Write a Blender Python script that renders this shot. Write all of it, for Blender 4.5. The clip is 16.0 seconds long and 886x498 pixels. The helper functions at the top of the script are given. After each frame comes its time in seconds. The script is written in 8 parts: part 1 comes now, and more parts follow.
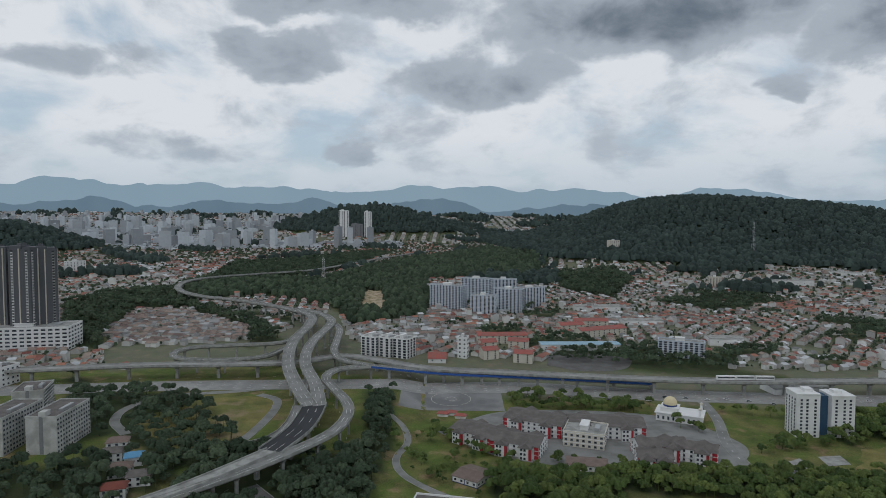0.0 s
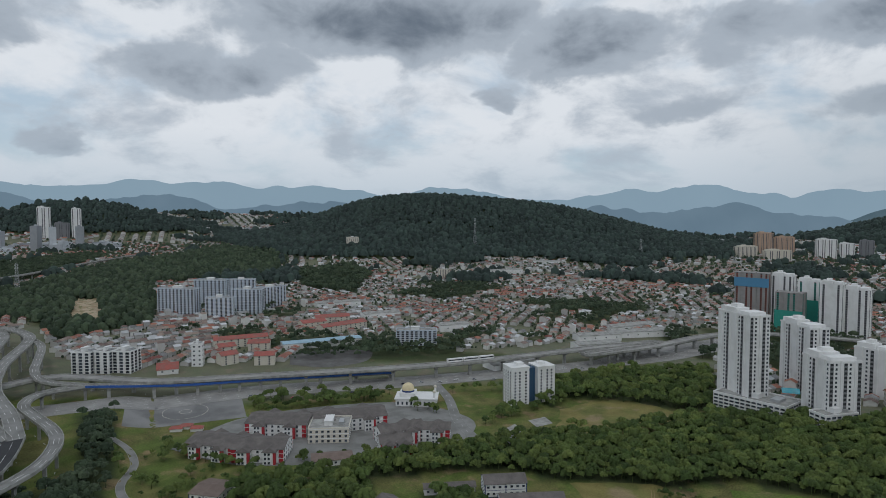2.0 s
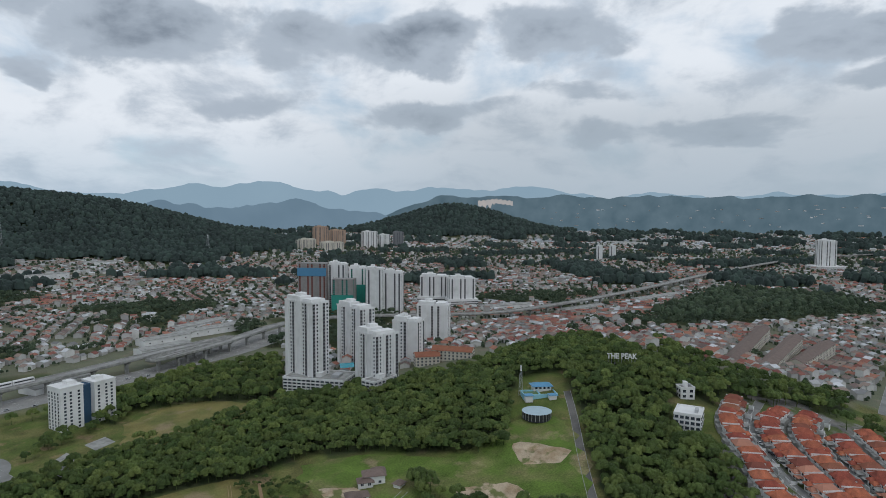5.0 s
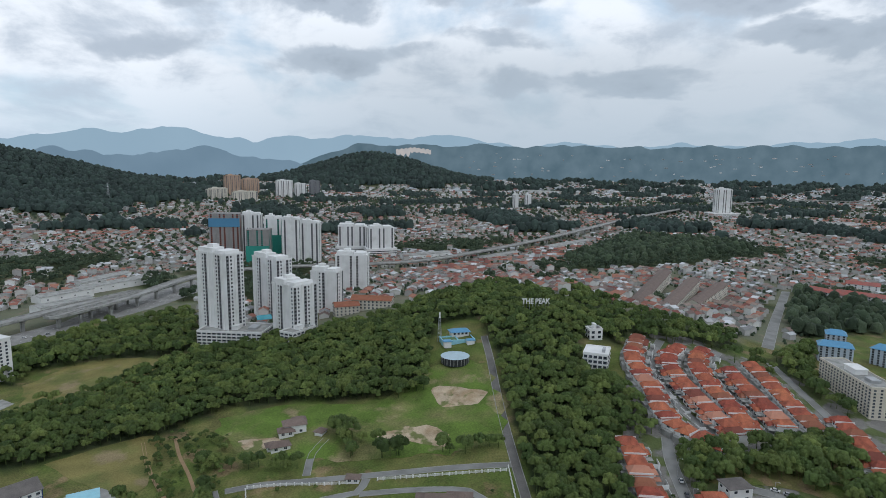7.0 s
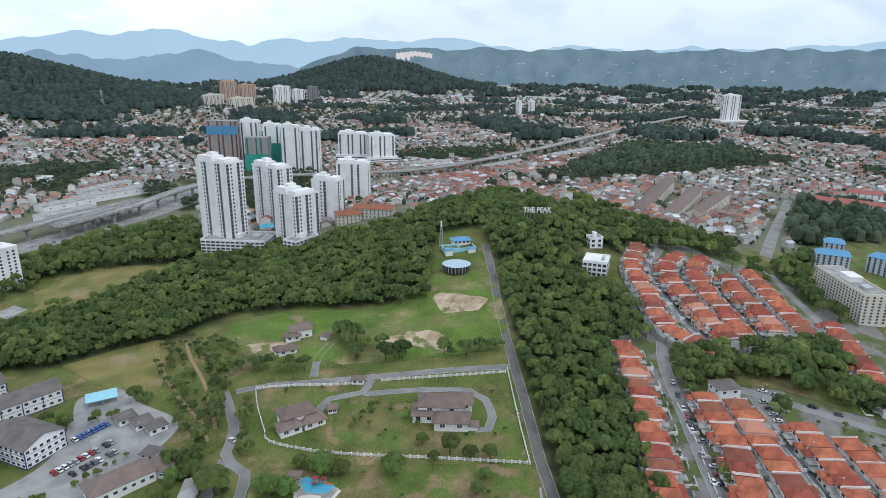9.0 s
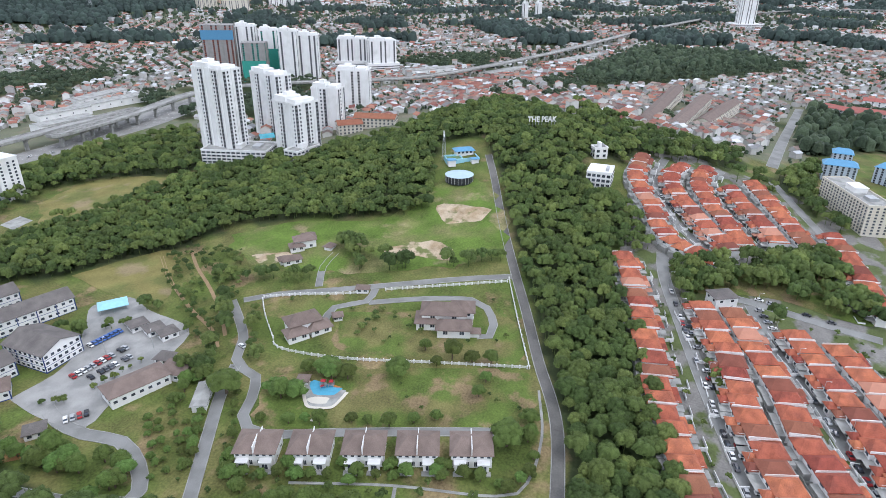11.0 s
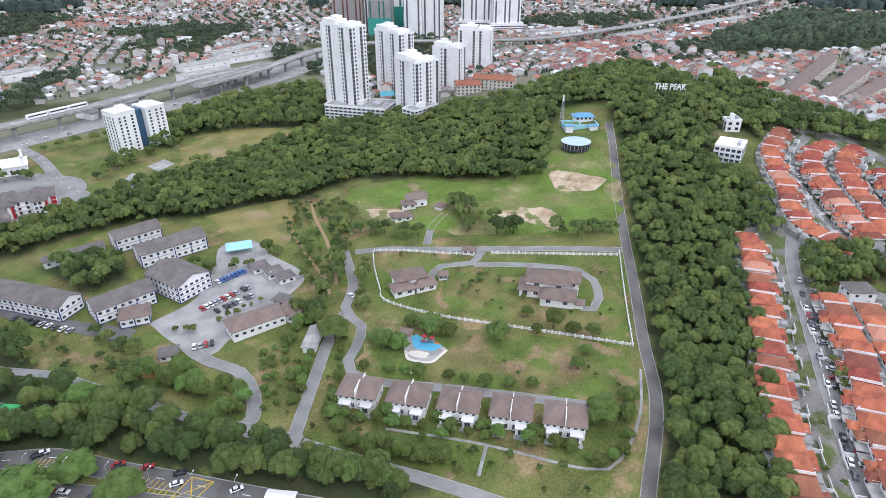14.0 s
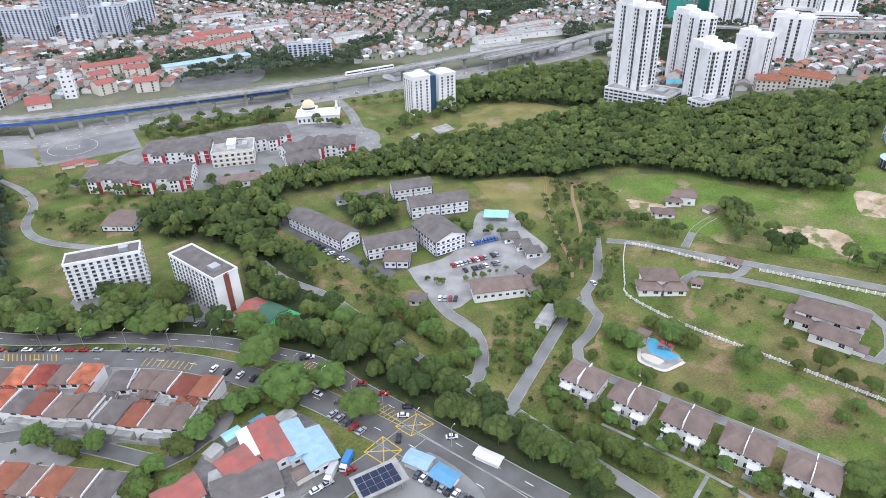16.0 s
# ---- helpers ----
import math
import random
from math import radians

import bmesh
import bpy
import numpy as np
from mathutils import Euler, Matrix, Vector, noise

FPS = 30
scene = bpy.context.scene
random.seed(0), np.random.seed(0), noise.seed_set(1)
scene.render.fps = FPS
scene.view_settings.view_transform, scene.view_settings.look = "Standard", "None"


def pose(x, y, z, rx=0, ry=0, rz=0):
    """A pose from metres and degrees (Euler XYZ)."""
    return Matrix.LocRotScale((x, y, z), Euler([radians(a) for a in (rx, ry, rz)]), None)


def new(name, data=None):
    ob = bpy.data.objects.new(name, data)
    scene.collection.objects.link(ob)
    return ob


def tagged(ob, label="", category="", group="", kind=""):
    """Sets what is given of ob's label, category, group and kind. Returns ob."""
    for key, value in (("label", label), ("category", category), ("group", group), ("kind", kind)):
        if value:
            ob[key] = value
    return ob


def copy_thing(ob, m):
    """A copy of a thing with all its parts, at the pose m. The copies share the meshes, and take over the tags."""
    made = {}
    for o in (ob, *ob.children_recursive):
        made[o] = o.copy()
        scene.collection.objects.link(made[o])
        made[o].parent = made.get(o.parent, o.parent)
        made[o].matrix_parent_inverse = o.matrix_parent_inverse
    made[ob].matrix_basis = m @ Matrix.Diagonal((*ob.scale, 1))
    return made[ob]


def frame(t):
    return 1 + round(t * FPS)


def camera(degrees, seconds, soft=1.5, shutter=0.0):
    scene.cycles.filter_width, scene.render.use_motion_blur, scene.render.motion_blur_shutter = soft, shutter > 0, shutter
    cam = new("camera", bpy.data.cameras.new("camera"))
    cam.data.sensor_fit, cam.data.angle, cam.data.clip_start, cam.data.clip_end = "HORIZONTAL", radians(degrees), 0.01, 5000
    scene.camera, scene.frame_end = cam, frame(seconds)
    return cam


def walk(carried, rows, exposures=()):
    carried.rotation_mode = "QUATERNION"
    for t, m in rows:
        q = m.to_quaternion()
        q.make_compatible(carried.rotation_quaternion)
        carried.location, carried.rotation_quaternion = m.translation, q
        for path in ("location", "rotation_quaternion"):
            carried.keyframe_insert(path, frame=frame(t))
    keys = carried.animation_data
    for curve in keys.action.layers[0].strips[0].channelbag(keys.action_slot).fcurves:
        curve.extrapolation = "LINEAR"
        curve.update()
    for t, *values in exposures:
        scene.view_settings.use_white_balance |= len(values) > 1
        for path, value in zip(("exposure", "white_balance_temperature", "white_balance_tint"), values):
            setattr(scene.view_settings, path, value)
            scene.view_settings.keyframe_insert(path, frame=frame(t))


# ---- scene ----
cam = camera(71.09, 16.0, soft=0.9)
EYE = (0.0, 0.0, 160.0)
PATH = [
    (0, 0.41, -2.98, -0.07), (0.5, -6.16, -3.05, -0.02), (1, -11.34, -3.10, 0.01), (1.5, -17.44, -3.15, 0.00), (2, -23.27, -3.22, 0.02),
    (2.5, -28.86, -3.29, 0.00), (3, -34.61, -3.35, 0.02), (3.5, -40.87, -3.43, 0.03), (4, -47.47, -3.50, 0.02), (4.5, -54.72, -3.55, -0.03),
    (5, -61.79, -3.60, -0.18), (5.2, -64.02, -3.61, -0.28), (5.6, -67.35, -3.72, -0.36), (6.0, -68.95, -4.35, -0.41), (6.5, -69.28, -6.20, -0.45),
    (7.0, -69.29, -8.25, -0.48), (7.5, -69.26, -10.31, -0.50), (8, -69.23, -12.37, -0.48), (8.5, -69.21, -14.48, -0.46), (9, -69.15, -16.66, -0.45),
    (9.5, -69.09, -18.82, -0.44), (10, -69.03, -20.98, -0.40), (10.5, -68.97, -23.00, -0.39), (11.0, -68.90, -24.88, -0.38), (11.5, -68.80, -26.47, -0.37),
    (12.0, -68.64, -27.42, -0.36), (12.5, -68.49, -27.58, -0.34), (13, -67.35, -27.58, -0.25), (13.5, -63.69, -27.56, -0.07), (14, -58.10, -28.24, 0.19),
    (14.5, -53.73, -29.87, 0.42), (15, -51.20, -29.91, 0.53), (15.5, -45.66, -29.82, 0.85), (16, -32.86, -29.58, 1.48)]
walk(cam, [(t, pose(*EYE, 90 + p, r, yw)) for t, yw, p, r in PATH],
     exposures=[(0.0, -0.38, 6150, 10), (2.0, -0.34, 6120, 10), (5.0, -0.2, 6050, 10), (7.5, 0.1, 5950, 10), (8.5, 0.36, 5900, 10), (9.0, 0.6, 5900, 11), (10.0, 1.0, 5900, 13), (12.5, 1.06, 5950, 18), (16.0, 1.2, 5950, 18)])




# ---- relief of the ground ----
# <ground>
HILLS = ((-77, 545, 40, 150, 130, -77), (-17.5, 2600, 142, 350, 300, -17.5), (-31.5, 2600, 160, 380, 400, -31.5),
         (7, 3000, 150, 230, 300, 7), (-14, 1900, 24, 160, 180, -14), (-62.8, 4050, 170, 380, 330, -62.8),
         (36, 2300, 90, 140, 160, 36))


def rise_z(x, y):
    """The plain climbs slowly away from the hill towards the north-west."""
    r, a = np.hypot(x, y), np.degrees(np.arctan2(-x, y))
    up = np.tan(np.radians(np.interp(a, (-55, -47, -30, -15, 0, 15, 30, 90, 170), (0, 0.1, 0.4, 0.62, 0.82, 0.95, 1.02, 1.02, 0))))
    u = np.clip((a - 2) / 7, 0, 1)
    near, far = 480 - 190 * u, 680 - 260 * u
    k = np.clip((r - near) / (far - near), 0, 1)
    # the far city lies on a long tilted shelf that reaches the eye's level at the foot of the mountains
    shelf = np.clip((a + 15) / 4, 0, 1)
    beyond = np.maximum(r, 3300)
    return r * up * k * k * (3 - 2 * k) + shelf * (160 - 160 * beyond / (3300 + (beyond - 3300) * 6.44))


def hill_z(x, y):
    """Height of the wooded hills (bearing, distance, height, spread out, spread across)."""
    z = 0.0 * x
    for bearing, far, high, s_out, s_across, turn in HILLS:
        a = math.radians(bearing)
        ux, uy = -math.sin(a), math.cos(a)
        dx, dy = x - ux * far, y - uy * far
        o, c = dx * ux + dy * uy, dy * ux - dx * uy
        z = z + high * np.exp(-0.5 * ((o / s_out) ** 2 + (c / s_across) ** 2))
    return z


def ground_z(x, y):
    return hill_z(x, y) + rise_z(x, y)
# </ground>


# ---- sky and sun ----
world = bpy.data.worlds.new("sky")
scene.world = world
world.use_nodes = True
SUN_UP, SUN_TURN = radians(58), radians(200)


def build_sky():
    nt = world.node_tree
    n, link = nt.nodes, nt.links.new
    n.clear()
    out, bg = n.new("ShaderNodeOutputWorld"), n.new("ShaderNodeBackground")
    sky = n.new("ShaderNodeTexSky")
    sky.sky_type, sky.sun_disc, sky.sun_elevation, sky.sun_rotation = "NISHITA", False, SUN_UP, SUN_TURN
    geo = n.new("ShaderNodeTexCoord")
    sep = n.new("ShaderNodeSeparateXYZ")
    link(geo.outputs["Generated"], sep.inputs[0])
    def calc(op, a, b=None):
        m = n.new("ShaderNodeMath")
        m.operation = op
        for sock, v in zip(m.inputs, (a, b)):
            if isinstance(v, (int, float)):
                sock.default_value = v
            elif v is not None:
                link(v, sock)
        return m.outputs[0]

    around = calc("MULTIPLY", calc("ARCTAN2", calc("MULTIPLY", sep.outputs["X"], -1.0), sep.outputs["Y"]), 57.2958)
    above = calc("MULTIPLY", calc("ARCSINE", sep.outputs["Z"]), 57.2958)
    plane = n.new("ShaderNodeCombineXYZ")
    link(around, plane.inputs[0])
    link(calc("MULTIPLY", calc("POWER", calc("MAXIMUM", above, 0.01), 0.75), 4.2), plane.inputs[1])

    def fluff(scale, detail, shift, rough=0.55):
        m = n.new("ShaderNodeMapping")
        m.inputs["Location"].default_value = shift
        link(plane.outputs[0], m.inputs["Vector"])
        t = n.new("ShaderNodeTexNoise")
        t.inputs["Scale"].default_value, t.inputs["Detail"].default_value = scale, detail
        t.inputs["Roughness"].default_value, t.inputs["Distortion"].default_value = rough, 0.25
        link(m.outputs[0], t.inputs["Vector"])
        return t.outputs["Fac"]

    def soft(v, lo, hi):
        r = n.new("ShaderNodeMapRange")
        r.interpolation_type = "SMOOTHSTEP"
        r.inputs["From Min"].default_value, r.inputs["From Max"].default_value = lo, hi
        link(v, r.inputs["Value"])
        return r.outputs[0]

    def blend(fac, a, b):
        m = n.new("ShaderNodeMix")
        m.data_type = "RGBA"
        if isinstance(fac, float):
            m.inputs[0].default_value = fac
        else:
            link(fac, m.inputs[0])
        for sock, v in ((m.inputs[6], a), (m.inputs[7], b)):
            if isinstance(v, tuple):
                sock.default_value = (*v, 1)
            else:
                link(v, sock)
        return m.outputs[2]

    # grey-bellied clouds: bearing, height, half width and half height in degrees, weight
    blots = ((-18, 17.0, 17, 4.8, 1.0), (-36, 14.2, 10, 3.4, 0.9), (15, 14.2, 6.5, 2.4, 0.75), (-3, 12.4, 12, 3.3, 0.8), (9, 18.6, 14, 2.3, 0.75), (23, 6.0, 9, 1.5, 0.5),
             (9.5, 6.2, 4, 1.2, 0.55), (29, 12.4, 7, 1.6, 0.5), (-48, 14.6, 10, 3.0, 0.75), (-58, 14.6, 8, 2.8, 0.8), (-72, 15.6, 9, 3.2, 0.85), (-62, 8.6, 13, 2.0, 0.65),
             (-83, 6.8, 12, 1.6, 0.6), (-96, 13.0, 10, 2.8, 0.8), (-101, 9.6, 9, 1.5, 0.75), (-28, 10.6, 3.5, 1.2, 0.6), (-76, 10.6, 7, 1.4, 0.55), (-45, 9.0, 9, 1.2, 0.45))
    warp_a = calc("MULTIPLY", calc("SUBTRACT", fluff(0.09, 5, (11, 3, 2)), 0.5), 16.0)
    warp_b = calc("MULTIPLY", calc("SUBTRACT", fluff(0.11, 5, (4, 17, 5)), 0.5), 6.0)
    wa, wb = calc("ADD", around, warp_a), calc("ADD", above, warp_b)
    belly = None
    for b_az, b_el, b_w, b_h, weight in blots:
        qx, qy = calc("DIVIDE", calc("SUBTRACT", wa, b_az), b_w), calc("DIVIDE", calc("SUBTRACT", wb, b_el), b_h)
        q = calc("MULTIPLY", calc("SUBTRACT", 1.02, calc("ADD", calc("MULTIPLY", qx, qx), calc("MULTIPLY", qy, qy))), weight)
        belly = q if belly is None else calc("MAXIMUM", belly, q)
    belly = calc("ADD", calc("MAXIMUM", belly, -0.2), calc("MULTIPLY", calc("SUBTRACT", fluff(0.15, 9, (2, 8, 1), 0.56), 0.5), 1.5))
    blue = n.new("ShaderNodeVectorMath")
    blue.operation = "SCALE"
    blue.inputs["Scale"].default_value = 0.12
    link(sky.outputs[0], blue.inputs[0])
    col = blend(0.7, blue.outputs[0], (0.66, 0.76, 0.82))
    col = blend(soft(fluff(0.075, 8, (3.1, 1.7, 0), 0.55), 0.33, 0.52), col, (0.93, 0.945, 0.95))
    col = blend(soft(fluff(0.13, 9, (7.7, 4.2, 3), 0.6), 0.46, 0.72), col, (0.56, 0.61, 0.66))
    col = blend(soft(belly, 0.12, 0.55), col, (0.5, 0.55, 0.6))
    col = blend(soft(belly, 0.55, 1.3), col, (0.17, 0.205, 0.25))
    col = blend(calc("MULTIPLY", soft(above, 20.0, 38.0), 0.65), col, (0.42, 0.46, 0.5))
    low = n.new("ShaderNodeMapRange")
    low.inputs["From Min"].default_value, low.inputs["From Max"].default_value = 0.02, 0.13
    low.inputs["To Min"].default_value, low.inputs["To Max"].default_value = 0.7, 0.0
    link(sep.outputs["Z"], low.inputs["Value"])
    col = blend(low.outputs[0], col, (0.52, 0.62, 0.69))
    veil = calc("MULTIPLY", calc("MULTIPLY", soft(calc("MULTIPLY", around, -1.0), 38.0, 70.0), calc("SUBTRACT", 1.0, soft(above, 7.0, 13.0))), 0.55)
    col = blend(veil, col, (0.4, 0.455, 0.49))
    link(col, bg.inputs["Color"])
    bg.inputs["Strength"].default_value = 1.0
    link(bg.outputs[0], out.inputs[0])


build_sky()
sun = new("sun", bpy.data.lights.new("sun", "SUN"))
sun.data.energy, sun.data.angle, sun.data.color = 0.5, radians(14), (1.0, 0.95, 0.88)
sun.rotation_euler = (math.pi / 2 - SUN_UP, 0, math.pi - SUN_TURN)


# ---- materials ----
def material(name, color, rough=0.8, metal=0.0, vary=0.12, scale=0.5, fine=6.0, bump=0.0, other=None, mix=(0.45, 0.6),
             per_object=0.0, per_island=0.0, hue=0.0, third=None, depth=0.1):
    """A procedural surface: two scales of noise over the base colour, an optional second colour in patches, relief."""
    m = bpy.data.materials.new(name)
    m.use_nodes = True
    nt = m.node_tree
    n, link = nt.nodes, nt.links.new
    bs = n["Principled BSDF"]
    bs.inputs["Roughness"].default_value, bs.inputs["Metallic"].default_value = rough, metal
    bs.inputs["Specular IOR Level"].default_value = 0.25
    co = n.new("ShaderNodeNewGeometry")

    def noise_tex(s, detail):
        t = n.new("ShaderNodeTexNoise")
        t.inputs["Scale"].default_value, t.inputs["Detail"].default_value = s, detail
        link(co.outputs["Position"], t.inputs["Vector"])
        return t.outputs["Fac"]

    big, small = noise_tex(scale, 4), noise_tex(fine, 3)
    col = n.new("ShaderNodeRGB").outputs[0]
    col.default_value = (*color, 1)
    if other:
        r = n.new("ShaderNodeMapRange")
        r.inputs["From Min"].default_value, r.inputs["From Max"].default_value = mix
        link(noise_tex(scale * 0.6, 6), r.inputs["Value"])
        mx = n.new("ShaderNodeMix")
        mx.data_type = "RGBA"
        link(r.outputs[0], mx.inputs[0])
        link(col, mx.inputs[6])
        mx.inputs[7].default_value = (*other, 1)
        col = mx.outputs[2]
    if third:
        r = n.new("ShaderNodeMapRange")
        r.inputs["From Min"].default_value, r.inputs["From Max"].default_value = third[1]
        link(noise_tex(third[2], 8), r.inputs["Value"])
        mx = n.new("ShaderNodeMix")
        mx.data_type = "RGBA"
        link(r.outputs[0], mx.inputs[0])
        link(col, mx.inputs[6])
        mx.inputs[7].default_value = (*third[0], 1)
        col = mx.outputs[2]
    total = n.new("ShaderNodeMath")
    total.operation = "ADD"
    link(big, total.inputs[0])
    link(small, total.inputs[1])
    val = n.new("ShaderNodeMapRange")
    val.inputs["From Min"].default_value, val.inputs["From Max"].default_value = 0.6, 1.4
    val.inputs["To Min"].default_value, val.inputs["To Max"].default_value = 1 - vary, 1 + vary
    link(total.outputs[0], val.inputs["Value"])
    hs = n.new("ShaderNodeHueSaturation")
    link(col, hs.inputs["Color"])
    value = val.outputs[0]
    for amount, source in ((per_object, ("ShaderNodeObjectInfo", "Random")), (per_island, ("ShaderNodeNewGeometry", "Random Per Island"))):
        if amount:
            o = n.new(source[0])
            r = n.new("ShaderNodeMapRange")
            r.inputs["To Min"].default_value, r.inputs["To Max"].default_value = 1 - amount, 1 + amount
            link(o.outputs[source[1]], r.inputs["Value"])
            mu = n.new("ShaderNodeMath")
            mu.operation = "MULTIPLY"
            link(value, mu.inputs[0])
            link(r.outputs[0], mu.inputs[1])
            value = mu.outputs[0]
            if hue:
                h = n.new("ShaderNodeMapRange")
                h.inputs["To Min"].default_value, h.inputs["To Max"].default_value = 0.5 - hue, 0.5 + hue
                link(o.outputs[source[1]], h.inputs["Value"])
                link(h.outputs[0], hs.inputs["Hue"])
    link(value, hs.inputs["Value"])
    link(hs.outputs[0], bs.inputs["Base Color"])
    if bump:
        b = n.new("ShaderNodeBump")
        b.inputs["Strength"].default_value, b.inputs["Distance"].default_value = bump, depth
        link(small, b.inputs["Height"])
        link(b.outputs[0], bs.inputs["Normal"])
    return m


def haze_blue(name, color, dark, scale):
    """Far mountains lost in bright air: haze colour painted in as a plain glowing backdrop."""
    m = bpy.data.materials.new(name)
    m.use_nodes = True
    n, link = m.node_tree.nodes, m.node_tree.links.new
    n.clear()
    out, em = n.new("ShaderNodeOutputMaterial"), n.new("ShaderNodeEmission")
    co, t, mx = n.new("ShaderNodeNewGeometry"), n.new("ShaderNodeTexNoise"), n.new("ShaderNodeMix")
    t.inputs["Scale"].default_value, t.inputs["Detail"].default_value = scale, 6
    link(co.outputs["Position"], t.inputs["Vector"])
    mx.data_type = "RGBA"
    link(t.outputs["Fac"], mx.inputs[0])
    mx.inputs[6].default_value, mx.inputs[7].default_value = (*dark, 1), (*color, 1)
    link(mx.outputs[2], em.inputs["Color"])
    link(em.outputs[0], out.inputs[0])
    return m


MAT = dict(
    asphalt=material("asphalt", (0.125, 0.121, 0.116), 0.9, vary=0.2, scale=0.15, other=(0.17, 0.17, 0.165), mix=(0.4, 0.7)),
    new_asphalt=material("new_asphalt", (0.045, 0.047, 0.05), 0.85, vary=0.2, scale=0.1),
    worn=material("worn_asphalt", (0.17, 0.163, 0.152), 0.9, vary=0.25, scale=0.1, fine=1.5, other=(0.125, 0.12, 0.112), mix=(0.4, 0.65)),
    pale_road=material("pale_road", (0.26, 0.26, 0.25), 0.9, vary=0.15, scale=0.12, other=(0.2, 0.2, 0.19)),
    concrete=material("concrete", (0.36, 0.36, 0.34), 0.85, vary=0.16, scale=0.3, other=(0.26, 0.26, 0.245)),
    white=material("white_paint", (0.78, 0.78, 0.77), 0.6, vary=0.07, scale=0.15, other=(0.62, 0.62, 0.6), mix=(0.5, 0.8)),
    cream=material("cream_paint", (0.62, 0.58, 0.5), 0.7, vary=0.1, scale=0.2),
    grey=material("grey_paint", (0.22, 0.225, 0.235), 0.7, vary=0.1),
    # near-black for dark walls and glass, and for painted-in recess shade
    dark=material("dark_and_recess_shade", (0.035, 0.038, 0.042), 0.5, vary=0.1),
    glass=material("window_glass", (0.05, 0.06, 0.075), 0.12, vary=0.1, per_object=0.5),
    red_roof=material("red_roof", (0.42, 0.115, 0.055), 0.8, vary=0.22, scale=0.25, fine=3, other=(0.33, 0.09, 0.05), per_object=0.18),
    brown_roof=material("brown_roof", (0.19, 0.145, 0.125), 0.85, vary=0.3, scale=0.3, fine=4, per_object=0.1),
    grey_roof=material("grey_roof", (0.135, 0.122, 0.115), 0.85, vary=0.3, scale=0.25, fine=4, other=(0.16, 0.145, 0.135)),
    blue_roof=material("blue_roof", (0.12, 0.3, 0.48), 0.5, vary=0.15),
    aqua_roof=material("aqua_roof", (0.32, 0.6, 0.7), 0.5, vary=0.1),
    red=material("red_paint", (0.4, 0.035, 0.045), 0.6, vary=0.1),
    blue=material("blue_paint", (0.04, 0.11, 0.36), 0.6, vary=0.1),
    soil=material("bare_soil", (0.47, 0.38, 0.27), 0.95, vary=0.3, scale=0.15, fine=1.5, other=(0.33, 0.245, 0.15), third=((0.15, 0.165, 0.06), (0.54, 0.62), 0.12)),
    metal=material("galvanised_steel", (0.45, 0.46, 0.47), 0.45, 0.6, vary=0.1),
    trunk=material("bark", (0.12, 0.09, 0.065), 0.95, vary=0.25, scale=1.5),
    leaf=material("leaves", (0.047, 0.088, 0.022), 0.75, vary=0.35, scale=0.12, fine=1.5, other=(0.03, 0.062, 0.022), per_island=0.45, hue=0.025),
)


# ---- helpers for meshes ----
def mesh_from(name, verts, faces, mats, index=None):
    me = bpy.data.meshes.new(name)
    me.from_pydata(verts, [], faces)
    for m in (mats if isinstance(mats, (list, tuple)) else [mats]):
        me.materials.append(m)
    if index is not None:
        me.polygons.foreach_set("material_index", index)
    me.update()
    return me


def big_mesh(name, verts, tris, mat, index=None, smooth=False):
    """A large triangle mesh from numpy arrays."""
    me = bpy.data.meshes.new(name)
    me.vertices.add(len(verts))
    me.vertices.foreach_set("co", np.asarray(verts, np.float32).ravel())
    me.loops.add(len(tris) * 3)
    me.loops.foreach_set("vertex_index", np.asarray(tris, np.int32).ravel())
    me.polygons.add(len(tris))
    me.polygons.foreach_set("loop_start", np.arange(0, len(tris) * 3, 3, dtype=np.int32))
    me.polygons.foreach_set("loop_total", np.full(len(tris), 3, dtype=np.int32))
    for m in (mat if isinstance(mat, (list, tuple)) else [mat]):
        me.materials.append(m)
    if index is not None:
        me.polygons.foreach_set("material_index", np.asarray(index, np.int32))
    me.polygons.foreach_set("use_smooth", np.full(len(tris), smooth))
    me.update(calc_edges=True)
    return me


def part(name, bm, mat, parent, label=""):
    me = bpy.data.meshes.new(name)
    bm.to_mesh(me)
    bm.free()
    me.materials.append(mat)
    ob = new(name, me)
    ob.parent = parent
    if label:
        ob["label"] = label
    return ob


def box(bm, x0, y0, z0, x1, y1, z1):
    v = [bm.verts.new(c) for c in ((x0, y0, z0), (x1, y0, z0), (x1, y1, z0), (x0, y1, z0), (x0, y0, z1), (x1, y0, z1), (x1, y1, z1), (x0, y1, z1))]
    for f in ((3, 2, 1, 0), (4, 5, 6, 7), (0, 1, 5, 4), (1, 2, 6, 5), (2, 3, 7, 6), (3, 0, 4, 7)):
        bm.faces.new([v[i] for i in f])


def boxes(*rows):
    bm = bmesh.new()
    for r in rows:
        box(bm, *r)
    return bm


def thing(name, xy, turn=0.0, z=None, label="", category="", group="", kind=""):
    ob = new(name)
    ob.matrix_basis = Matrix.Translation((xy[0], xy[1], float(ground_z(xy[0], xy[1])) if z is None else z)) @ Matrix.Rotation(turn, 4, "Z")
    return tagged(ob, label, category, group, kind)


def bearing(a, b):
    return math.atan2(b[1] - a[1], b[0] - a[0])


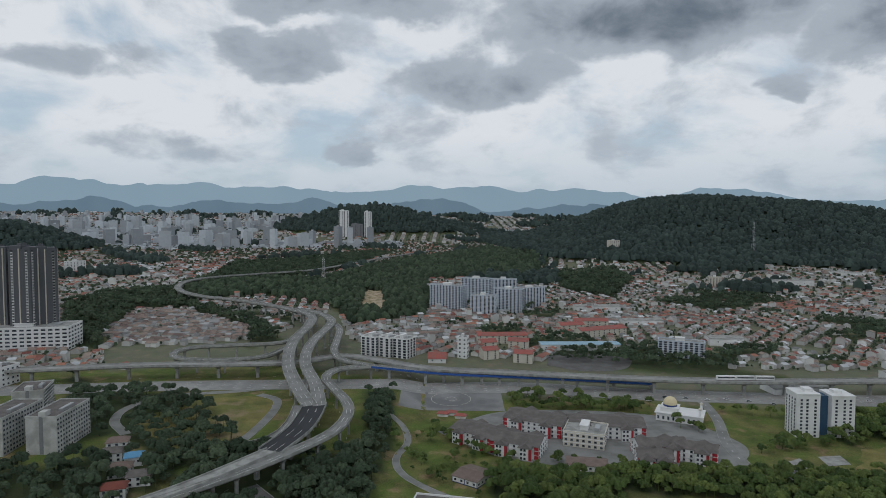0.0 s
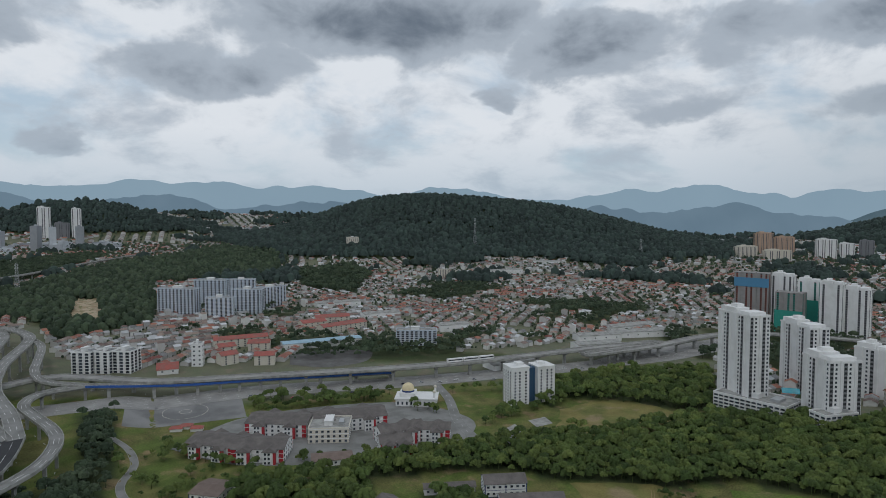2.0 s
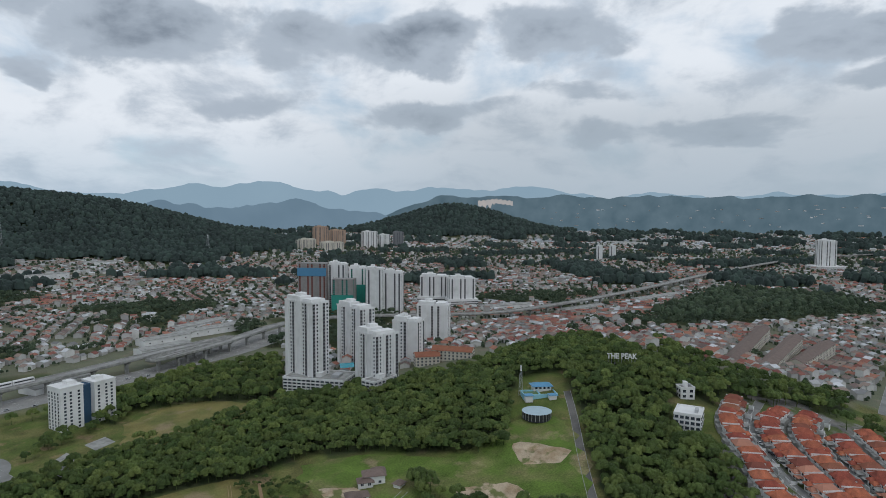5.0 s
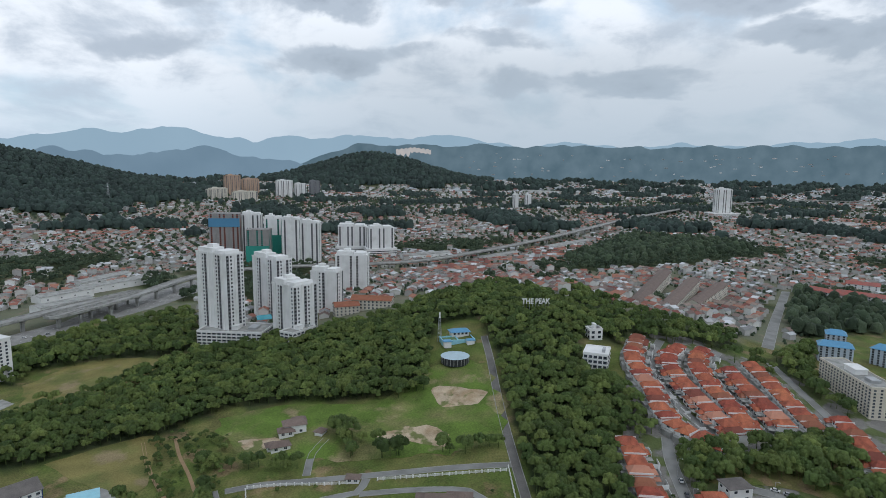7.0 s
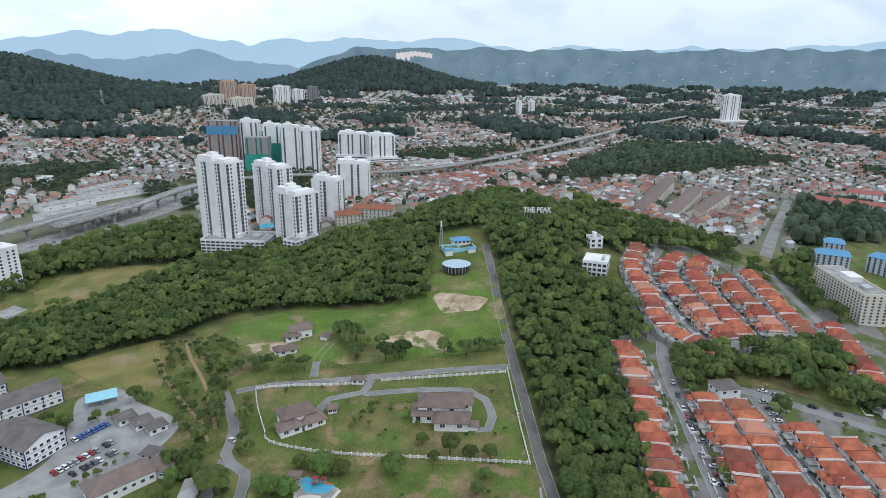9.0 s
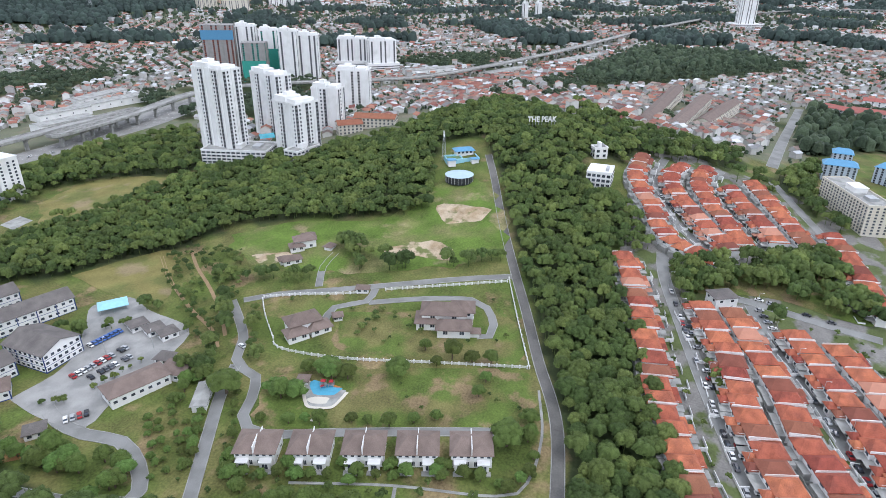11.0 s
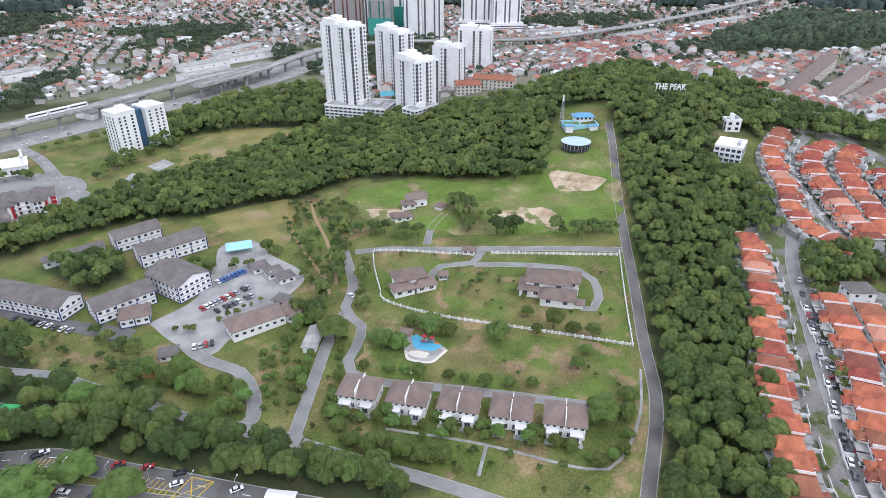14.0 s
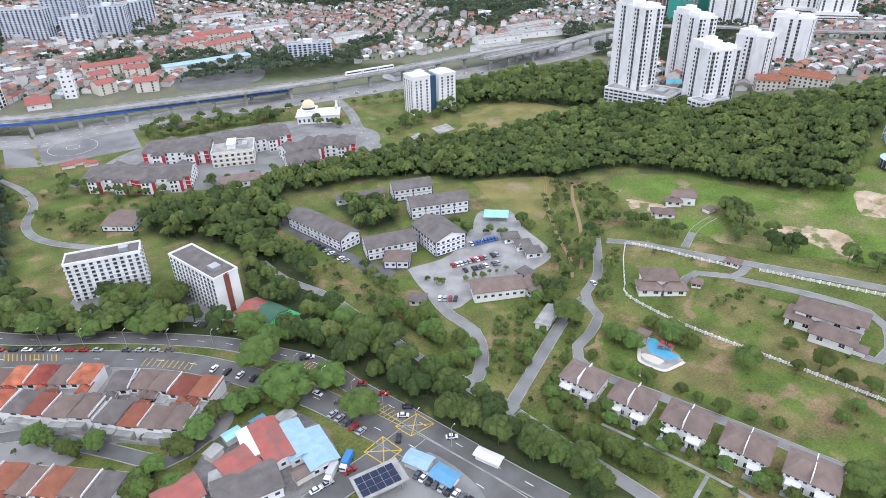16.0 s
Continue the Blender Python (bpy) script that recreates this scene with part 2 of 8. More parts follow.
def smooth_line(pts, step=6.0):
    """Points every few metres along a soft curve through the given ones."""
    p = [Vector(q) for q in pts]
    p = [p[0] * 2 - p[1]] + p + [p[-1] * 2 - p[-2]]
    out = []
    for i in range(1, len(p) - 2):
        n = max(1, int((p[i + 1] - p[i]).length / step))
        for k in range(n):
            t = k / n
            out.append(0.5 * (2 * p[i] + (p[i + 1] - p[i - 1]) * t + (2 * p[i - 1] - 5 * p[i] + 4 * p[i + 1] - p[i + 2]) * t * t
                              + (3 * p[i] - p[i - 1] - 3 * p[i + 1] + p[i + 2]) * t ** 3))
    out.append(p[-2])
    return out


def inside(poly, x, y):
    """Which of the points lie in the polygon."""
    hit = np.zeros(np.shape(x), bool)
    for (x0, y0), (x1, y1) in zip(poly, poly[1:] + poly[:1]):
        with np.errstate(divide="ignore", invalid="ignore"):
            hit ^= ((y0 > y) != (y1 > y)) & (x < (x1 - x0) * (y - y0) / ((y1 - y0) or 1e-9) + x0)
    return hit


ROADS = []


def road(name, pts, width, mat, label, lift=0.12, kerb=None, kind="structure"):
    """A strip of paving that follows the ground, with raised kerbs along both sides."""
    line = smooth_line(pts)
    ROADS.append(([(v.x, v.y) for v in line], width))
    verts, faces, index = [], [], []
    for i, c in enumerate(line):
        d = (line[min(i + 1, len(line) - 1)] - line[max(i - 1, 0)]).normalized()
        s = Vector((-d.y, d.x))
        for k, up in ((-0.5, -0.4), (-0.5, 0.14), (-0.5 + 0.3 / width, 0.14), (-0.5 + 0.3 / width, 0), (0.5 - 0.3 / width, 0), (0.5 - 0.3 / width, 0.14), (0.5, 0.14), (0.5, -0.4)):
            q = c + s * k * width
            verts.append((q.x, q.y, float(ground_z(q.x, q.y)) + lift + up))
        if i:
            a, b = (i - 1) * 8, i * 8
            for k in range(7):
                faces.append((a + k, a + k + 1, b + k + 1, b + k))
                index.append(0 if k == 3 else 1)
    return tagged(new(name, mesh_from(name, verts, faces, [mat, kerb or MAT["concrete"]], index)), label, "road", kind=kind)


# ---- land use ----
BELT = [(231.9, 379.3), (265.8, 363.5), (322.3, 358.8), (365.9, 356.7), (382.5, 342.8), (437.9, 281.4), (457.3, 215.9), (413.4, 165.1), (385.7, 154.0), (342.8, 140.7),
        (329.7, 148.7), (308.1, 225.9), (290.1, 255.7), (258.1, 262.3), (245.3, 279.6), (209.2, 302.2), (184.4, 331.0), (145.9, 345.8), (116.5, 351.1), (101.0, 356.1),
        (81.0, 334.0), (102.6, 387.9), (134.1, 388.6), (183.0, 378.5)]
BEHIND_FIELD = [(310.5, 492.4), (330.2, 481.0), (377.0, 493.8), (493.9, 459.4), (390.4, 358.4), (370.7, 361.1), (366.3, 380.3), (343.2, 409.7), (301.2, 442.3), (281.5, 427.3), (275.8, 442.5)]
PEAK = [(415.6, 267.4), (466.5, 225.5), (511.8, 207.2), (564.0, 181.0), (584.5, 152.6), (532.9, 97.8), (502.1, 54.5), (483.4, 30.3), (450.9, 31.3), (457.9, 38.2),
        (444.8, 59.1), (397.4, 57.0), (393.4, 30.6), (363.9, 12.1), (334.2, 3.7), (331.0, 24.8), (287.9, 18.2), (248.7, 0.7), (195.4, -11.5), (156.0, -21.5),
        (142.6, 11.6), (190.9, 23.6), (219.0, 36.8), (267.4, 55.6), (306.7, 72.3), (347.3, 89.1), (399.6, 110.5), (433.4, 127.4), (459.5, 143.1), (444.8, 170.4), (413.4, 165.1)]
RIGHT_WOODS = [(457.9, 38.2), (483.4, 30.3), (474.2, 8.6), (509.3, -44.9), (460.7, -42.5), (528.9, -91.5), (559.6, -108.2), (465.0, -93.7), (425.7, -110.0), (411.2, -107.1), (423.0, -90.6),
               (456.8, -82.0), (466.8, -65.2), (483.1, -39.6), (498.3, 5.6)]
PARK = [(327.5, -4.7), (336.3, -35.1), (378.1, -75.1), (365.6, -91.2), (322.1, -90.7), (307.5, -104.7), (324.8, -107.9), (339.4, -90.5), (342.1, -77.4), (317.6, -46.1), (304.7, -19.0), (310.8, -7.4)]
SOUTH_STRIP = [(-47.5, 326.2), (-24.4, 282.3), (-4.7, 273.8), (16.5, 258.8), (39.0, 227.9), (57.8, 213.8), (72.3, 199.8), (59.4, 193.3), (37.7, 219.5), (12.9, 241.5), (-48.2, 274.8)]
SLOPE = [(72.3, 199.8), (97.5, 201.5), (95.5, 183.3), (97.5, 152.2), (100.8, 128.3), (94.5, 113.8), (81.1, 142.1), (69.1, 172.2), (60.6, 190.3)]
LOWER = [(66.3, 166.5), (80.3, 140.9), (98.3, 125.0), (108.6, 113.1), (116.4, 84.6), (116.8, 73.6), (81.9, 97.7), (82.3, 119.3), (77.3, 139.7)]
SCHOOL_WOODS = [(38.2, 378.6), (74.1, 372.3), (103.1, 350.9), (93.4, 315.3), (77.0, 306.4), (62.8, 301.1), (32.3, 334.7), (22.6, 362.5)]
NORTH_WOODS = [(-351.6, 570.8), (-286.5, 520.1), (-224.7, 523.7), (-178.7, 466.8), (-141.5, 420.9), (-156.9, 364.1), (-236.1, 427.4), (-245.0, 395.7), (-281.5, 448.7)]
RAMP_WOODS = [(-68.5, 367.8), (-57.8, 414.3), (-67.4, 516.3), (-48.3, 517.4), (-38.6, 461.1), (-47.7, 395.1), (-42.8, 330.5), (-113.6, 327.7)]
VALLEY = [(-502.2, 1288.6), (-584.9, 1703.6), (-447.8, 1781.8), (-299.4, 2120.2), (-184.2, 2135.4), (-298.4, 1390.8)]
SHADE = [(-280.4, 358.8), (-234.9, 373.3), (-223.1, 396.7), (-189.4, 388.7), (-156.2, 362.5), (-170.6, 336.3), (-180.2, 313.7), (-244.0, 311.2)]
UNDER = [(-156.2, 362.5), (-145.9, 400.2), (-117.1, 392.0), (-69.7, 394.1), (-55.0, 394.8), (-41.3, 319.0), (-150.9, 314.8)]
GLADE = [(-55.0, 394.8), (-69.6, 532.5), (-45.0, 534.0), (-38.5, 415.2), (-42.5, 353.2)]
GAP = [(539.7, 89.1), (502.1, 54.5), (479.5, 29.9), (488.2, -7.4), (513.6, -49.3), (557.9, -52.1), (542.1, 2.7), (547.8, 40.9), (607.6, 95.4)]
SIDE = [(61.0, 310.1), (75.9, 303.2), (81.1, 266.6), (82.8, 222.7), (76.4, 208.9), (60.3, 220.3), (50.2, 251.5)]
FLANK = [(-429.0, 942.6), (-535.5, 1254.8), (-457.7, 1369.2), (-282.5, 1316.8), (-157.4, 1827.0), (136.4, 2282.6), (272.1, 1856.1), (220.6, 1450.7), (-42.2, 1368.5), (-31.3, 903.5), (-131.9, 828.9), (-171.8, 967.3), (-316.5, 1097.6), (-398.8, 1047.3)]
LEFT_WOODS = [(-597.9, 953.7), (-592.2, 1081.7), (-523.1, 1150.6), (-427.2, 1000.0), (-236.7, 820.1), (-198.1, 733.4), (-226.4, 694.7), (-258.9, 806.4), (-401.6, 939.8), (-472.3, 933.1), (-421.8, 749.3), (-383.4, 674.9), (-445.8, 714.6)]
BROWN_ESTATE = [(-418.2, 742.8), (-467.3, 923.0), (-397.3, 929.7), (-262.5, 806.1), (-245.8, 723.4), (-332.6, 687.0)]
TOWN_WOODS = [(264.6, 1514.7), (422.9, 1566.8), (411.9, 1373.6), (301.5, 1114.7), (223.5, 1213.7)]
FAR_STRIP = [(566.3, 610.5), (515.3, 493.8), (568.5, 517.4), (606.6, 604.8), (627.5, 653.8)]
EAST_WOODS = [(986.2, 166.7), (1378.9, 93.6), (1358.0, -81.5), (1300.0, -146.9), (1175.4, -117.6), (1124.5, -0.3), (966.8, 77.8)]
FAR_EAST = [(637.4, -101.6), (885.8, -152.5), (784.3, -218.3), (673.6, -191.3), (653.8, -155.9), (603.5, -115.1)]
QUAD = [(126.0, 321.1), (154.9, 308.5), (145.3, 272.8), (122.1, 281.3)]
WOODS = [BELT, BEHIND_FIELD, PEAK, RIGHT_WOODS, PARK, SOUTH_STRIP, SLOPE, LOWER, SCHOOL_WOODS, NORTH_WOODS, RAMP_WOODS, VALLEY, FLANK, LEFT_WOODS,
         TOWN_WOODS, FAR_STRIP, EAST_WOODS, FAR_EAST, QUAD, SHADE, UNDER, GLADE, SIDE, GAP]
# estates and built-up ground near by that the far town must keep clear of
ESTATE = [(-60.0, -200.0), (-447.9, 607.5), (-394.1, 578.3), (-166.1, 614.6), (55.4, 542.2), (281.6, 510.8), (478.6, 512.9), (384.7, 524.4), (509.4, 469.4), (397.3, 364.3), (437.9, 281.4), (475.3, 229.7),
          (516.7, 209.2), (577.5, 185.4), (554.9, 91.8), (487.3, 9.3), (541.0, -51.0), (567.9, -96.8), (720.1, -143.8), (754.1, -210.9), (700.0, -400.0)]
INTERCHANGE = [(-381.9, 683.6), (-305.2, 713.0), (-224.7, 731.6), (-202.1, 803.6), (-171.8, 967.7), (-117.5, 739.7), (93.5, 532.2), (-138.5, 512.3), (-349.1, 614.0)]
HIGHWAY = [(-109.7, 568.6), (-109.4, 675.4), (66.9, 655.3), (270.3, 617.4), (449.1, 625.4), (691.0, 643.5), (490.6, 632.0), (685.3, 624.6), (498.9, 460.1), (320.3, 506.6), (392.0, 491.1), (219.2, 499.2)]
WOOD_BUMP = [(-21, 2650, 620), (-33, 2500, 640), (7, 3000, 430), (-66, 4050, 640), (36, 2300, 240), (-14, 1900, 280)]


def wooded(x, y):
    """Where trees stand thick: the named woods, the hills, and scattered groves in the town."""
    w = np.zeros(np.shape(x), bool)
    for p in WOODS:
        w |= inside(p, x, y)
    a = np.degrees(np.arctan2(-x, y))
    return w | ((hill_z(x, y) > np.where((a > -3) & (a < 25), 48, 20)) & (np.hypot(x, y) > 900)) | (grove(x, y) & ~inside(ESTATE, x, y))


def grove(x, y):
    s = np.sin(x * 0.0131 + 1.3 * np.sin(y * 0.0073)) + np.sin(y * 0.0173 + 2.1 * np.sin(x * 0.0061) + 1.0) + 0.6 * np.sin((x + y) * 0.031) + 0.5 * np.sin((x - 1.7 * y) * 0.043)
    far = np.hypot(x, y)
    west = np.degrees(np.arctan2(-x, y)) > 3
    return (s > np.where(far > 2200, 1.3, 0.95) + 0.6 * west) & (far > 650)


# ---- the ground ----
def build_ground():
    segs, r, rings = 400, 20.0, [0.0]
    while r < 15000:
        rings.append(r)
        r *= 1.03
    a = np.linspace(0, 2 * math.pi, segs, endpoint=False)
    R, A = np.meshgrid(np.array(rings), a, indexing="ij")
    X, Y = R * np.cos(A), R * np.sin(A)
    Z = ground_z(X, Y)
    v = np.stack([X, Y, Z], -1).reshape(-1, 3)
    i, j = np.meshgrid(np.arange(len(rings) - 1), np.arange(segs), indexing="ij")
    p, q = i * segs + j, i * segs + (j + 1) % segs
    t = np.concatenate([np.stack([p, p + segs, q + segs], -1).reshape(-1, 3), np.stack([p, q + segs, q], -1).reshape(-1, 3)])
    m = material("grass", (0.098, 0.134, 0.03), 0.95, vary=0.55, scale=0.07, fine=1.1, other=(0.15, 0.148, 0.05), mix=(0.42, 0.6), third=((0.23, 0.175, 0.09), (0.57, 0.66), 0.06), bump=0.8, depth=0.4)
    n, link = m.node_tree.nodes, m.node_tree.links.new
    base = n["Principled BSDF"].inputs["Base Color"]
    col = base.links[0].from_socket
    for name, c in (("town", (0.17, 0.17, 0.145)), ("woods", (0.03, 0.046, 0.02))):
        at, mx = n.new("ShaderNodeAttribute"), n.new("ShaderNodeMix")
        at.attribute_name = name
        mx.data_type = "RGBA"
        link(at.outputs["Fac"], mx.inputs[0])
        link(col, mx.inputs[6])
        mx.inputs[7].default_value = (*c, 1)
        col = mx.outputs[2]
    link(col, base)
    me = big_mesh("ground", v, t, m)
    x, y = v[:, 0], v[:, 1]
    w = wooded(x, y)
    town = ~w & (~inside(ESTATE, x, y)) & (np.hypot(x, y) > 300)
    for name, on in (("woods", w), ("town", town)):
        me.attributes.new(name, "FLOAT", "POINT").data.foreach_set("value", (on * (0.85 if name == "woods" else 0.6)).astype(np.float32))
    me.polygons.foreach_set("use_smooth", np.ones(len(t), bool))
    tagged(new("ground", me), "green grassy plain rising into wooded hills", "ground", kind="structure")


build_ground()


# ---- trees ----
def crown_cloud(seed, clumps, leaves, size, tall=0.8, sides=5, low=-0.3):
    """A crown one unit in radius: rounded lobes of foliage with ragged sprays of leaves over them, and gaps between the lobes."""
    rng = np.random.default_rng(seed)
    V, T = [], []
    k = 0
    turn = np.arange(sides) * 2 * math.pi / sides
    fan = [(0, 1 + i, 1 + (i + 1) % sides) for i in range(sides)]
    fan += [q for i in range(sides) for q in ((1 + i, 1 + sides + i, 1 + sides + (i + 1) % sides), (1 + i, 1 + sides + (i + 1) % sides, 1 + (i + 1) % sides))]
    for i in range(clumps):
        a = i * 2.399 + rng.uniform(-0.4, 0.4)
        u = (i + 0.5) / clumps
        rad = math.sqrt(u) * rng.uniform(0.6, 0.76) * (clumps > 1)
        c = np.array([math.cos(a) * rad, math.sin(a) * rad, tall * (0.5 + 0.42 * (1 - u) + rng.uniform(-0.08, 0.08))])
        lobe = rng.uniform(0.3, 0.46) if clumps > 3 else rng.uniform(0.65, 0.9) / clumps ** 0.5
        w = rng.uniform(0, 6)
        r1, r2 = lobe * 0.78 * rng.uniform(0.8, 1.2, sides), lobe * rng.uniform(0.85, 1.25, sides)
        V.append(np.concatenate([[c + (rng.normal() * 0.1 * lobe, rng.normal() * 0.1 * lobe, lobe * 0.95)],
                                 np.stack([c[0] + np.cos(turn + w) * r1, c[1] + np.sin(turn + w) * r1, c[2] + lobe * rng.uniform(0.35, 0.65, sides)], -1),
                                 np.stack([c[0] + np.cos(turn + w + 0.3) * r2, c[1] + np.sin(turn + w + 0.3) * r2, c[2] + lobe * (low + rng.uniform(-0.2, 0.15, sides))], -1)]))
        T.append(np.array(fan) + k)
        k += 1 + 2 * sides
        if not leaves:
            continue
        d = rng.normal(size=(leaves, 3))
        d[:, 2] = np.abs(d[:, 2]) - 0.2
        d /= np.linalg.norm(d, axis=1)[:, None]
        mid = c + d * lobe * rng.uniform(0.86, 1.12, (leaves, 1))
        nrm = d + (0, 0, 0.35) + rng.normal(scale=0.3, size=(leaves, 3))
        nrm /= np.linalg.norm(nrm, axis=1)[:, None]
        side = np.cross(nrm, rng.normal(size=(leaves, 3)))
        side /= np.linalg.norm(side, axis=1)[:, None]
        up = np.cross(nrm, side)
        s = size * rng.uniform(0.5, 1.4, (leaves, 1))
        V.append(np.stack([mid - side * s, mid + side * s, mid + up * s * 1.5], 1).reshape(-1, 3))
        T.append(np.arange(leaves * 3).reshape(-1, 3) + k)
        k += leaves * 3
    return np.concatenate(V), np.concatenate(T)


FINE_CROWNS = [crown_cloud(60 + i, 16, 28, 0.06) for i in range(6)]
NEAR_CROWNS = [crown_cloud(i, 8, 14, 0.075) for i in range(8)]
MID_CROWNS = [crown_cloud(20 + i, 5, 4, 0.16) for i in range(6)]
FAR_CROWNS = [crown_cloud(40 + i, 1, 0, 0.3, 0.45, 6, -0.55) for i in range(8)]


def tint_by_tree(m):
    """Each tree a little lighter, darker or yellower than its neighbour."""
    n, link = m.node_tree.nodes, m.node_tree.links.new
    hs = next(q for q in n if q.bl_idname == "ShaderNodeHueSaturation")
    val = hs.inputs["Value"].links[0].from_socket
    at = n.new("ShaderNodeAttribute")
    at.attribute_name = "tint"
    mu, hu = n.new("ShaderNodeMapRange"), n.new("ShaderNodeMapRange")
    for r, lo, hi in ((mu, 0.66, 1.36), (hu, 0.515, 0.475)):
        r.inputs["To Min"].default_value, r.inputs["To Max"].default_value = lo, hi
        link(at.outputs["Fac"], r.inputs["Value"])
    m2 = n.new("ShaderNodeMath")
    m2.operation = "MULTIPLY"
    link(val, m2.inputs[0])
    link(mu.outputs[0], m2.inputs[1])
    link(m2.outputs[0], hs.inputs["Value"])
    link(hu.outputs[0], hs.inputs["Hue"])
    return m


LEAF_WOODS = tint_by_tree(material("woodland_leaves", (0.084, 0.124, 0.033), 0.8, vary=0.5, scale=0.05, fine=2.6, per_island=0.2, bump=1.0, depth=0.6))
LEAF_TREE = material("tree_leaves", (0.083, 0.124, 0.028), 0.8, vary=0.42, scale=0.3, fine=2.2, per_object=0.35, hue=0.025, bump=1.0, depth=0.4)
# woodland leaves made darker and bluer: dimness and haze put into the colour
LEAF_VALLEY = tint_by_tree(material("dimmed_valley_leaves", (0.048, 0.072, 0.04), 0.8, vary=0.4, scale=0.02, fine=0.6, per_island=0.2, bump=1.0, depth=1.2))
# far-hill leaves: cloud shadow and blue haze mixed into the base colour
LEAF_RAIN = tint_by_tree(material("hazed_rainforest_leaves", (0.036, 0.055, 0.048), 0.8, vary=0.3, scale=0.008, fine=0.25, per_island=0.15))
rng = np.random.default_rng(5)


def near_road(x, y, spare=0.5):
    hit = np.zeros(len(x), bool)
    for line, width in ROADS:
        p = np.array(line)
        if len(p) == 0:
            continue
        lo, hi = p.min(0) - width - 5, p.max(0) + width + 5
        k = np.where((x > lo[0]) & (x < hi[0]) & (y > lo[1]) & (y < hi[1]))[0]
        if len(k):
            d = np.hypot(x[k, None] - p[None, :, 0], y[k, None] - p[None, :, 1]).min(1)
            hit[k] |= d < width / 2 + spare + 2
    return hit


def trees_mesh(name, x, y, radius, crowns, label, stems=True, leaf=None):
    """Many trees in one mesh, with trunks."""
    V, T, tint, k = [], [], [], 0
    z = ground_z(x, y)
    for i in range(len(x)):
        v, t = crowns[i % len(crowns)]
        r = radius[i]
        a = i * 1.7
        c, s = math.cos(a) * r, math.sin(a) * r
        h = r * (1.0 + 0.35 * math.sin(i * 3.1))
        w = np.empty_like(v)
        w[:, 0] = v[:, 0] * c - v[:, 1] * s + x[i]
        w[:, 1] = v[:, 0] * s + v[:, 1] * c + y[i]
        w[:, 2] = v[:, 2] * r * 1.15 + z[i] + h * 0.8
        V.append(w)
        T.append(t + k)
        k += len(v)
        if stems:
            q = 0.06 * r
            st = np.array([[-q, -q, -0.3], [q, -q, -0.3], [0, q, -0.3], [0, 0, h * 1.3]]) + (x[i], y[i], z[i])
            V.append(st)
            T.append(np.array([[0, 1, 3], [1, 2, 3], [2, 0, 3]]) + k)
            k += 4
        tint.append(np.full(k - sum(len(q) for q in tint), (math.sin(i * 12.9898) * 43758.5) % 1.0))
    if not V:
        return
    me = big_mesh(name, np.concatenate(V), np.concatenate(T), leaf or LEAF_WOODS, smooth=True)
    me.attributes.new("tint", "FLOAT", "POINT").data.foreach_set("value", np.concatenate(tint).astype(np.float32))
    tagged(new(name, me), label, "trees", kind="stuff")


def lattice(x0, x1, y0, y1, step, jitter=0.38):
    gx, gy = np.meshgrid(np.arange(x0, x1, step), np.arange(y0, y1, step))
    gx, gy = gx.ravel(), gy.ravel()
    return gx + rng.uniform(-jitter, jitter, len(gx)) * step, gy + rng.uniform(-jitter, jitter, len(gy)) * step


KEEP_CLEAR = []


def wood(poly, step, radius, label, name="woodland", crowns=None, share=1.0, leaf=None):
    p = np.array(poly)
    x, y = lattice(p[:, 0].min(), p[:, 0].max(), p[:, 1].min(), p[:, 1].max(), step)
    on = inside(poly, x, y) & ~near_road(x, y) & (rng.random(len(x)) < share)
    for q in KEEP_CLEAR:
        on &= ~inside(q, x, y)
    x, y = x[on], y[on]
    far = np.hypot(x, y)
    r = radius * rng.uniform(0.65, 1.3, len(x))
    for near in (True, False):
        on = (far < 235) == near
        if crowns is None and near and on.any():
            trees_mesh(name, x[on], y[on], r[on], FINE_CROWNS, label, leaf=leaf)
        elif on.any():
            trees_mesh(name, x[on], y[on], r[on], crowns or (NEAR_CROWNS if far.mean() < 620 else MID_CROWNS), label, leaf=leaf)


def tree_kind(seed, tall, name="tree"):
    """One tree to copy: a tapered trunk with limbs, and a leafy crown, about one metre in radius."""
    t = new(name)
    bm = bmesh.new()

    def limb(a, b, r0, r1):
        a, b = Vector(a), Vector(b)
        q = (b - a).to_track_quat("Z", "Y").to_matrix().to_4x4()
        bmesh.ops.create_cone(bm, segments=6, radius1=r0, radius2=r1, depth=(b - a).length, matrix=Matrix.Translation((a + b) / 2) @ q)

    limb((0, 0, -0.1), (0, 0, tall), 0.09, 0.05)
    r = random.Random(seed)
    for i in range(5):
        a = i * 1.26 + r.random()
        limb((0, 0, tall * r.uniform(0.5, 0.9)), (math.cos(a) * 0.55, math.sin(a) * 0.55, tall + r.uniform(0.2, 0.5)), 0.04, 0.015)
    part("trunk", bm, MAT["trunk"], t)
    v, f = crown_cloud(100 + seed, 16, 30, 0.065, tall=0.95)
    v = v + (0, 0, tall * 0.75)
    c = new("crown", big_mesh("crown", v, f, LEAF_TREE, smooth=True))
    c.parent = t
    return t


TREE_KINDS = [tree_kind(i, (0.7, 0.9, 0.55, 0.8)[i]) for i in range(4)]
for k in TREE_KINDS:
    k.matrix_basis = Matrix.Translation((-40.0 - 12 * TREE_KINDS.index(k), -120.0, 0)) @ Matrix.Scale(4, 4)
    tagged(k, "broad green tree on a grass verge", "tree", "single trees")
TREES = []


FAR_TREES = []


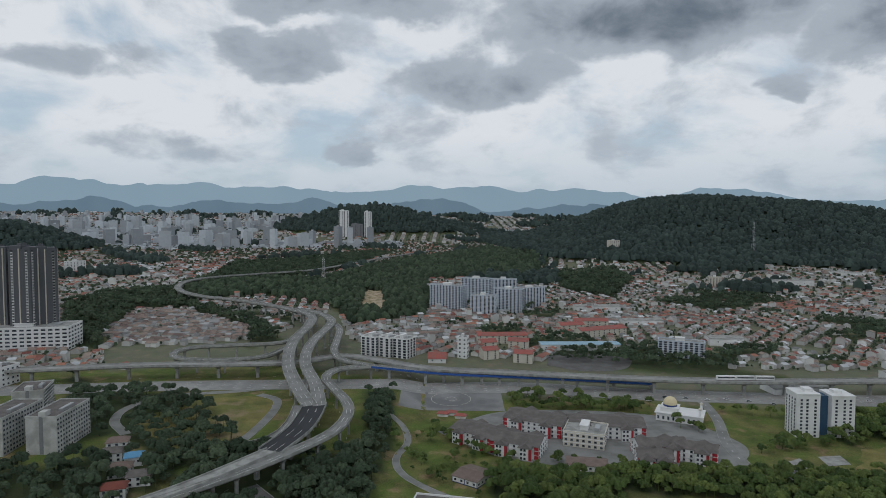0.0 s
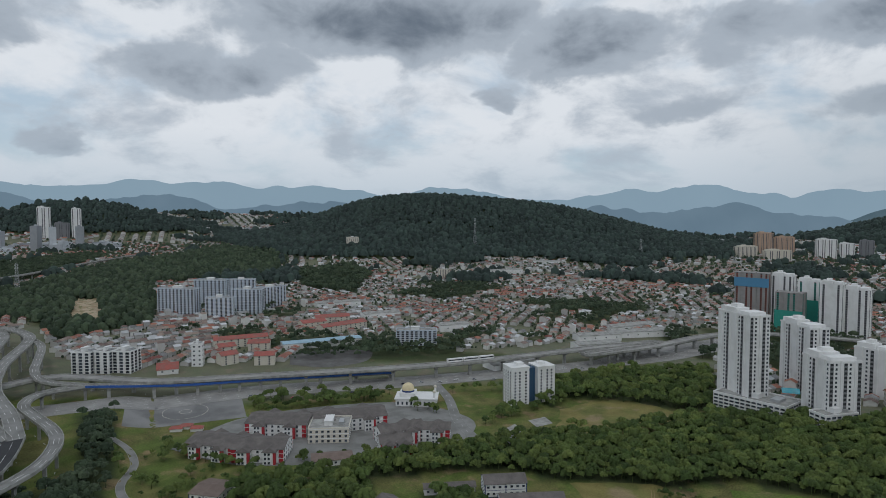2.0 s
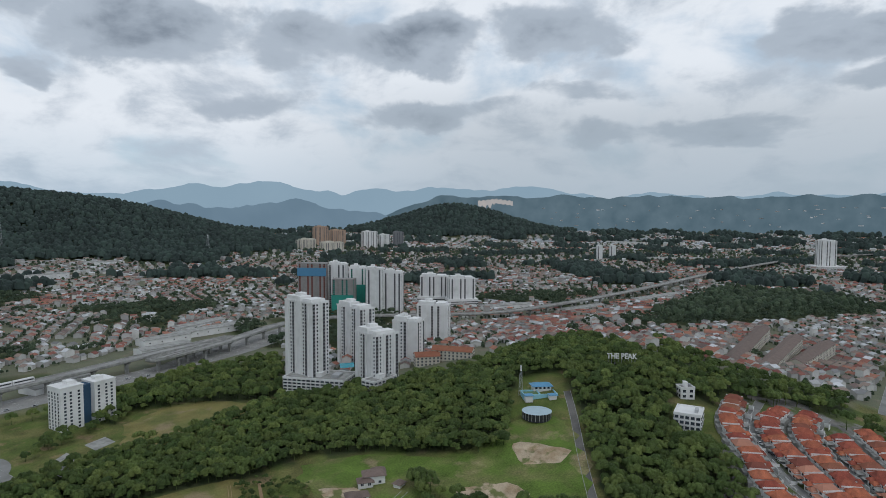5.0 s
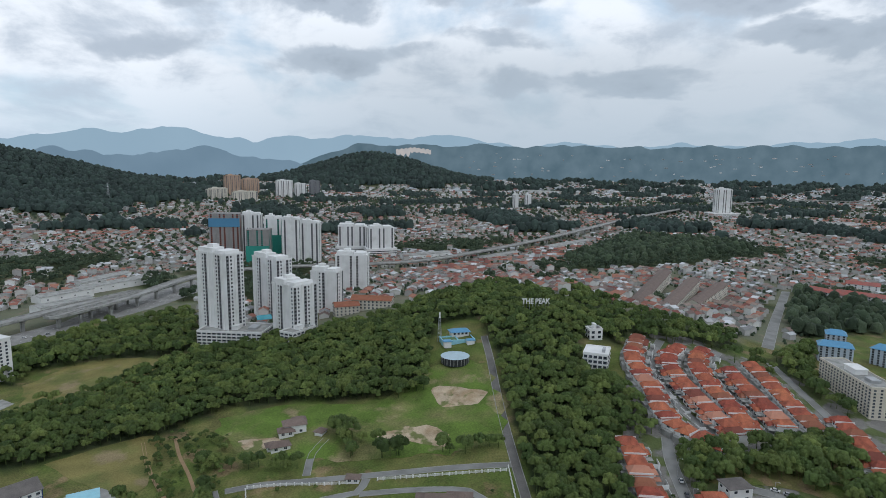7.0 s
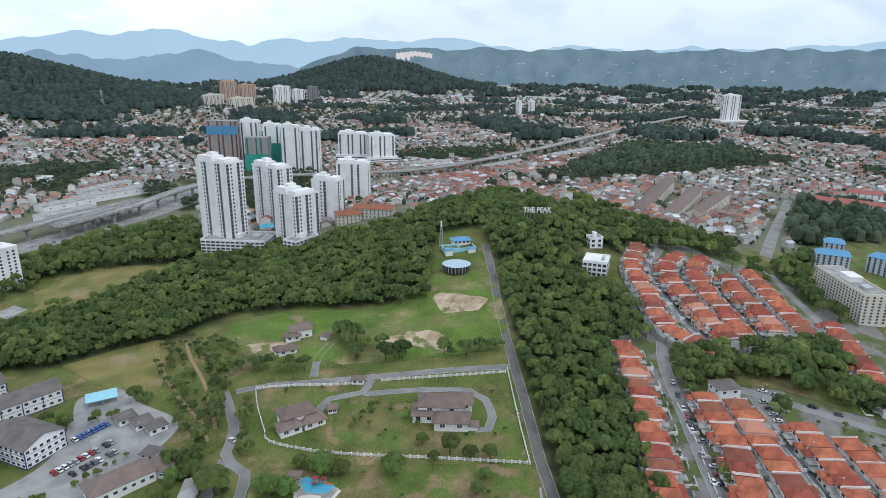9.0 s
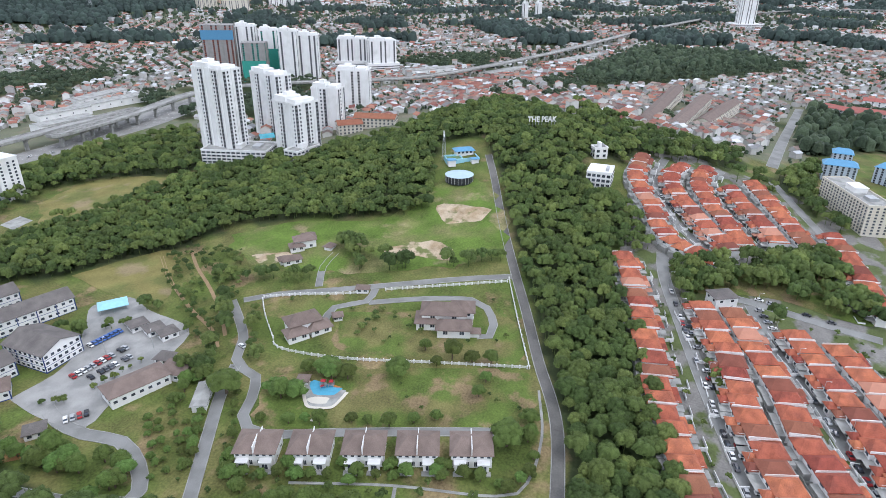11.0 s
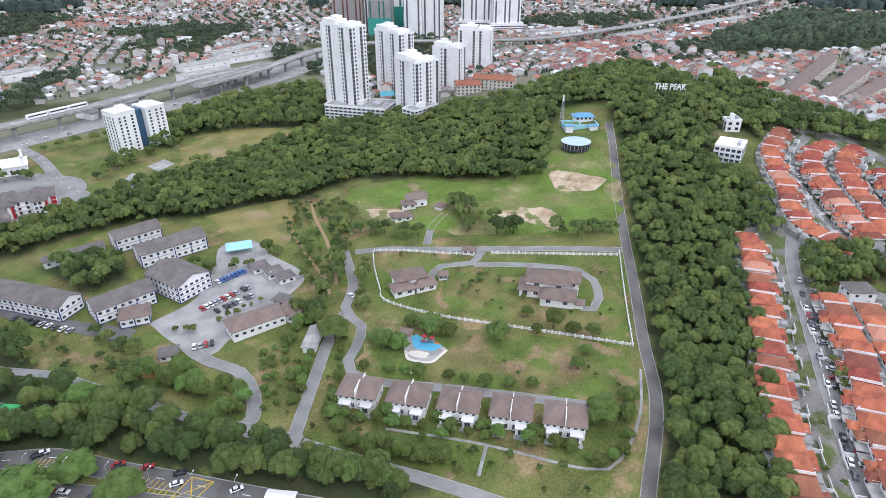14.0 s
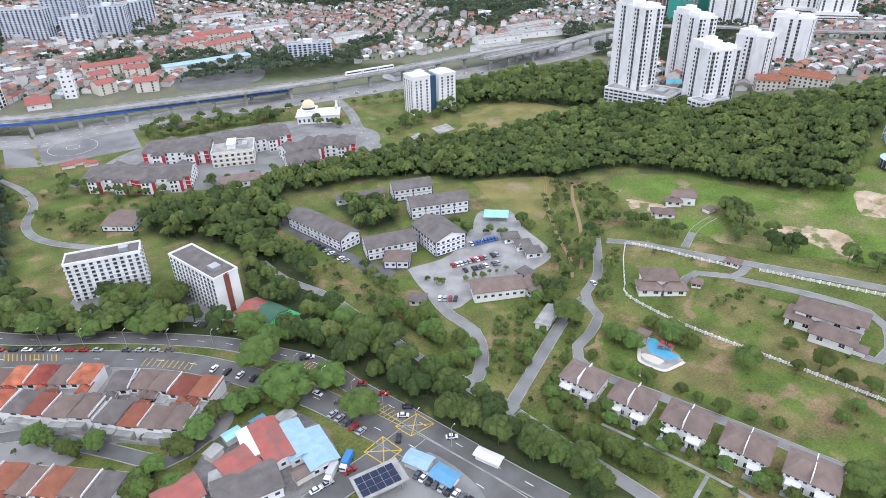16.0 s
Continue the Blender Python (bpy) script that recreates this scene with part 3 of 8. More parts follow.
def tree(xy, radius, label="leafy green tree on open grass", turn=None):
    if math.hypot(*xy) > 235 and radius < 5.5 or len(TREES) >= 290:
        FAR_TREES.append((xy[0], xy[1], radius * 1.15))
        return None
    k = TREE_KINDS[len(TREES) % 4]
    m = Matrix.Translation((xy[0], xy[1], float(ground_z(xy[0], xy[1])))) @ Matrix.Rotation(len(TREES) * 2.1 if turn is None else turn, 4, "Z")
    ob = copy_thing(k, m)
    radius *= 1.15
    ob.scale = (radius, radius, radius * (0.9 + 0.12 * (len(TREES) % 3)) * (0.72 if radius > 5.5 else 1))
    tagged(ob, label, "tree", "single trees")
    TREES.append(ob)
    return ob


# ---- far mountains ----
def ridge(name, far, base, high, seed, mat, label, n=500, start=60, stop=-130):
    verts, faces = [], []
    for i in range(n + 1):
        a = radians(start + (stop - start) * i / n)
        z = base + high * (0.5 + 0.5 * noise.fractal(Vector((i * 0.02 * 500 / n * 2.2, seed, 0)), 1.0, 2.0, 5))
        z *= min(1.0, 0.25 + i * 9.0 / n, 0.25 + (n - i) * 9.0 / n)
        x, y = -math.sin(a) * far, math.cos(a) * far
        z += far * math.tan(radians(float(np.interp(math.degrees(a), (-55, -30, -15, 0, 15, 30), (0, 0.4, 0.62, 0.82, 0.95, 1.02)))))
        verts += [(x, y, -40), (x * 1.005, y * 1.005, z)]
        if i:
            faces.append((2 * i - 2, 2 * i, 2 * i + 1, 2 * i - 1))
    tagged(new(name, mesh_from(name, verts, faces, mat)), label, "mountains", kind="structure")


ridge("backdrop_far", 4900, 185, 215, 3.3, haze_blue("hazed_pale_range", (0.32, 0.43, 0.5), (0.27, 0.375, 0.45), 0.002), "pale blue mountain range in the haze")
ridge("backdrop_near", 4750, 105, 150, 8.8, haze_blue("hazed_blue_range", (0.2, 0.28, 0.34), (0.14, 0.21, 0.265), 0.004), "forested hills in blue haze in the distance", 500, 60, -63)
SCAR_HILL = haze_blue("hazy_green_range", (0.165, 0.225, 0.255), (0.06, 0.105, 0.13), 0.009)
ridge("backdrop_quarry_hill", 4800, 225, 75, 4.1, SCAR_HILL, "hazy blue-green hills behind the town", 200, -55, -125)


def quarry():
    verts, faces = [], []
    for i in range(25):
        a = radians(-65.0 - 3.2 * i / 24)
        top = 246 - 16 * abs(i - 12) / 12 + 5 * math.sin(i * 2.1)
        low = top - 34 - 50 * max(0.0, math.sin(i * 0.26)) * (0.5 + 0.5 * math.sin(i * 1.7))
        verts += [(-math.sin(a) * 4790, math.cos(a) * 4790, low), (-math.sin(a) * 4792, math.cos(a) * 4792, top)]
        if i:
            faces.append((2 * i - 2, 2 * i, 2 * i + 1, 2 * i - 1))
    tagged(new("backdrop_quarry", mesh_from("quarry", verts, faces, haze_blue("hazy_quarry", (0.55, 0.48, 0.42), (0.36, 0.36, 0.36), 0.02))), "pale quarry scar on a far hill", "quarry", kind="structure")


quarry()


# ---- roads ----
ASPH, PALE = MAT["asphalt"], MAT["pale_road"]
road("road_access", [(140.5, 15.6), (186.8, 25.3), (221.7, 40.4), (257.2, 55.2), (289.6, 69.7), (339.4, 91.4), (390.5, 112.1), (426.1, 127.6)], 5.0, MAT["worn"], "straight grey asphalt access road up the hill")
road("road_fence", [(284.0, 69.4), (272.3, 94.9), (253.3, 131.7), (237.6, 162.9), (230.0, 178.5), (219.6, 191.8)], 4.5, PALE, "pale lane behind a white fence")
road("road_cottage", [(243.1, 162.2), (261.9, 170.6), (277.3, 171.6)], 4, PALE, "short pale drive to a cottage")
road("road_villa", [(250.1, 132.7), (238.1, 132.0), (228.5, 144.3), (214.6, 142.5)], 4, PALE, "pale driveway between villas")
road("road_loop", [(237.7, 130.2), (250.0, 104.8), (256.8, 83.2), (252.6, 73.5), (240.6, 66.3), (231.4, 65.6), (229.4, 70.9)], 4, PALE, "curved pale drive round a villa")
road("road_winding", [(217.7, 197.4), (204.9, 183.4), (191.8, 170.9), (178.1, 164.2), (173.1, 156.8), (170.5, 148.5), (158.3, 141.6), (149.2, 138.8), (144.0, 132.8), (143.4, 124.3), (153.3, 101.0), (165.8, 69.5), (175.5, 43.7)], 4.5, PALE, "winding pale estate lane")
road("road_avenue", [(174.7, 161.6), (156.8, 155.1), (133.5, 142.7), (106.6, 127.9)], 5, PALE, "straight pale estate road")
road("road_entrance", [(94.0, 164.6), (99.6, 149.2), (104.1, 133.3), (106.8, 124.8)], 6, PALE, "wide pale entrance road")
road("road_curve", [(98.9, 146.8), (106.2, 147.5), (115.0, 156.7), (121.5, 171.3), (119.6, 186.7), (121.0, 201.6), (125.5, 213.5)], 5.5, PALE, "curving pale drive to the office yard")
road("road_slope", [(66.7, 281.1), (70.6, 258.6), (81.6, 233.5), (86.1, 211.7), (90.7, 187.9), (95.5, 160.0)], 4, PALE, "narrow pale lane across a slope")
road("road_lower", [(106.2, 124.2), (110.5, 102.0), (115.2, 81.9), (118.9, 62.7), (120.5, 51.6), (123.2, 34.3)], 5, PALE, "lower estate lane among trees")
road("road_boulevard", [(-113.7, 350.2), (-48.0, 284.0), (-7.1, 256.4), (27.7, 228.4), (44.1, 209.2), (58.1, 190.8), (64.8, 170.2), (73.3, 147.1), (79.1, 130.2), (86.4, 109.4), (94.8, 86.8)], 8, ASPH, "grey boulevard carriageway with parked cars")
road("road_street", [(-107.6, 307.2), (-48.3, 267.4), (-10.3, 241.4), (11.5, 224.5), (27.1, 207.1), (37.9, 191.2), (50.5, 172.1), (59.2, 152.2), (68.1, 132.0), (77.5, 106.2), (84.2, 84.8)], 11, ASPH, "wide grey street with marked bays")
road("road_side", [(72.1, 136.9), (60.7, 134.2), (49.3, 132.2), (32.5, 129.4), (17.1, 125.9)], 10, ASPH, "grey side street at a junction")
road("road_back", [(-52.3, 217.6), (-38.9, 211.6), (-27.6, 199.2), (-16.7, 187.2), (-3.3, 172.3), (4.1, 173.0), (12.5, 176.4)], 6, ASPH, "grey lane between terraces")
road("road_terrace", [(339.2, -2.5), (315.0, -5.1), (272.6, -15.9), (228.6, -27.2), (194.5, -36.9), (164.9, -44.4), (149.1, -47.0)], 6.4, PALE, "pale street between red-roofed terraces")
road("road_terrace", [(304.2, -47.3), (271.5, -55.9), (242.2, -65.6), (212.1, -75.0), (194.5, -82.5), (177.6, -85.5)], 6.4, PALE, "pale street between red-roofed terraces")
road("road_terrace", [(307.8, -35.2), (307.5, -48.4), (304.0, -66.1), (299.5, -87.5), (296.7, -102.7)], 6, PALE, "pale cross street beside a park")
road("road_terrace", [(482.6, 5.8), (435.2, 10.7), (397.0, -0.7), (370.9, -12.6), (352.6, -35.0), (364.2, -50.2)], 6, PALE, "pale curved street among red roofs")
road("road_terrace", [(489.6, -34.8), (459.9, -29.0), (414.3, -41.6), (378.9, -56.9), (362.5, -47.2)], 6, PALE, "pale curved street among red roofs")
road("road_terrace", [(495.4, -70.6), (451.8, -81.8), (408.5, -93.6), (382.6, -96.3), (333.5, -102.5)], 6, PALE, "pale street among red roofs")
road("road_school", [(-45.3, 481.9), (-33.0, 461.6), (-28.0, 431.7), (-33.7, 403.2), (-27.9, 378.0), (-7.8, 353.4), (17.6, 333.7)], 5, PALE, "winding pale school drive")
road("road_mosque", [(219.5, 534.3), (213.2, 484.7), (197.7, 431.6), (192.3, 392.7)], 8, PALE, "pale road beside a mosque")
road("road_far_avenue", [(858.1, -133.0), (690.9, -100.8), (571.3, -79.8), (537.8, -74.1)], 9, PALE, "pale avenue between far terraces")


def patch(name, pts, mat, label, lift=0.15, kind="structure", category="paving"):
    """A flat area of paving or bare soil laid on the ground."""
    c = Vector((sum(p[0] for p in pts) / len(pts), sum(p[1] for p in pts) / len(pts)))
    if len(pts) > 4:
        line = smooth_line(list(pts) + [pts[0]], 5.0)
    else:
        line = []
        for a, b in zip(pts, list(pts[1:]) + [pts[0]]):
            n = max(1, int((Vector(b) - Vector(a)).length / 5))
            line += [Vector(a).lerp(Vector(b), i / n) for i in range(n)]
    if category in ("soil", "field", "lawn"):
        k = 0.3 if category == "soil" else 0.07
        line = [c + (p - c) * (1 + k * noise.fractal(Vector((p.x * .11, p.y * .11, 0)), 1.0, 2.0, 4)) for p in line]
    steps = max(3, int(max((p - c).length for p in line) / 6))
    bm = bmesh.new()
    rings = []
    for k in [i / steps for i in range(steps + 1)]:
        ring = [] if k else None
        for i, p in enumerate(line if k else [c]):
            q = c + (p - c) * k
            v = bm.verts.new((q.x, q.y, float(ground_z(q.x, q.y)) + lift))
            if k:
                ring.append(v)
            else:
                ring = [v]
        rings.append(ring)
    n = len(line)
    for i in range(n):
        j = (i + 1) % n
        if (line[i] - line[j]).length < 1e-4:
            continue
        bm.faces.new((rings[0][0], rings[1][i], rings[1][j]))
        for a, b in zip(range(1, steps), range(2, steps + 1)):
            bm.faces.new((rings[a][i], rings[b][i], rings[b][j], rings[a][j]))
    bmesh.ops.recalc_face_normals(bm, faces=bm.faces)
    me = bpy.data.meshes.new(name)
    bm.to_mesh(me)
    bm.free()
    me.materials.append(mat)
    for f in me.polygons:
        if f.normal.z < 0:
            f.flip()
    return tagged(new(name, me), label, category, kind=kind)


DRY = material("dry_grass", (0.21, 0.185, 0.065), 0.95, vary=0.35, scale=0.08, fine=1.2, other=(0.15, 0.158, 0.05), third=((0.25, 0.2, 0.11), (0.56, 0.66), 0.05))
LAWN = material("lawn", (0.105, 0.15, 0.032), 0.95, vary=0.5, scale=0.09, fine=1.4, other=(0.16, 0.15, 0.055), mix=(0.44, 0.56), third=((0.235, 0.175, 0.095), (0.54, 0.62), 0.075), bump=1.0, depth=0.4)
PADDOCK = material("mown_grass", (0.108, 0.168, 0.03), 0.95, vary=0.55, scale=0.06, fine=1.1, other=(0.17, 0.17, 0.065), mix=(0.45, 0.62), third=((0.3, 0.24, 0.14), (0.58, 0.68), 0.04))
YARD = material("light_concrete", (0.34, 0.335, 0.32), 0.9, vary=0.2, scale=0.15, other=(0.25, 0.25, 0.24))
patch("field_upper", [(284.3, 419.7), (338.9, 422.9), (362.7, 371.0), (349.2, 352.4), (304.3, 340.3), (269.4, 352.7), (256.1, 376.9)], DRY, "dry mown sports field by the woods", category="field")
patch("field_middle", [(210.2, 299.3), (240.5, 283.1), (253.2, 266.1), (223.3, 241.4), (208.9, 231.1), (200.3, 248.0)], DRY, "yellowing mown field below the woods", category="field")
patch("field_hill", [(281.2, 248.5), (306.8, 216.5), (324.8, 154.2), (369.0, 149.3), (384.2, 118.1), (309.1, 80.8), (269.9, 128.6), (257.6, 169.5), (254.0, 214.6)], PADDOCK, "bright green hill pasture", category="field")
patch("lawn_estate", [(172.7, 145.0), (188.1, 115.5), (211.7, 44.8), (183.0, 34.9), (162.5, 82.0), (148.3, 130.3)], LAWN, "mown estate lawn", category="lawn", lift=0.06)
patch("lawn_villa", [(226.8, 137.0), (237.1, 108.3), (253.5, 64.6), (218.2, 49.1), (207.5, 81.6), (200.7, 128.3)], LAWN, "mown villa lawn", category="lawn", lift=0.05)
patch("bare_soil", [(342.8, 140.7), (350.0, 126.1), (348.9, 103.1), (334.8, 102.3), (327.9, 121.6)], MAT["soil"], "pale patch of bare soil", 0.2, category="soil")
patch("bare_soil", [(288.6, 147.9), (303.3, 129.8), (300.2, 107.8), (288.4, 106.7), (287.2, 126.3), (282.0, 137.7)], MAT["soil"], "worn pale patch of bare soil", 0.2, category="soil")
patch("bare_soil", [(261.7, 218.6), (270.8, 200.1), (265.7, 189.2), (253.1, 206.3)], MAT["soil"], "worn soil beside a cottage", 0.2, category="soil")
patch("bare_soil", [(94.7, 221.6), (104.2, 211.7), (109.2, 191.7), (97.5, 201.8)], material("orange_soil", (0.36, 0.19, 0.08), 0.95, vary=0.3, scale=0.2, other=(0.2, 0.17, 0.06)), "orange eroded earth bank", 0.2, category="soil")
patch("office_yard", [(123.6, 231.7), (148.1, 230.4), (173.3, 247.7), (189.5, 261.1), (202.9, 250.5), (196.1, 229.7), (190.3, 201.0), (173.0, 193.8), (140.1, 192.6), (122.1, 189.8), (120.0, 210.1)], YARD, "pale concrete office yard and parking", 0.16)
patch("office_front", [(86.0, 327.1), (89.3, 304.7), (99.2, 265.9), (109.7, 228.3), (117.8, 231.9), (102.7, 277.5), (93.9, 320.8)], ASPH, "grey parking strip before offices", 0.14)
patch("apartment_yard", [(-24.0, 287.3), (-13.2, 302.1), (20.6, 278.2), (41.8, 241.1), (21.8, 249.9), (-5.1, 271.4)], PALE, "pale yard beside apartment slabs", 0.12)
patch("fuel_yard", [(44.7, 123.0), (57.3, 128.0), (71.5, 126.7), (76.2, 101.6), (59.5, 95.1), (32.7, 113.2)], PALE, "pale forecourt beside the street", 0.16)
patch("terrace_yard", [(-54.1, 261.7), (-10.1, 235.3), (23.9, 196.0), (13.4, 172.7), (-19.6, 192.2), (-53.9, 185.5)], material("paved_yard", (0.27, 0.26, 0.25), 0.9, vary=0.2, scale=0.15), "paved yards round terraces", 0.06)
patch("terrace_ground", [(331.6, 20.2), (490.2, 23.3), (505.9, -22.4), (475.4, -84.0), (423.5, -126.3), (246.8, -118.5), (170.0, -98.2), (141.0, -26.9), (200.9, -9.0)], material("paved_plots", (0.21, 0.2, 0.185), 0.9, vary=0.35, scale=0.12, fine=1.2, other=(0.1, 0.125, 0.045), mix=(0.46, 0.54)), "paved plots between terraces", 0.03)
patch("park_lawn", [(325.9, -7.8), (335.0, -35.1), (374.2, -74.8), (361.6, -90.1), (325.1, -91.1), (309.3, -103.2), (309.3, -86.4), (315.1, -64.5), (312.1, -40.6), (304.3, -20.4)], LAWN, "green lawn of a small park", 0.3, category="lawn")
patch("school_yard", [(-7.3, 453.9), (51.0, 503.1), (165.0, 492.7), (208.0, 432.2), (181.4, 389.4), (125.9, 391.1), (79.2, 390.2), (30.7, 409.4)], PALE, "pale school yard", 0.12)


# ---- buildings ----
def roof_mesh(hx, hy, z, rise, over=0.7, hip=0.0, thick=0.22):
    """A pitched roof slab: gabled, or hipped where hip is above nought."""
    bm = bmesh.new()
    ex, ey = hx + over, hy + over
    rx = max(0.05, ex - hip * ey)
    low = z - rise * over / hy
    top = [bm.verts.new(c) for c in ((-ex, -ey, low), (ex, -ey, low), (ex, ey, low), (-ex, ey, low), (-rx, 0, z + rise), (rx, 0, z + rise))]
    bot = [bm.verts.new((v.co.x, v.co.y, v.co.z - thick)) for v in top]
    for f in ((0, 1, 5, 4), (2, 3, 4, 5), (1, 2, 5), (3, 0, 4)):
        if len(f) == 3 and not hip:
            continue
        bm.faces.new([top[i] for i in f])
    for f in ((0, 1, 5, 4), (2, 3, 4, 5), (1, 2, 5), (3, 0, 4)):
        if len(f) == 3 and not hip:
            continue
        bm.faces.new([bot[i] for i in reversed(f)])
    for a, b in ((0, 1), (2, 3)) + (((1, 2), (3, 0)) if hip else ((1, 5), (5, 2), (3, 4), (4, 0))):
        bm.faces.new((top[b], top[a], bot[a], bot[b]))
    return bm


def wall_mesh(hx, hy, high, rise, hip=False):
    bm = bmesh.new()
    if hip or rise <= 0:
        box(bm, -hx, -hy, -1.5, hx, hy, high)
        return bm
    prof = [(-hy, -1.5), (hy, -1.5), (hy, high), (0, high + rise - 0.1), (-hy, high)]
    a = [bm.verts.new((-hx, y, z)) for y, z in prof]
    b = [bm.verts.new((hx, y, z)) for y, z in prof]
    bm.faces.new(a[::-1])
    bm.faces.new(b)
    for i in range(5):
        j = (i + 1) % 5
        bm.faces.new((a[i], a[j], b[j], b[i]))
    return bm


PANES = {}


def pane_mesh(w, h, mat, frame_mat):
    """A window: a proud frame round a set-back pane, facing -y."""
    key = (round(w, 1), round(h, 1), mat.name, frame_mat.name)
    if key not in PANES:
        v, f, ix = [], [], []
        for (x0, z0, x1, z1), y0, y1, m in (((-w / 2, -h / 2, w / 2, h / 2), -0.06, 0.2, 0), ((-w / 2 - .12, h / 2, w / 2 + .12, h / 2 + .14), -0.16, 0.2, 1),
                                            ((-w / 2 - .12, -h / 2 - .16, w / 2 + .12, -h / 2), -0.24, 0.2, 1)):
            k = len(v)
            v += [(x0, y0, z0), (x1, y0, z0), (x1, y0, z1), (x0, y0, z1), (x0, y1, z0), (x1, y1, z0), (x1, y1, z1), (x0, y1, z1)]
            for q in ((0, 1, 2, 3), (1, 5, 6, 2), (4, 0, 3, 7), (3, 2, 6, 7), (4, 5, 1, 0)):
                f.append([i + k for i in q])
                ix.append(m)
        PANES[key] = mesh_from("window", v, f, [mat, frame_mat], ix)
    return PANES[key]


def window(parent, x, y, z, turn, w=1.4, h=1.3, mat=None, frame_mat=None):
    ob = new("window", pane_mesh(w, h, mat or MAT["glass"], frame_mat or MAT["white"]))
    ob.parent = parent
    ob.matrix_basis = Matrix.Translation((x, y, z)) @ Matrix.Rotation(turn, 4, "Z")
    return ob


def framed_window(parent, x, y, z, turn, w=1.4, h=1.3):
    """A window with its frame and its pane as pieces of their own."""
    key = ("frame", round(w, 1), round(h, 1))
    if key not in PANES:
        a, b = bmesh.new(), bmesh.new()
        for q in ((-w / 2 - .1, -.1, -h / 2 - .15, w / 2 + .1, .2, -h / 2), (-w / 2 - .1, -.08, h / 2, w / 2 + .1, .2, h / 2 + .12), (-w / 2 - .1, -.08, -h / 2, -w / 2, .2, h / 2), (w / 2, -.08, -h / 2, w / 2 + .1, .2, h / 2), (-.04, -.07, -h / 2, .04, .2, h / 2)):
            box(a, *q)
        box(b, -w / 2, -.03, -h / 2, w / 2, .15, h / 2)
        made = []
        for bm, name, mat in ((a, "window", MAT["white"]), (b, "pane", MAT["glass"])):
            me = bpy.data.meshes.new(name)
            bm.to_mesh(me)
            bm.free()
            me.materials.append(mat)
            made.append(me)
        PANES[key] = made
    ob = new("window", PANES[key][0])
    ob.parent = parent
    ob.matrix_basis = Matrix.Translation((x, y, z)) @ Matrix.Rotation(turn, 4, "Z")
    pane = new("pane", PANES[key][1])
    pane.parent = ob
    return ob


def windows_along(t, hx, hy, storeys, pitch, sides="fb", w=1.5, h=1.3, z0=1.7, step=3.2, mat=None, far=False):
    """Windows, each one a part, along the long sides (f, b) and the ends (l, r)."""
    for side in sides:
        half = hx if side in "fb" else hy
        n = max(1, int(2 * half / pitch))
        if far:
            for i in range(n):
                u = (i + 0.5) / n * 2 * half - half
                x, y, turn = {"f": (u, -hy, 0), "b": (u, hy, math.pi), "l": (-hx, u, -math.pi / 2), "r": (hx, u, math.pi / 2)}[side]
                bay(t, x, y, turn, w, h, step, storeys)
            continue
        for s in range(storeys):
            for i in range(n):
                u = (i + 0.5) / n * 2 * half - half
                x, y, turn = {"f": (u, -hy, 0), "b": (u, hy, math.pi), "l": (-hx, u, -math.pi / 2), "r": (hx, u, math.pi / 2)}[side]
                window(t, x, y, z0 + s * step, turn, w, h, mat)


def gabled(name, a, b, depth, eave, rise, label, wall=None, roof=None, hip=0.0, storeys=2, pitch=4.0, sides="fblr", category="building", trim=None, group="", away=False, over=0.7):
    """A pitched-roof building whose ridge or front runs from a to b; away sets it behind that line, seen from the camera's hill."""
    a, b = Vector(a), Vector(b)
    turn = bearing(a, b)
    c = (a + b) / 2
    if away:
        nrm = Vector((-math.sin(turn), math.cos(turn)))
        c += nrm * depth / 2 * (1 if nrm.dot(c) > 0 else -1)
    t = thing(name, c, turn, label=label, category=category, group=group)
    hx, hy = (b - a).length / 2, depth / 2
    if c.length > 620:
        pitch, sides = pitch * 1.7, "f"
        turn0 = Vector((-math.sin(turn), math.cos(turn))).dot(c)
        if turn0 < 0:
            sides = "b"
    part("wall", wall_mesh(hx, hy, eave, rise, hip > 0), wall or MAT["white"], t)
    part("roof", roof_mesh(hx, hy, eave, rise, over, hip), roof or MAT["grey_roof"], t)
    if storeys:
        windows_along(t, hx, hy, storeys, pitch, sides, step=(eave - 0.4) / storeys, z0=(eave - 0.4) / storeys * 0.55, far=c.length > 350 and storeys > 1)
    if trim:
        part("plinth", boxes((-hx - .08, -hy - .08, 0, hx + .08, hy + .08, 0.45)), trim, t)
        for s in range(1, storeys):
            part("band", boxes((-hx - .08, -hy - .08, s * eave / storeys - .09, hx + .08, hy + .08, s * eave / storeys + .09)), trim, t)
        n = max(2, int(2 * hx / 8))
        for i in range(n + 1):
            x = -hx + 2 * hx * i / n
            for y in (-hy, hy):
                part("pilaster", boxes((x - .22, y - .14, 0, x + .22, y + .14, eave - 0.1)), trim, t)
    KEEP_CLEAR.append([tuple(c + Matrix.Rotation(turn, 2) @ Vector(q)) for q in ((-hx - 3, -hy - 3), (hx + 3, -hy - 3), (hx + 3, hy + 3), (-hx - 3, hy + 3))])
    return t


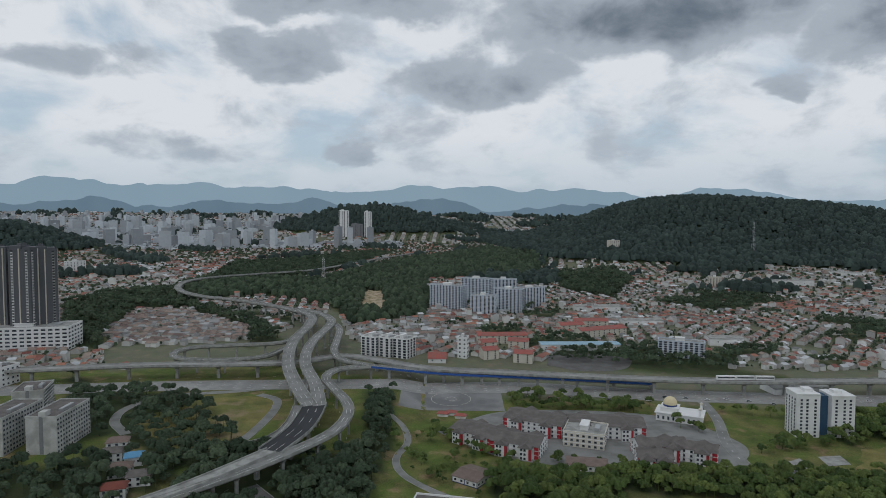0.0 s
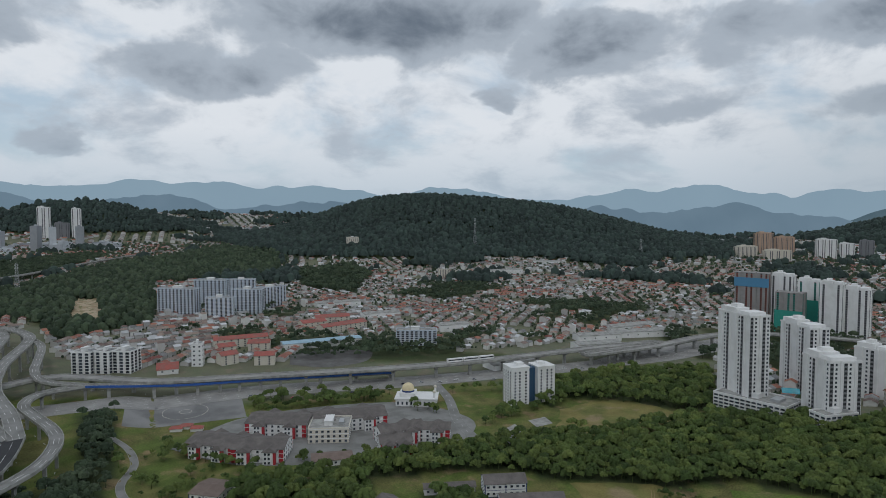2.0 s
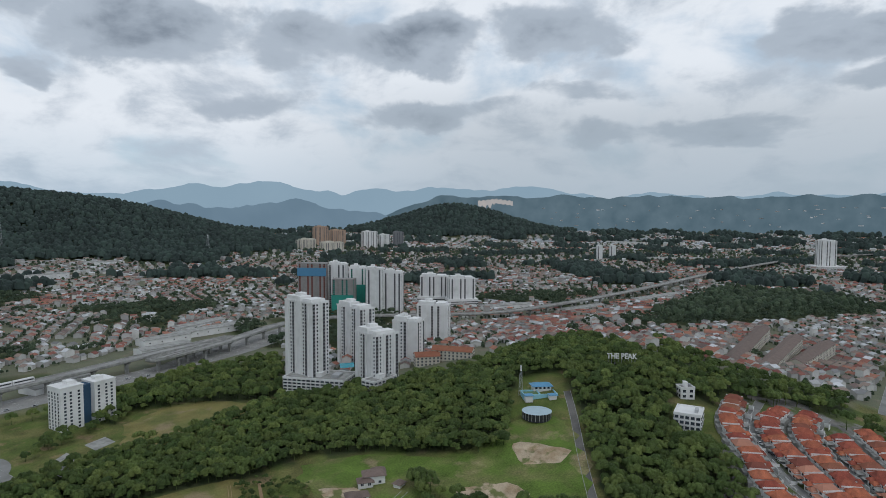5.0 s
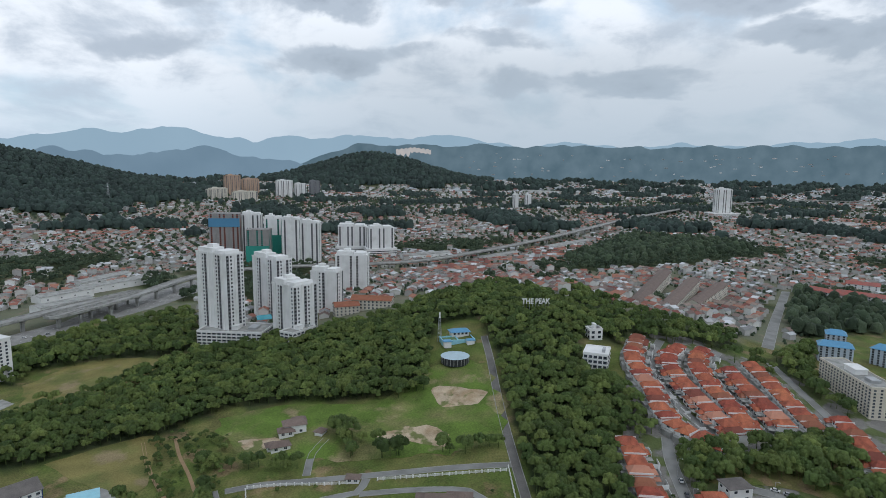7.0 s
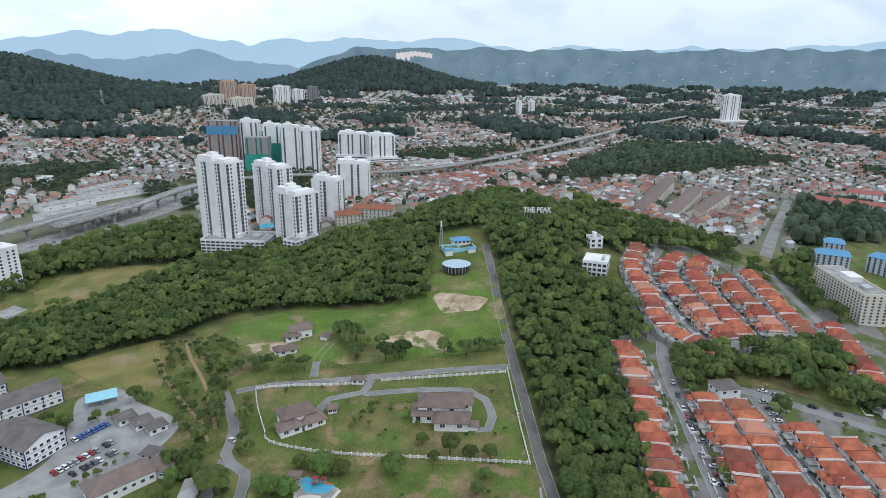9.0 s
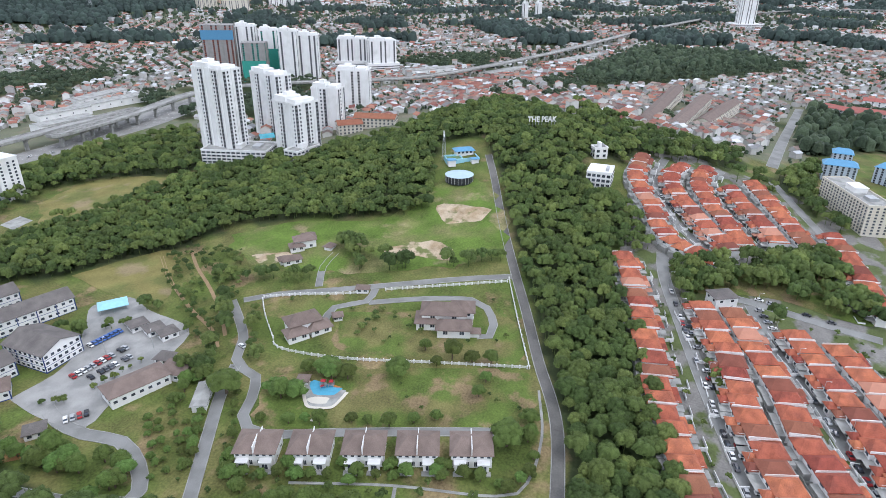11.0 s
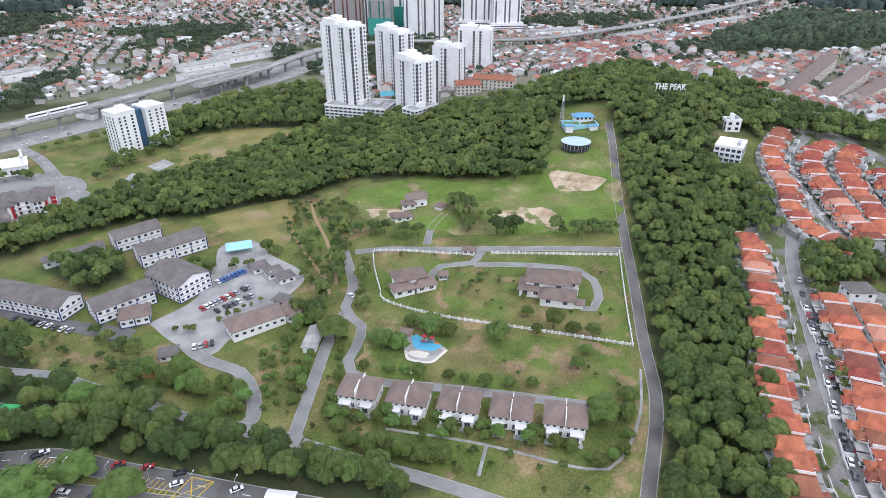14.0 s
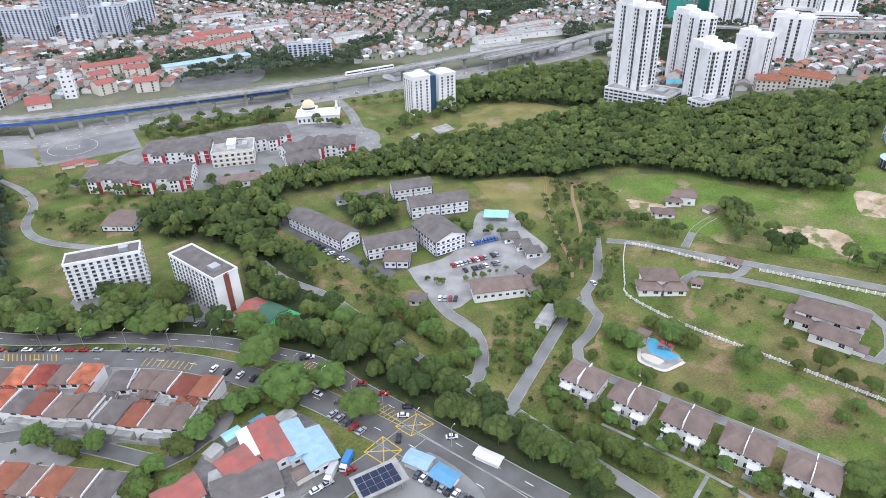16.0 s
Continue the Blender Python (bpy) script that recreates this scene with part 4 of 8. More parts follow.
def slab_block(name, a, b, depth, high, label, wall=None, storeys=10, pitch=3.4, roof=None, away=True, w=1.7, h=1.3, sides="fblr", bands=None, core=None, category="apartment block", group="", lift=True):
    """A flat-roofed block whose front foot runs from a to b."""
    a, b = Vector(a), Vector(b)
    turn = bearing(a, b)
    c = (a + b) / 2
    nrm = Vector((-math.sin(turn), math.cos(turn)))
    if nrm.dot(c) < 0:
        turn, nrm = turn + math.pi, -nrm
    if away:
        c = c + nrm * depth / 2
    t = thing(name, c, turn, label=label, category=category, group=group)
    hx, hy = (b - a).length / 2, depth / 2
    if c.length > 620:
        pitch, sides = pitch * 1.4, "flr"
    part("wall", boxes((-hx, -hy, -2, hx, hy, high)), wall or MAT["white"], t)
    bm = boxes((-hx - .2, -hy - .2, high, hx + .2, -hy + .3, high + 1.1), (-hx - .2, hy - .3, high, hx + .2, hy + .2, high + 1.1),
               (-hx - .2, -hy + .3, high, -hx + .3, hy - .3, high + 1.1), (hx - .3, -hy + .3, high, hx + .2, hy - .3, high + 1.1))
    part("parapet", bm, wall or MAT["white"], t)
    part("roof_slab", boxes((-hx + .3, -hy + .3, high + .01, hx - .3, hy - .3, high + .25)), roof or MAT["concrete"], t)
    if lift:
        part("lift_house", boxes((-hx * .25, -hy * .5, high + .25, hx * .15, hy * .5, high + 3.6), (-hx * .27, -hy * .55, high + 3.6, hx * .17, hy * .55, high + 3.9)), core or MAT["white"], t)
    part("water_tank", boxes((hx * .45, -hy * .4, high + .25, hx * .7, hy * .3, high + 2.3)), MAT["metal"], t)
    st = high / storeys
    for side in sides:
        half = hx if side in "fb" else hy
        n = max(1, int(2 * half / pitch))
        for i in range(n):
            u = (i + 0.5) / n * 2 * half - half
            x, y, tr = {"f": (u, -hy, 0), "b": (u, hy, math.pi), "l": (-hx, u, -math.pi / 2), "r": (hx, u, math.pi / 2)}[side]
            bay(t, x, y, tr, w, h, st, storeys)
    if bands:
        for s in range(1, storeys + 1):
            part("ledge", boxes((-hx - .35, -hy - .35, s * st - .18, hx + .35, hy + .35, s * st + .12)), bands, t)
    KEEP_CLEAR.append([tuple(c + Matrix.Rotation(turn, 2) @ Vector(q)) for q in ((-hx - 3, -hy - 3), (hx + 3, -hy - 3), (hx + 3, hy + 3), (-hx - 3, hy + 3))])
    return t


BAYS = {}


def bay(parent, x, y, turn, w, h, step, storeys, mat=None, frame_mat=None):
    """One upright row of windows, storey over storey."""
    mat, frame_mat = mat or MAT["glass"], frame_mat or MAT["grey"]
    key = (round(w, 1), round(h, 1), round(step, 2), storeys, mat.name, frame_mat.name)
    if key not in BAYS:
        v, f, ix = [], [], []
        for s in range(storeys):
            z = s * step + step * 0.5
            for (x0, z0, x1, z1), y0, m in (((-w / 2, z - h / 2, w / 2, z + h / 2), -0.05, 0), ((-w / 2 - .1, z - h / 2 - .25, w / 2 + .1, z - h / 2), -0.3, 1)):
                k = len(v)
                v += [(x0, y0, z0), (x1, y0, z0), (x1, y0, z1), (x0, y0, z1), (x0, .2, z0), (x1, .2, z0), (x1, .2, z1), (x0, .2, z1)]
                for q in ((0, 1, 2, 3), (1, 5, 6, 2), (4, 0, 3, 7), (3, 2, 6, 7)):
                    f.append([i + k for i in q])
                    ix.append(m)
        BAYS[key] = mesh_from("window_bay", v, f, [mat, frame_mat], ix)
    ob = new("window_bay", BAYS[key])
    ob["kind"] = "stuff"
    ob.parent = parent
    ob.matrix_basis = Matrix.Translation((x, y, 0)) @ Matrix.Rotation(turn, 4, "Z")
    return ob


# ---- five paired houses by the lawn ----
def paired_house():
    random.seed(3)
    t = new("paired_house")
    part("wall", boxes((-8, -5.5, -1, 8, 5.5, 6.2)), MAT["white"], t)
    part("roof", roof_mesh(8, 5.5, 6.2, 2.6, 0.8, 0.75), MAT["brown_roof"], t)
    for x in (-4.6, 4.6):
        part("porch_wall", boxes((x - 2.2, -7.6, -1, x + 2.2, -5.5, 3.2)), MAT["white"], t)
        part("porch_roof", boxes((x - 2.5, -8.0, 3.2, x + 2.5, -5.5, 3.4)), MAT["white"], t)
        part("terrace_slab", boxes((x - 2.8, -9.6, -0.6, x + 2.8, -7.6, 0.15)), MAT["concrete"], t)
    part("party_wall", boxes((-.16, -6.2, 5.6, .16, 0.3, 8.95), (-.16, 0.3, 6, .16, 6.2, 7.3)), MAT["white"], t, "white fin between the two halves")
    windows_along(t, 8, 5.5, 1, 2.6, "fb", 1.3, 1.3, 4.9)
    windows_along(t, 8, 5.5, 2, 4.5, "lr", 1.2, 1.2, 1.6, 3.1)
    for x in (-4.6, 4.6):
        framed_window(t, x, -7.6, 1.5, 0, 2.2, 2.1)
    for x in (-1.6, 1.6):
        framed_window(t, x, -5.5, 1.5, 0, 1.2, 2.0)
    return tagged(t, "white paired house with a brown hipped roof", "house", "paired houses by the lawn")


first = paired_house()
pair_a, pair_b = (134.6, 120.4), (160.5, 50.2)
pair_turn = bearing(pair_a, pair_b)
for i in range(5):
    c = Vector(pair_a).lerp(Vector(pair_b), i / 4)
    m = Matrix.Translation((c.x, c.y, float(ground_z(c.x, c.y)))) @ Matrix.Rotation(pair_turn, 4, "Z")
    if i:
        copy_thing(first, m).scale = (.87, 1, 1)
    else:
        first.matrix_basis = m @ Matrix.Diagonal((.87, 1, 1, 1))

# ---- the office campus ----
BLUE = material("navy_paint", (0.03, 0.055, 0.17), 0.6, vary=0.1)
gabled("office_wing", (98.6, 311.8), (110.4, 267.8), 13, 7.5, 2.8, "long white two-storey office with grey-brown roof", trim=BLUE, pitch=3.2)
gabled("office_wing", (112.9, 255.7), (138.0, 249.5), 13, 7.5, 3, "white office wing with grey-brown roof", trim=BLUE, pitch=3.2)
gabled("office_hall", (150.6, 256.6), (150.2, 232.4), 18, 9.0, 3.2, "tall white gabled hall with blue lines", trim=BLUE, storeys=3, pitch=3)
gabled("office_wing", (154.7, 283.2), (186.7, 272.3), 14, 8.0, 3, "white gabled office with dark windows", trim=BLUE, pitch=3.2)
gabled("office_wing", (158.1, 309.5), (180.7, 302.6), 13, 8.0, 3, "white gabled office with blue lines", trim=BLUE, pitch=3.2)
gabled("office_gallery", (127.1, 323.4), (155.2, 315.2), 7, 4.2, 1.4, "low covered gallery with blue wall", storeys=1, pitch=4)
gabled("service_block", (135.7, 193.0), (157.2, 183.7), 11, 5.4, 2.2, "white service block with brown hipped roof", roof=MAT["brown_roof"], hip=0.8, storeys=1, pitch=3)
gabled("service_block", (159.8, 186.6), (161.2, 172.5), 9, 4.0, 1.8, "small annex with brown hipped roof", roof=MAT["brown_roof"], hip=0.8, storeys=1, pitch=3)
for q in ((182.2, 223.7), (182.0, 213.5), (181.6, 205.1)):
    gabled("store_shed", (q[0] - 3.4, q[1] + 1.6), (q[0] + 3.4, q[1] - 1.6), 7, 3.4, 1.2, "small white store with grey roof", hip=0.7, storeys=1, pitch=3, group="row of stores")
gabled("pavilion", (165.6, 195.3), (166.6, 188.7), 6, 3.2, 1.6, "small pavilion with dark hipped roof", hip=0.9, storeys=1, pitch=3)
gabled("guard_house", (110.8, 206.0), (116.0, 201.5), 6, 3.2, 1.6, "guard house with dark hipped roof", hip=0.9, storeys=1, pitch=3)
gabled("entrance_porch", (117.5, 242.4), (127.3, 235.1), 10, 5.0, 2.4, "entrance porch with reddish brown roof", roof=MAT["brown_roof"], hip=0.5, storeys=1, pitch=3, trim=BLUE)
gabled("pump_house", (144.5, 155.6), (157.5, 162.4), 5.2, 3.2, 0.4, "white flat pump house on a lawn", roof=MAT["concrete"], storeys=1, pitch=4)


def carport():
    t = thing("carport", (191.1, 248.3), bearing((185.5, 253.4), (197.2, 243.8)), label="aqua blue steel carport roof on posts", category="carport")
    part("roof", roof_mesh(6.5, 4.5, 3.4, 0.9, 0.4, 0.5), MAT["aqua_roof"], t)
    for x in (-6, 0, 6):
        for y in (-4, 4):
            part("post", boxes((x - .1, y - .1, -1, x + .1, y + .1, 3.4)), MAT["metal"], t)


carport()


# ---- villas and cottages on the estate ----
def villa(xy, turn, size, label, wings):
    """A house of several hipped wings (x, y, half length, half depth, eave)."""
    t = thing("villa", xy, turn, label=label, category="house")
    t.scale = (size, size, size)
    for x, y, hx, hy, eave in wings:
        bm = wall_mesh(hx, hy, eave, 0, True)
        bmesh.ops.translate(bm, verts=bm.verts, vec=(x, y, 0))
        part("wall", bm, MAT["white"], t)
        bm = roof_mesh(hx, hy, eave, hy * 0.55, 0.8, 0.8)
        bmesh.ops.translate(bm, verts=bm.verts, vec=(x, y, 0))
        part("roof", bm, MAT["brown_roof"], t)
        for s in range(int(eave // 2.9)):
            for k in (-0.5, 0.5):
                framed_window(t, x + hx * k, y - hy, 1.6 + 3 * s, 0, 1.6, 1.4)
                window(t, x + hx * k, y + hy, 1.6 + 3 * s, math.pi, 1.6, 1.4)
            window(t, x - hx, y, 1.6 + 3 * s, -math.pi / 2, 1.6, 1.4)
            window(t, x + hx, y, 1.6 + 3 * s, math.pi / 2, 1.6, 1.4)
    r = max(q[2] + abs(q[0]) for q in wings) + 3
    KEEP_CLEAR.append([(xy[0] + r * math.cos(a), xy[1] + r * math.sin(a)) for a in (0, 1.05, 2.1, 3.14, 4.2, 5.2)])
    return t


estate_turn = bearing((182.8, 146.2), (215.8, 44.7))
villa((234.3, 88.9), estate_turn, 1.25, "large white villa with brown hipped roofs", ((0, 1, 8, 4.5, 6), (-6, -1, 4, 4, 3.2), (4, -6, 6, 3.5, 3.4), (-3, 6, 5, 3, 3.2), (7, 3, 4, 4, 6)))
villa((207.3, 148.8), estate_turn + 0.6, 1.2, "white villa with brown hipped roofs", ((0, 0, 6, 4, 5.6), (5, -4, 4, 3, 3.2), (-4, -4, 4, 3, 3.2), (4, 4, 3.5, 3, 3.2)))
villa((280.1, 193.7), estate_turn + 0.4, 1, "white hillside cottage with grey-brown hipped roofs", ((0, 0, 6, 3.8, 5.6), (-5, -3, 4, 3, 3.2), (3, 4, 3.5, 3, 5.4)))
villa((261.1, 190.3), estate_turn + 0.5, 1, "low cottage with brown hipped roof", ((0, 0, 5, 3, 3.2), (-4, 2, 2.5, 2.5, 3.0)))
villa((246.1, 137.8), estate_turn, 1, "small gate house with brown roof", ((0, 0, 3, 2, 3),))
villa((230.1, 72.5), estate_turn, 1, "small brick outhouse with brown roof", ((0, 0, 2.4, 2, 2.8),))
villa((220.3, 137.8), estate_turn + 0.3, 1, "small white gazebo on the drive", ((0, 0, 2, 2, 3),))
villa((281.1, 177.5), estate_turn + 1.2, 1, "carport with pale blue roof beside a cottage", ((0, 0, 2.6, 2.2, 2.6),))
villa((174.5, 127.7), estate_turn, 1, "small grey shelter beside the playground", ((0, 0, 2, 2, 2.6),))


# ---- white fence round the villas ----
def fence(pts, label):
    line = smooth_line(pts, 3.0)
    t = new("fence")
    tagged(t, label, "fence")
    post = None
    for i, p in enumerate(line):
        if (i and (p - line[i - 1]).length < 0.5):
            continue
        if post is None:
            bm = boxes((-.22, -.22, -.5, .22, .22, 1.5), (-.3, -.3, 1.5, .3, .3, 1.62))
            post = part("post", bm, MAT["white"], t)
            ob = post
        else:
            ob = new("post", post.data)
            ob.parent = t
        ob.location = (p.x, p.y, float(ground_z(p.x, p.y)))
    for z in (0.35, 0.8, 1.25):
        v, f = [], []
        for i, p in enumerate(line):
            d = (line[min(i + 1, len(line) - 1)] - line[max(i - 1, 0)]).normalized()
            g = float(ground_z(p.x, p.y)) + z
            for sx, sz in ((-.06, 0), (.06, 0), (.06, .18), (-.06, .18)):
                v.append((p.x - d.y * sx, p.y + d.x * sx, g + sz))
            if i:
                a, b = 4 * i - 4, 4 * i
                for k in range(4):
                    f.append((a + k, a + (k + 1) % 4, b + (k + 1) % 4, b + k))
        ob = new("rail", mesh_from("rail", v, f, MAT["white"]))
        ob.parent = t


fence([(222.9, 182.5), (211.4, 172.9), (196.6, 158.1), (190.9, 151.8), (191.2, 134.3), (195.1, 113.8), (204.9, 80.6), (215.4, 43.8)], "white post and rail fence along the lawn")
fence([(215.7, 42.9), (242.8, 54.6), (280.8, 70.3)], "white post and rail fence beside the road")
fence([(278.0, 70.4), (266.8, 92.8), (254.2, 119.2), (250.4, 127.0)], "white post and rail fence behind the villa")
fence([(243.2, 139.6), (237.6, 152.8), (232.9, 166.7), (224.9, 183.2)], "white post and rail fence behind the small villa")


# ---- playground ----
def playground():
    c = Vector((171.9, 116.2))
    t = thing("playground", c, estate_turn, label="playground on blue and orange soft paving", category="playground")
    t.scale = (1.25, 1.15, 1.2)

    def blob(name, cx, cy, rx, ry, z, mat, label, wob=0.15):
        v = [(cx, cy, z)] + [(cx + math.cos(a) * rx * (1 + wob * math.sin(3 * a + cx)), cy + math.sin(a) * ry * (1 + wob * math.cos(2 * a)), z) for a in np.linspace(0, 2 * math.pi, 40, endpoint=False)]
        v = [(x, y, float(ground_z(c.x, c.y)) * 0 + q) for x, y, q in v]
        ob = new(name, mesh_from(name, v, [(0, 1 + i, 1 + (i + 1) % 40) for i in range(40)], mat))
        ob.parent = t
        ob["label"] = label

    blob("border_path", 0, 0, 7.6, 10.5, 0.16, MAT["cream"], "cream path round the play area")
    blob("lawn_ring", 0, 0, 6.4, 9.2, 0.18, MAT["concrete"], "pale sand ring")
    blob("soft_paving", 0, 3, 5.6, 5.6, 0.2, material("blue_rubber", (0.1, 0.38, 0.55), 0.8, vary=0.15), "blue rubber paving")
    blob("soft_patch", 3.6, 4.5, 1.8, 2.0, 0.22, material("orange_rubber", (0.5, 0.2, 0.06), 0.8), "orange rubber patch")
    blob("soft_patch", -1, -4.5, 3.4, 2.2, 0.22, MAT["cream"], "cream rubber island")
    for x, y, r, h in ((-1, 3, 1.0, 2.6), (1.4, 3.6, 0.9, 2.0)):
        part("play_tower", boxes((x - r, y - r, 0, x - r + .15, y - r + .15, h), (x + r - .15, y - r, 0, x + r, y - r + .15, h), (x - r, y + r - .15, 0, x - r + .15, y + r, h),
                                 (x + r - .15, y + r - .15, 0, x + r, y + r, h), (x - r, y - r, 1.0, x + r, y + r, 1.15)), MAT["metal"], t)
        bm = bmesh.new()
        bmesh.ops.create_cone(bm, segments=4, radius1=r * 1.15, radius2=0.05, depth=0.7, matrix=Matrix.Translation((x, y, h + .5)) @ Matrix.Rotation(0.785, 4, "Z"))
        part("canopy", bm, MAT["red"], t, "red pointed canopy")
    bm = boxes((-.4, -2.6, 0, .4, 0, 0.3))
    bmesh.ops.rotate(bm, verts=bm.verts, cent=(0, 0, 0), matrix=Matrix.Rotation(-0.5, 3, "X"))
    bmesh.ops.translate(bm, verts=bm.verts, vec=(-1, 2.2, 1.2))
    part("slide", bm, MAT["red"], t)


playground()


# ---- the summit: water tank, blue-roofed pump station, mast, letters ----
def water_tank():
    t = thing("water_tank", (382.1, 134.5), label="round dark water tank with pale roof", category="water tank")
    bm = bmesh.new()
    bmesh.ops.create_cone(bm, cap_ends=True, segments=48, radius1=9.4, radius2=9.4, depth=5, matrix=Matrix.Translation((0, 0, 2.0)))
    part("wall", bm, MAT["dark"], t)
    bm = bmesh.new()
    bmesh.ops.create_cone(bm, cap_ends=True, segments=48, radius1=9.8, radius2=0.4, depth=0.7, matrix=Matrix.Translation((0, 0, 4.9)))
    part("roof", bm, material("tank_roof", (0.4, 0.52, 0.58), 0.4, vary=0.15, scale=0.3), t, "pale blue-grey domed roof")
    for i in range(24):
        a = i * math.pi / 12
        part("rib", boxes((9.36, -.15, 0, 9.6, .15, 4.4)), MAT["concrete"], t).rotation_euler.z = a
    KEEP_CLEAR.append([(t.location.x + 14 * math.cos(i), t.location.y + 14 * math.sin(i)) for i in range(6)])


water_tank()


def pump_station():
    o = Vector((415.8, 144.8))
    turn = bearing((413.6, 162.9), (433.5, 133.8))
    t = thing("pump_station", o, turn, label="white pump station with blue pitched roofs", category="building")
    part("wall", boxes((-3, 4, -2, 10, 12, 5)), MAT["white"], t)
    bm = roof_mesh(7, 4.4, 5, 1.7, 0.8, 0.7)
    bmesh.ops.translate(bm, verts=bm.verts, vec=(3.5, 8, 0))
    part("roof", bm, MAT["blue_roof"], t)
    part("basin_wall", boxes((-12, -7, -2, 11, -6.4, 2.2), (-12, 4, -2, -3, 4.6, 2.2), (-12.6, -7, -2, -12, 4.6, 2.2), (11, -7, -2, 11.6, 4.6, 2.2), (-1, -6.4, -2, -.4, 4, 2.0)), MAT["aqua_roof"], t, "pale aqua basin wall")
    part("water", boxes((-12, -6.4, -1, -1, 4, 1.2)), material("green_water", (0.12, 0.2, 0.08), 0.1), t, "still green water")
    for x, y in ((-10, -9.5), (7, -10)):
        part("annex", boxes((x - 2.6, y - 2, -2, x + 2.6, y + 2, 3)), MAT["white"], t)
        bm = roof_mesh(2.8, 2.2, 3, 0.8, 0.5, 0.7)
        bmesh.ops.translate(bm, verts=bm.verts, vec=(x, y, 0))
        part("annex_roof", bm, MAT["blue_roof"], t)
    for x in (-2, 1, 4, 7):
        window(t, x + 1, 4, 3.4, 0, 1.6, 1.4)
    KEEP_CLEAR.append([tuple(o + Matrix.Rotation(turn, 2) @ Vector(q)) for q in ((-16, -14), (16, -14), (16, 16), (-16, 16))])


pump_station()


def lattice_mast(xy, high, wide, label, group=""):
    t = thing("lattice_mast", xy, 0.4, label=label, category="mast", group=group)
    bm = bmesh.new()

    def bar(a, b, r=0.09):
        a, b = Vector(a), Vector(b)
        bmesh.ops.create_cone(bm, segments=4, radius1=r, radius2=r, depth=(b - a).length, matrix=Matrix.Translation((a + b) / 2) @ (b - a).to_track_quat("Z", "Y").to_matrix().to_4x4())

    n = max(4, int(high / 3))
    for i in range(n):
        z0, z1 = high * i / n, high * (i + 1) / n
        w0, w1 = wide * (1 - 0.7 * i / n), wide * (1 - 0.7 * (i + 1) / n)
        c0 = [(-w0, -w0, z0), (w0, -w0, z0), (w0, w0, z0), (-w0, w0, z0)]
        c1 = [(-w1, -w1, z1), (w1, -w1, z1), (w1, w1, z1), (-w1, w1, z1)]
        for k in range(4):
            bar(c0[k], c1[k], 0.14)
            bar(c0[k], c1[(k + 1) % 4])
            bar(c1[k], c1[(k + 1) % 4])
    part("lattice", bm, MAT["metal"], t)
    for z in (0.82, 0.92):
        part("antenna", boxes((-wide * .7, -.5, high * z, -wide * .4, .5, high * z + 1.6), (wide * .4, -.5, high * z, wide * .7, .5, high * z + 1.6)), MAT["white"], t)


lattice_mast((412.1, 157.3), 21.6, 1.5, "red and white lattice radio mast")


def letters():
    a, b = (474.7, 111.3), (483.8, 90.4)
    o = (Vector(a) + Vector(b)) / 2
    t = thing("hillside_sign", o, bearing(a, b), label="large white hillside letters on posts", category="sign")
    wide = (Vector(b) - Vector(a)).length
    cu = bpy.data.curves.new("words", "FONT")
    cu.body, cu.align_x, cu.size, cu.extrude, cu.offset = "THE PEAK", "CENTER", 1.0, 0.05, 0.02
    tmp = bpy.data.objects.new("words", cu)
    me = bpy.data.meshes.new_from_object(tmp)
    bpy.data.objects.remove(tmp)
    xs = [v.co.x for v in me.vertices]
    k = wide / (max(xs) - min(xs))
    me.transform(Matrix.Translation((0, 0, 9.2)) @ Matrix.Rotation(math.pi / 2, 4, "X") @ Matrix.Diagonal((k, k * 1.15, k, 1)))
    me.materials.append(MAT["white"])
    ob = new("letters", me)
    ob.parent = t
    for i in range(9):
        x = -wide / 2 + wide * (i + .5) / 9
        part("post", boxes((x - .12, .35, -1, x + .12, .6, 13)), MAT["metal"], t)


letters()
KEEP_CLEAR.append([(473.6, 114.7), (485.6, 87.1), (487.6, 86.9), (475.4, 114.8)])
slab_block("hillside_house", (401.4, 52.0), (401.5, 36.3), 18, 9.6, "white modern terraced house on a wooded slope", storeys=3, pitch=3, w=2.2, h=1.6, roof=MAT["white"], lift=False, bands=MAT["white"], category="house")
slab_block("hillside_house", (447.9, 53.8), (453.0, 45.4), 8, 7, "small white box house among trees", storeys=2, pitch=4, w=2.2, h=1.6, category="house")


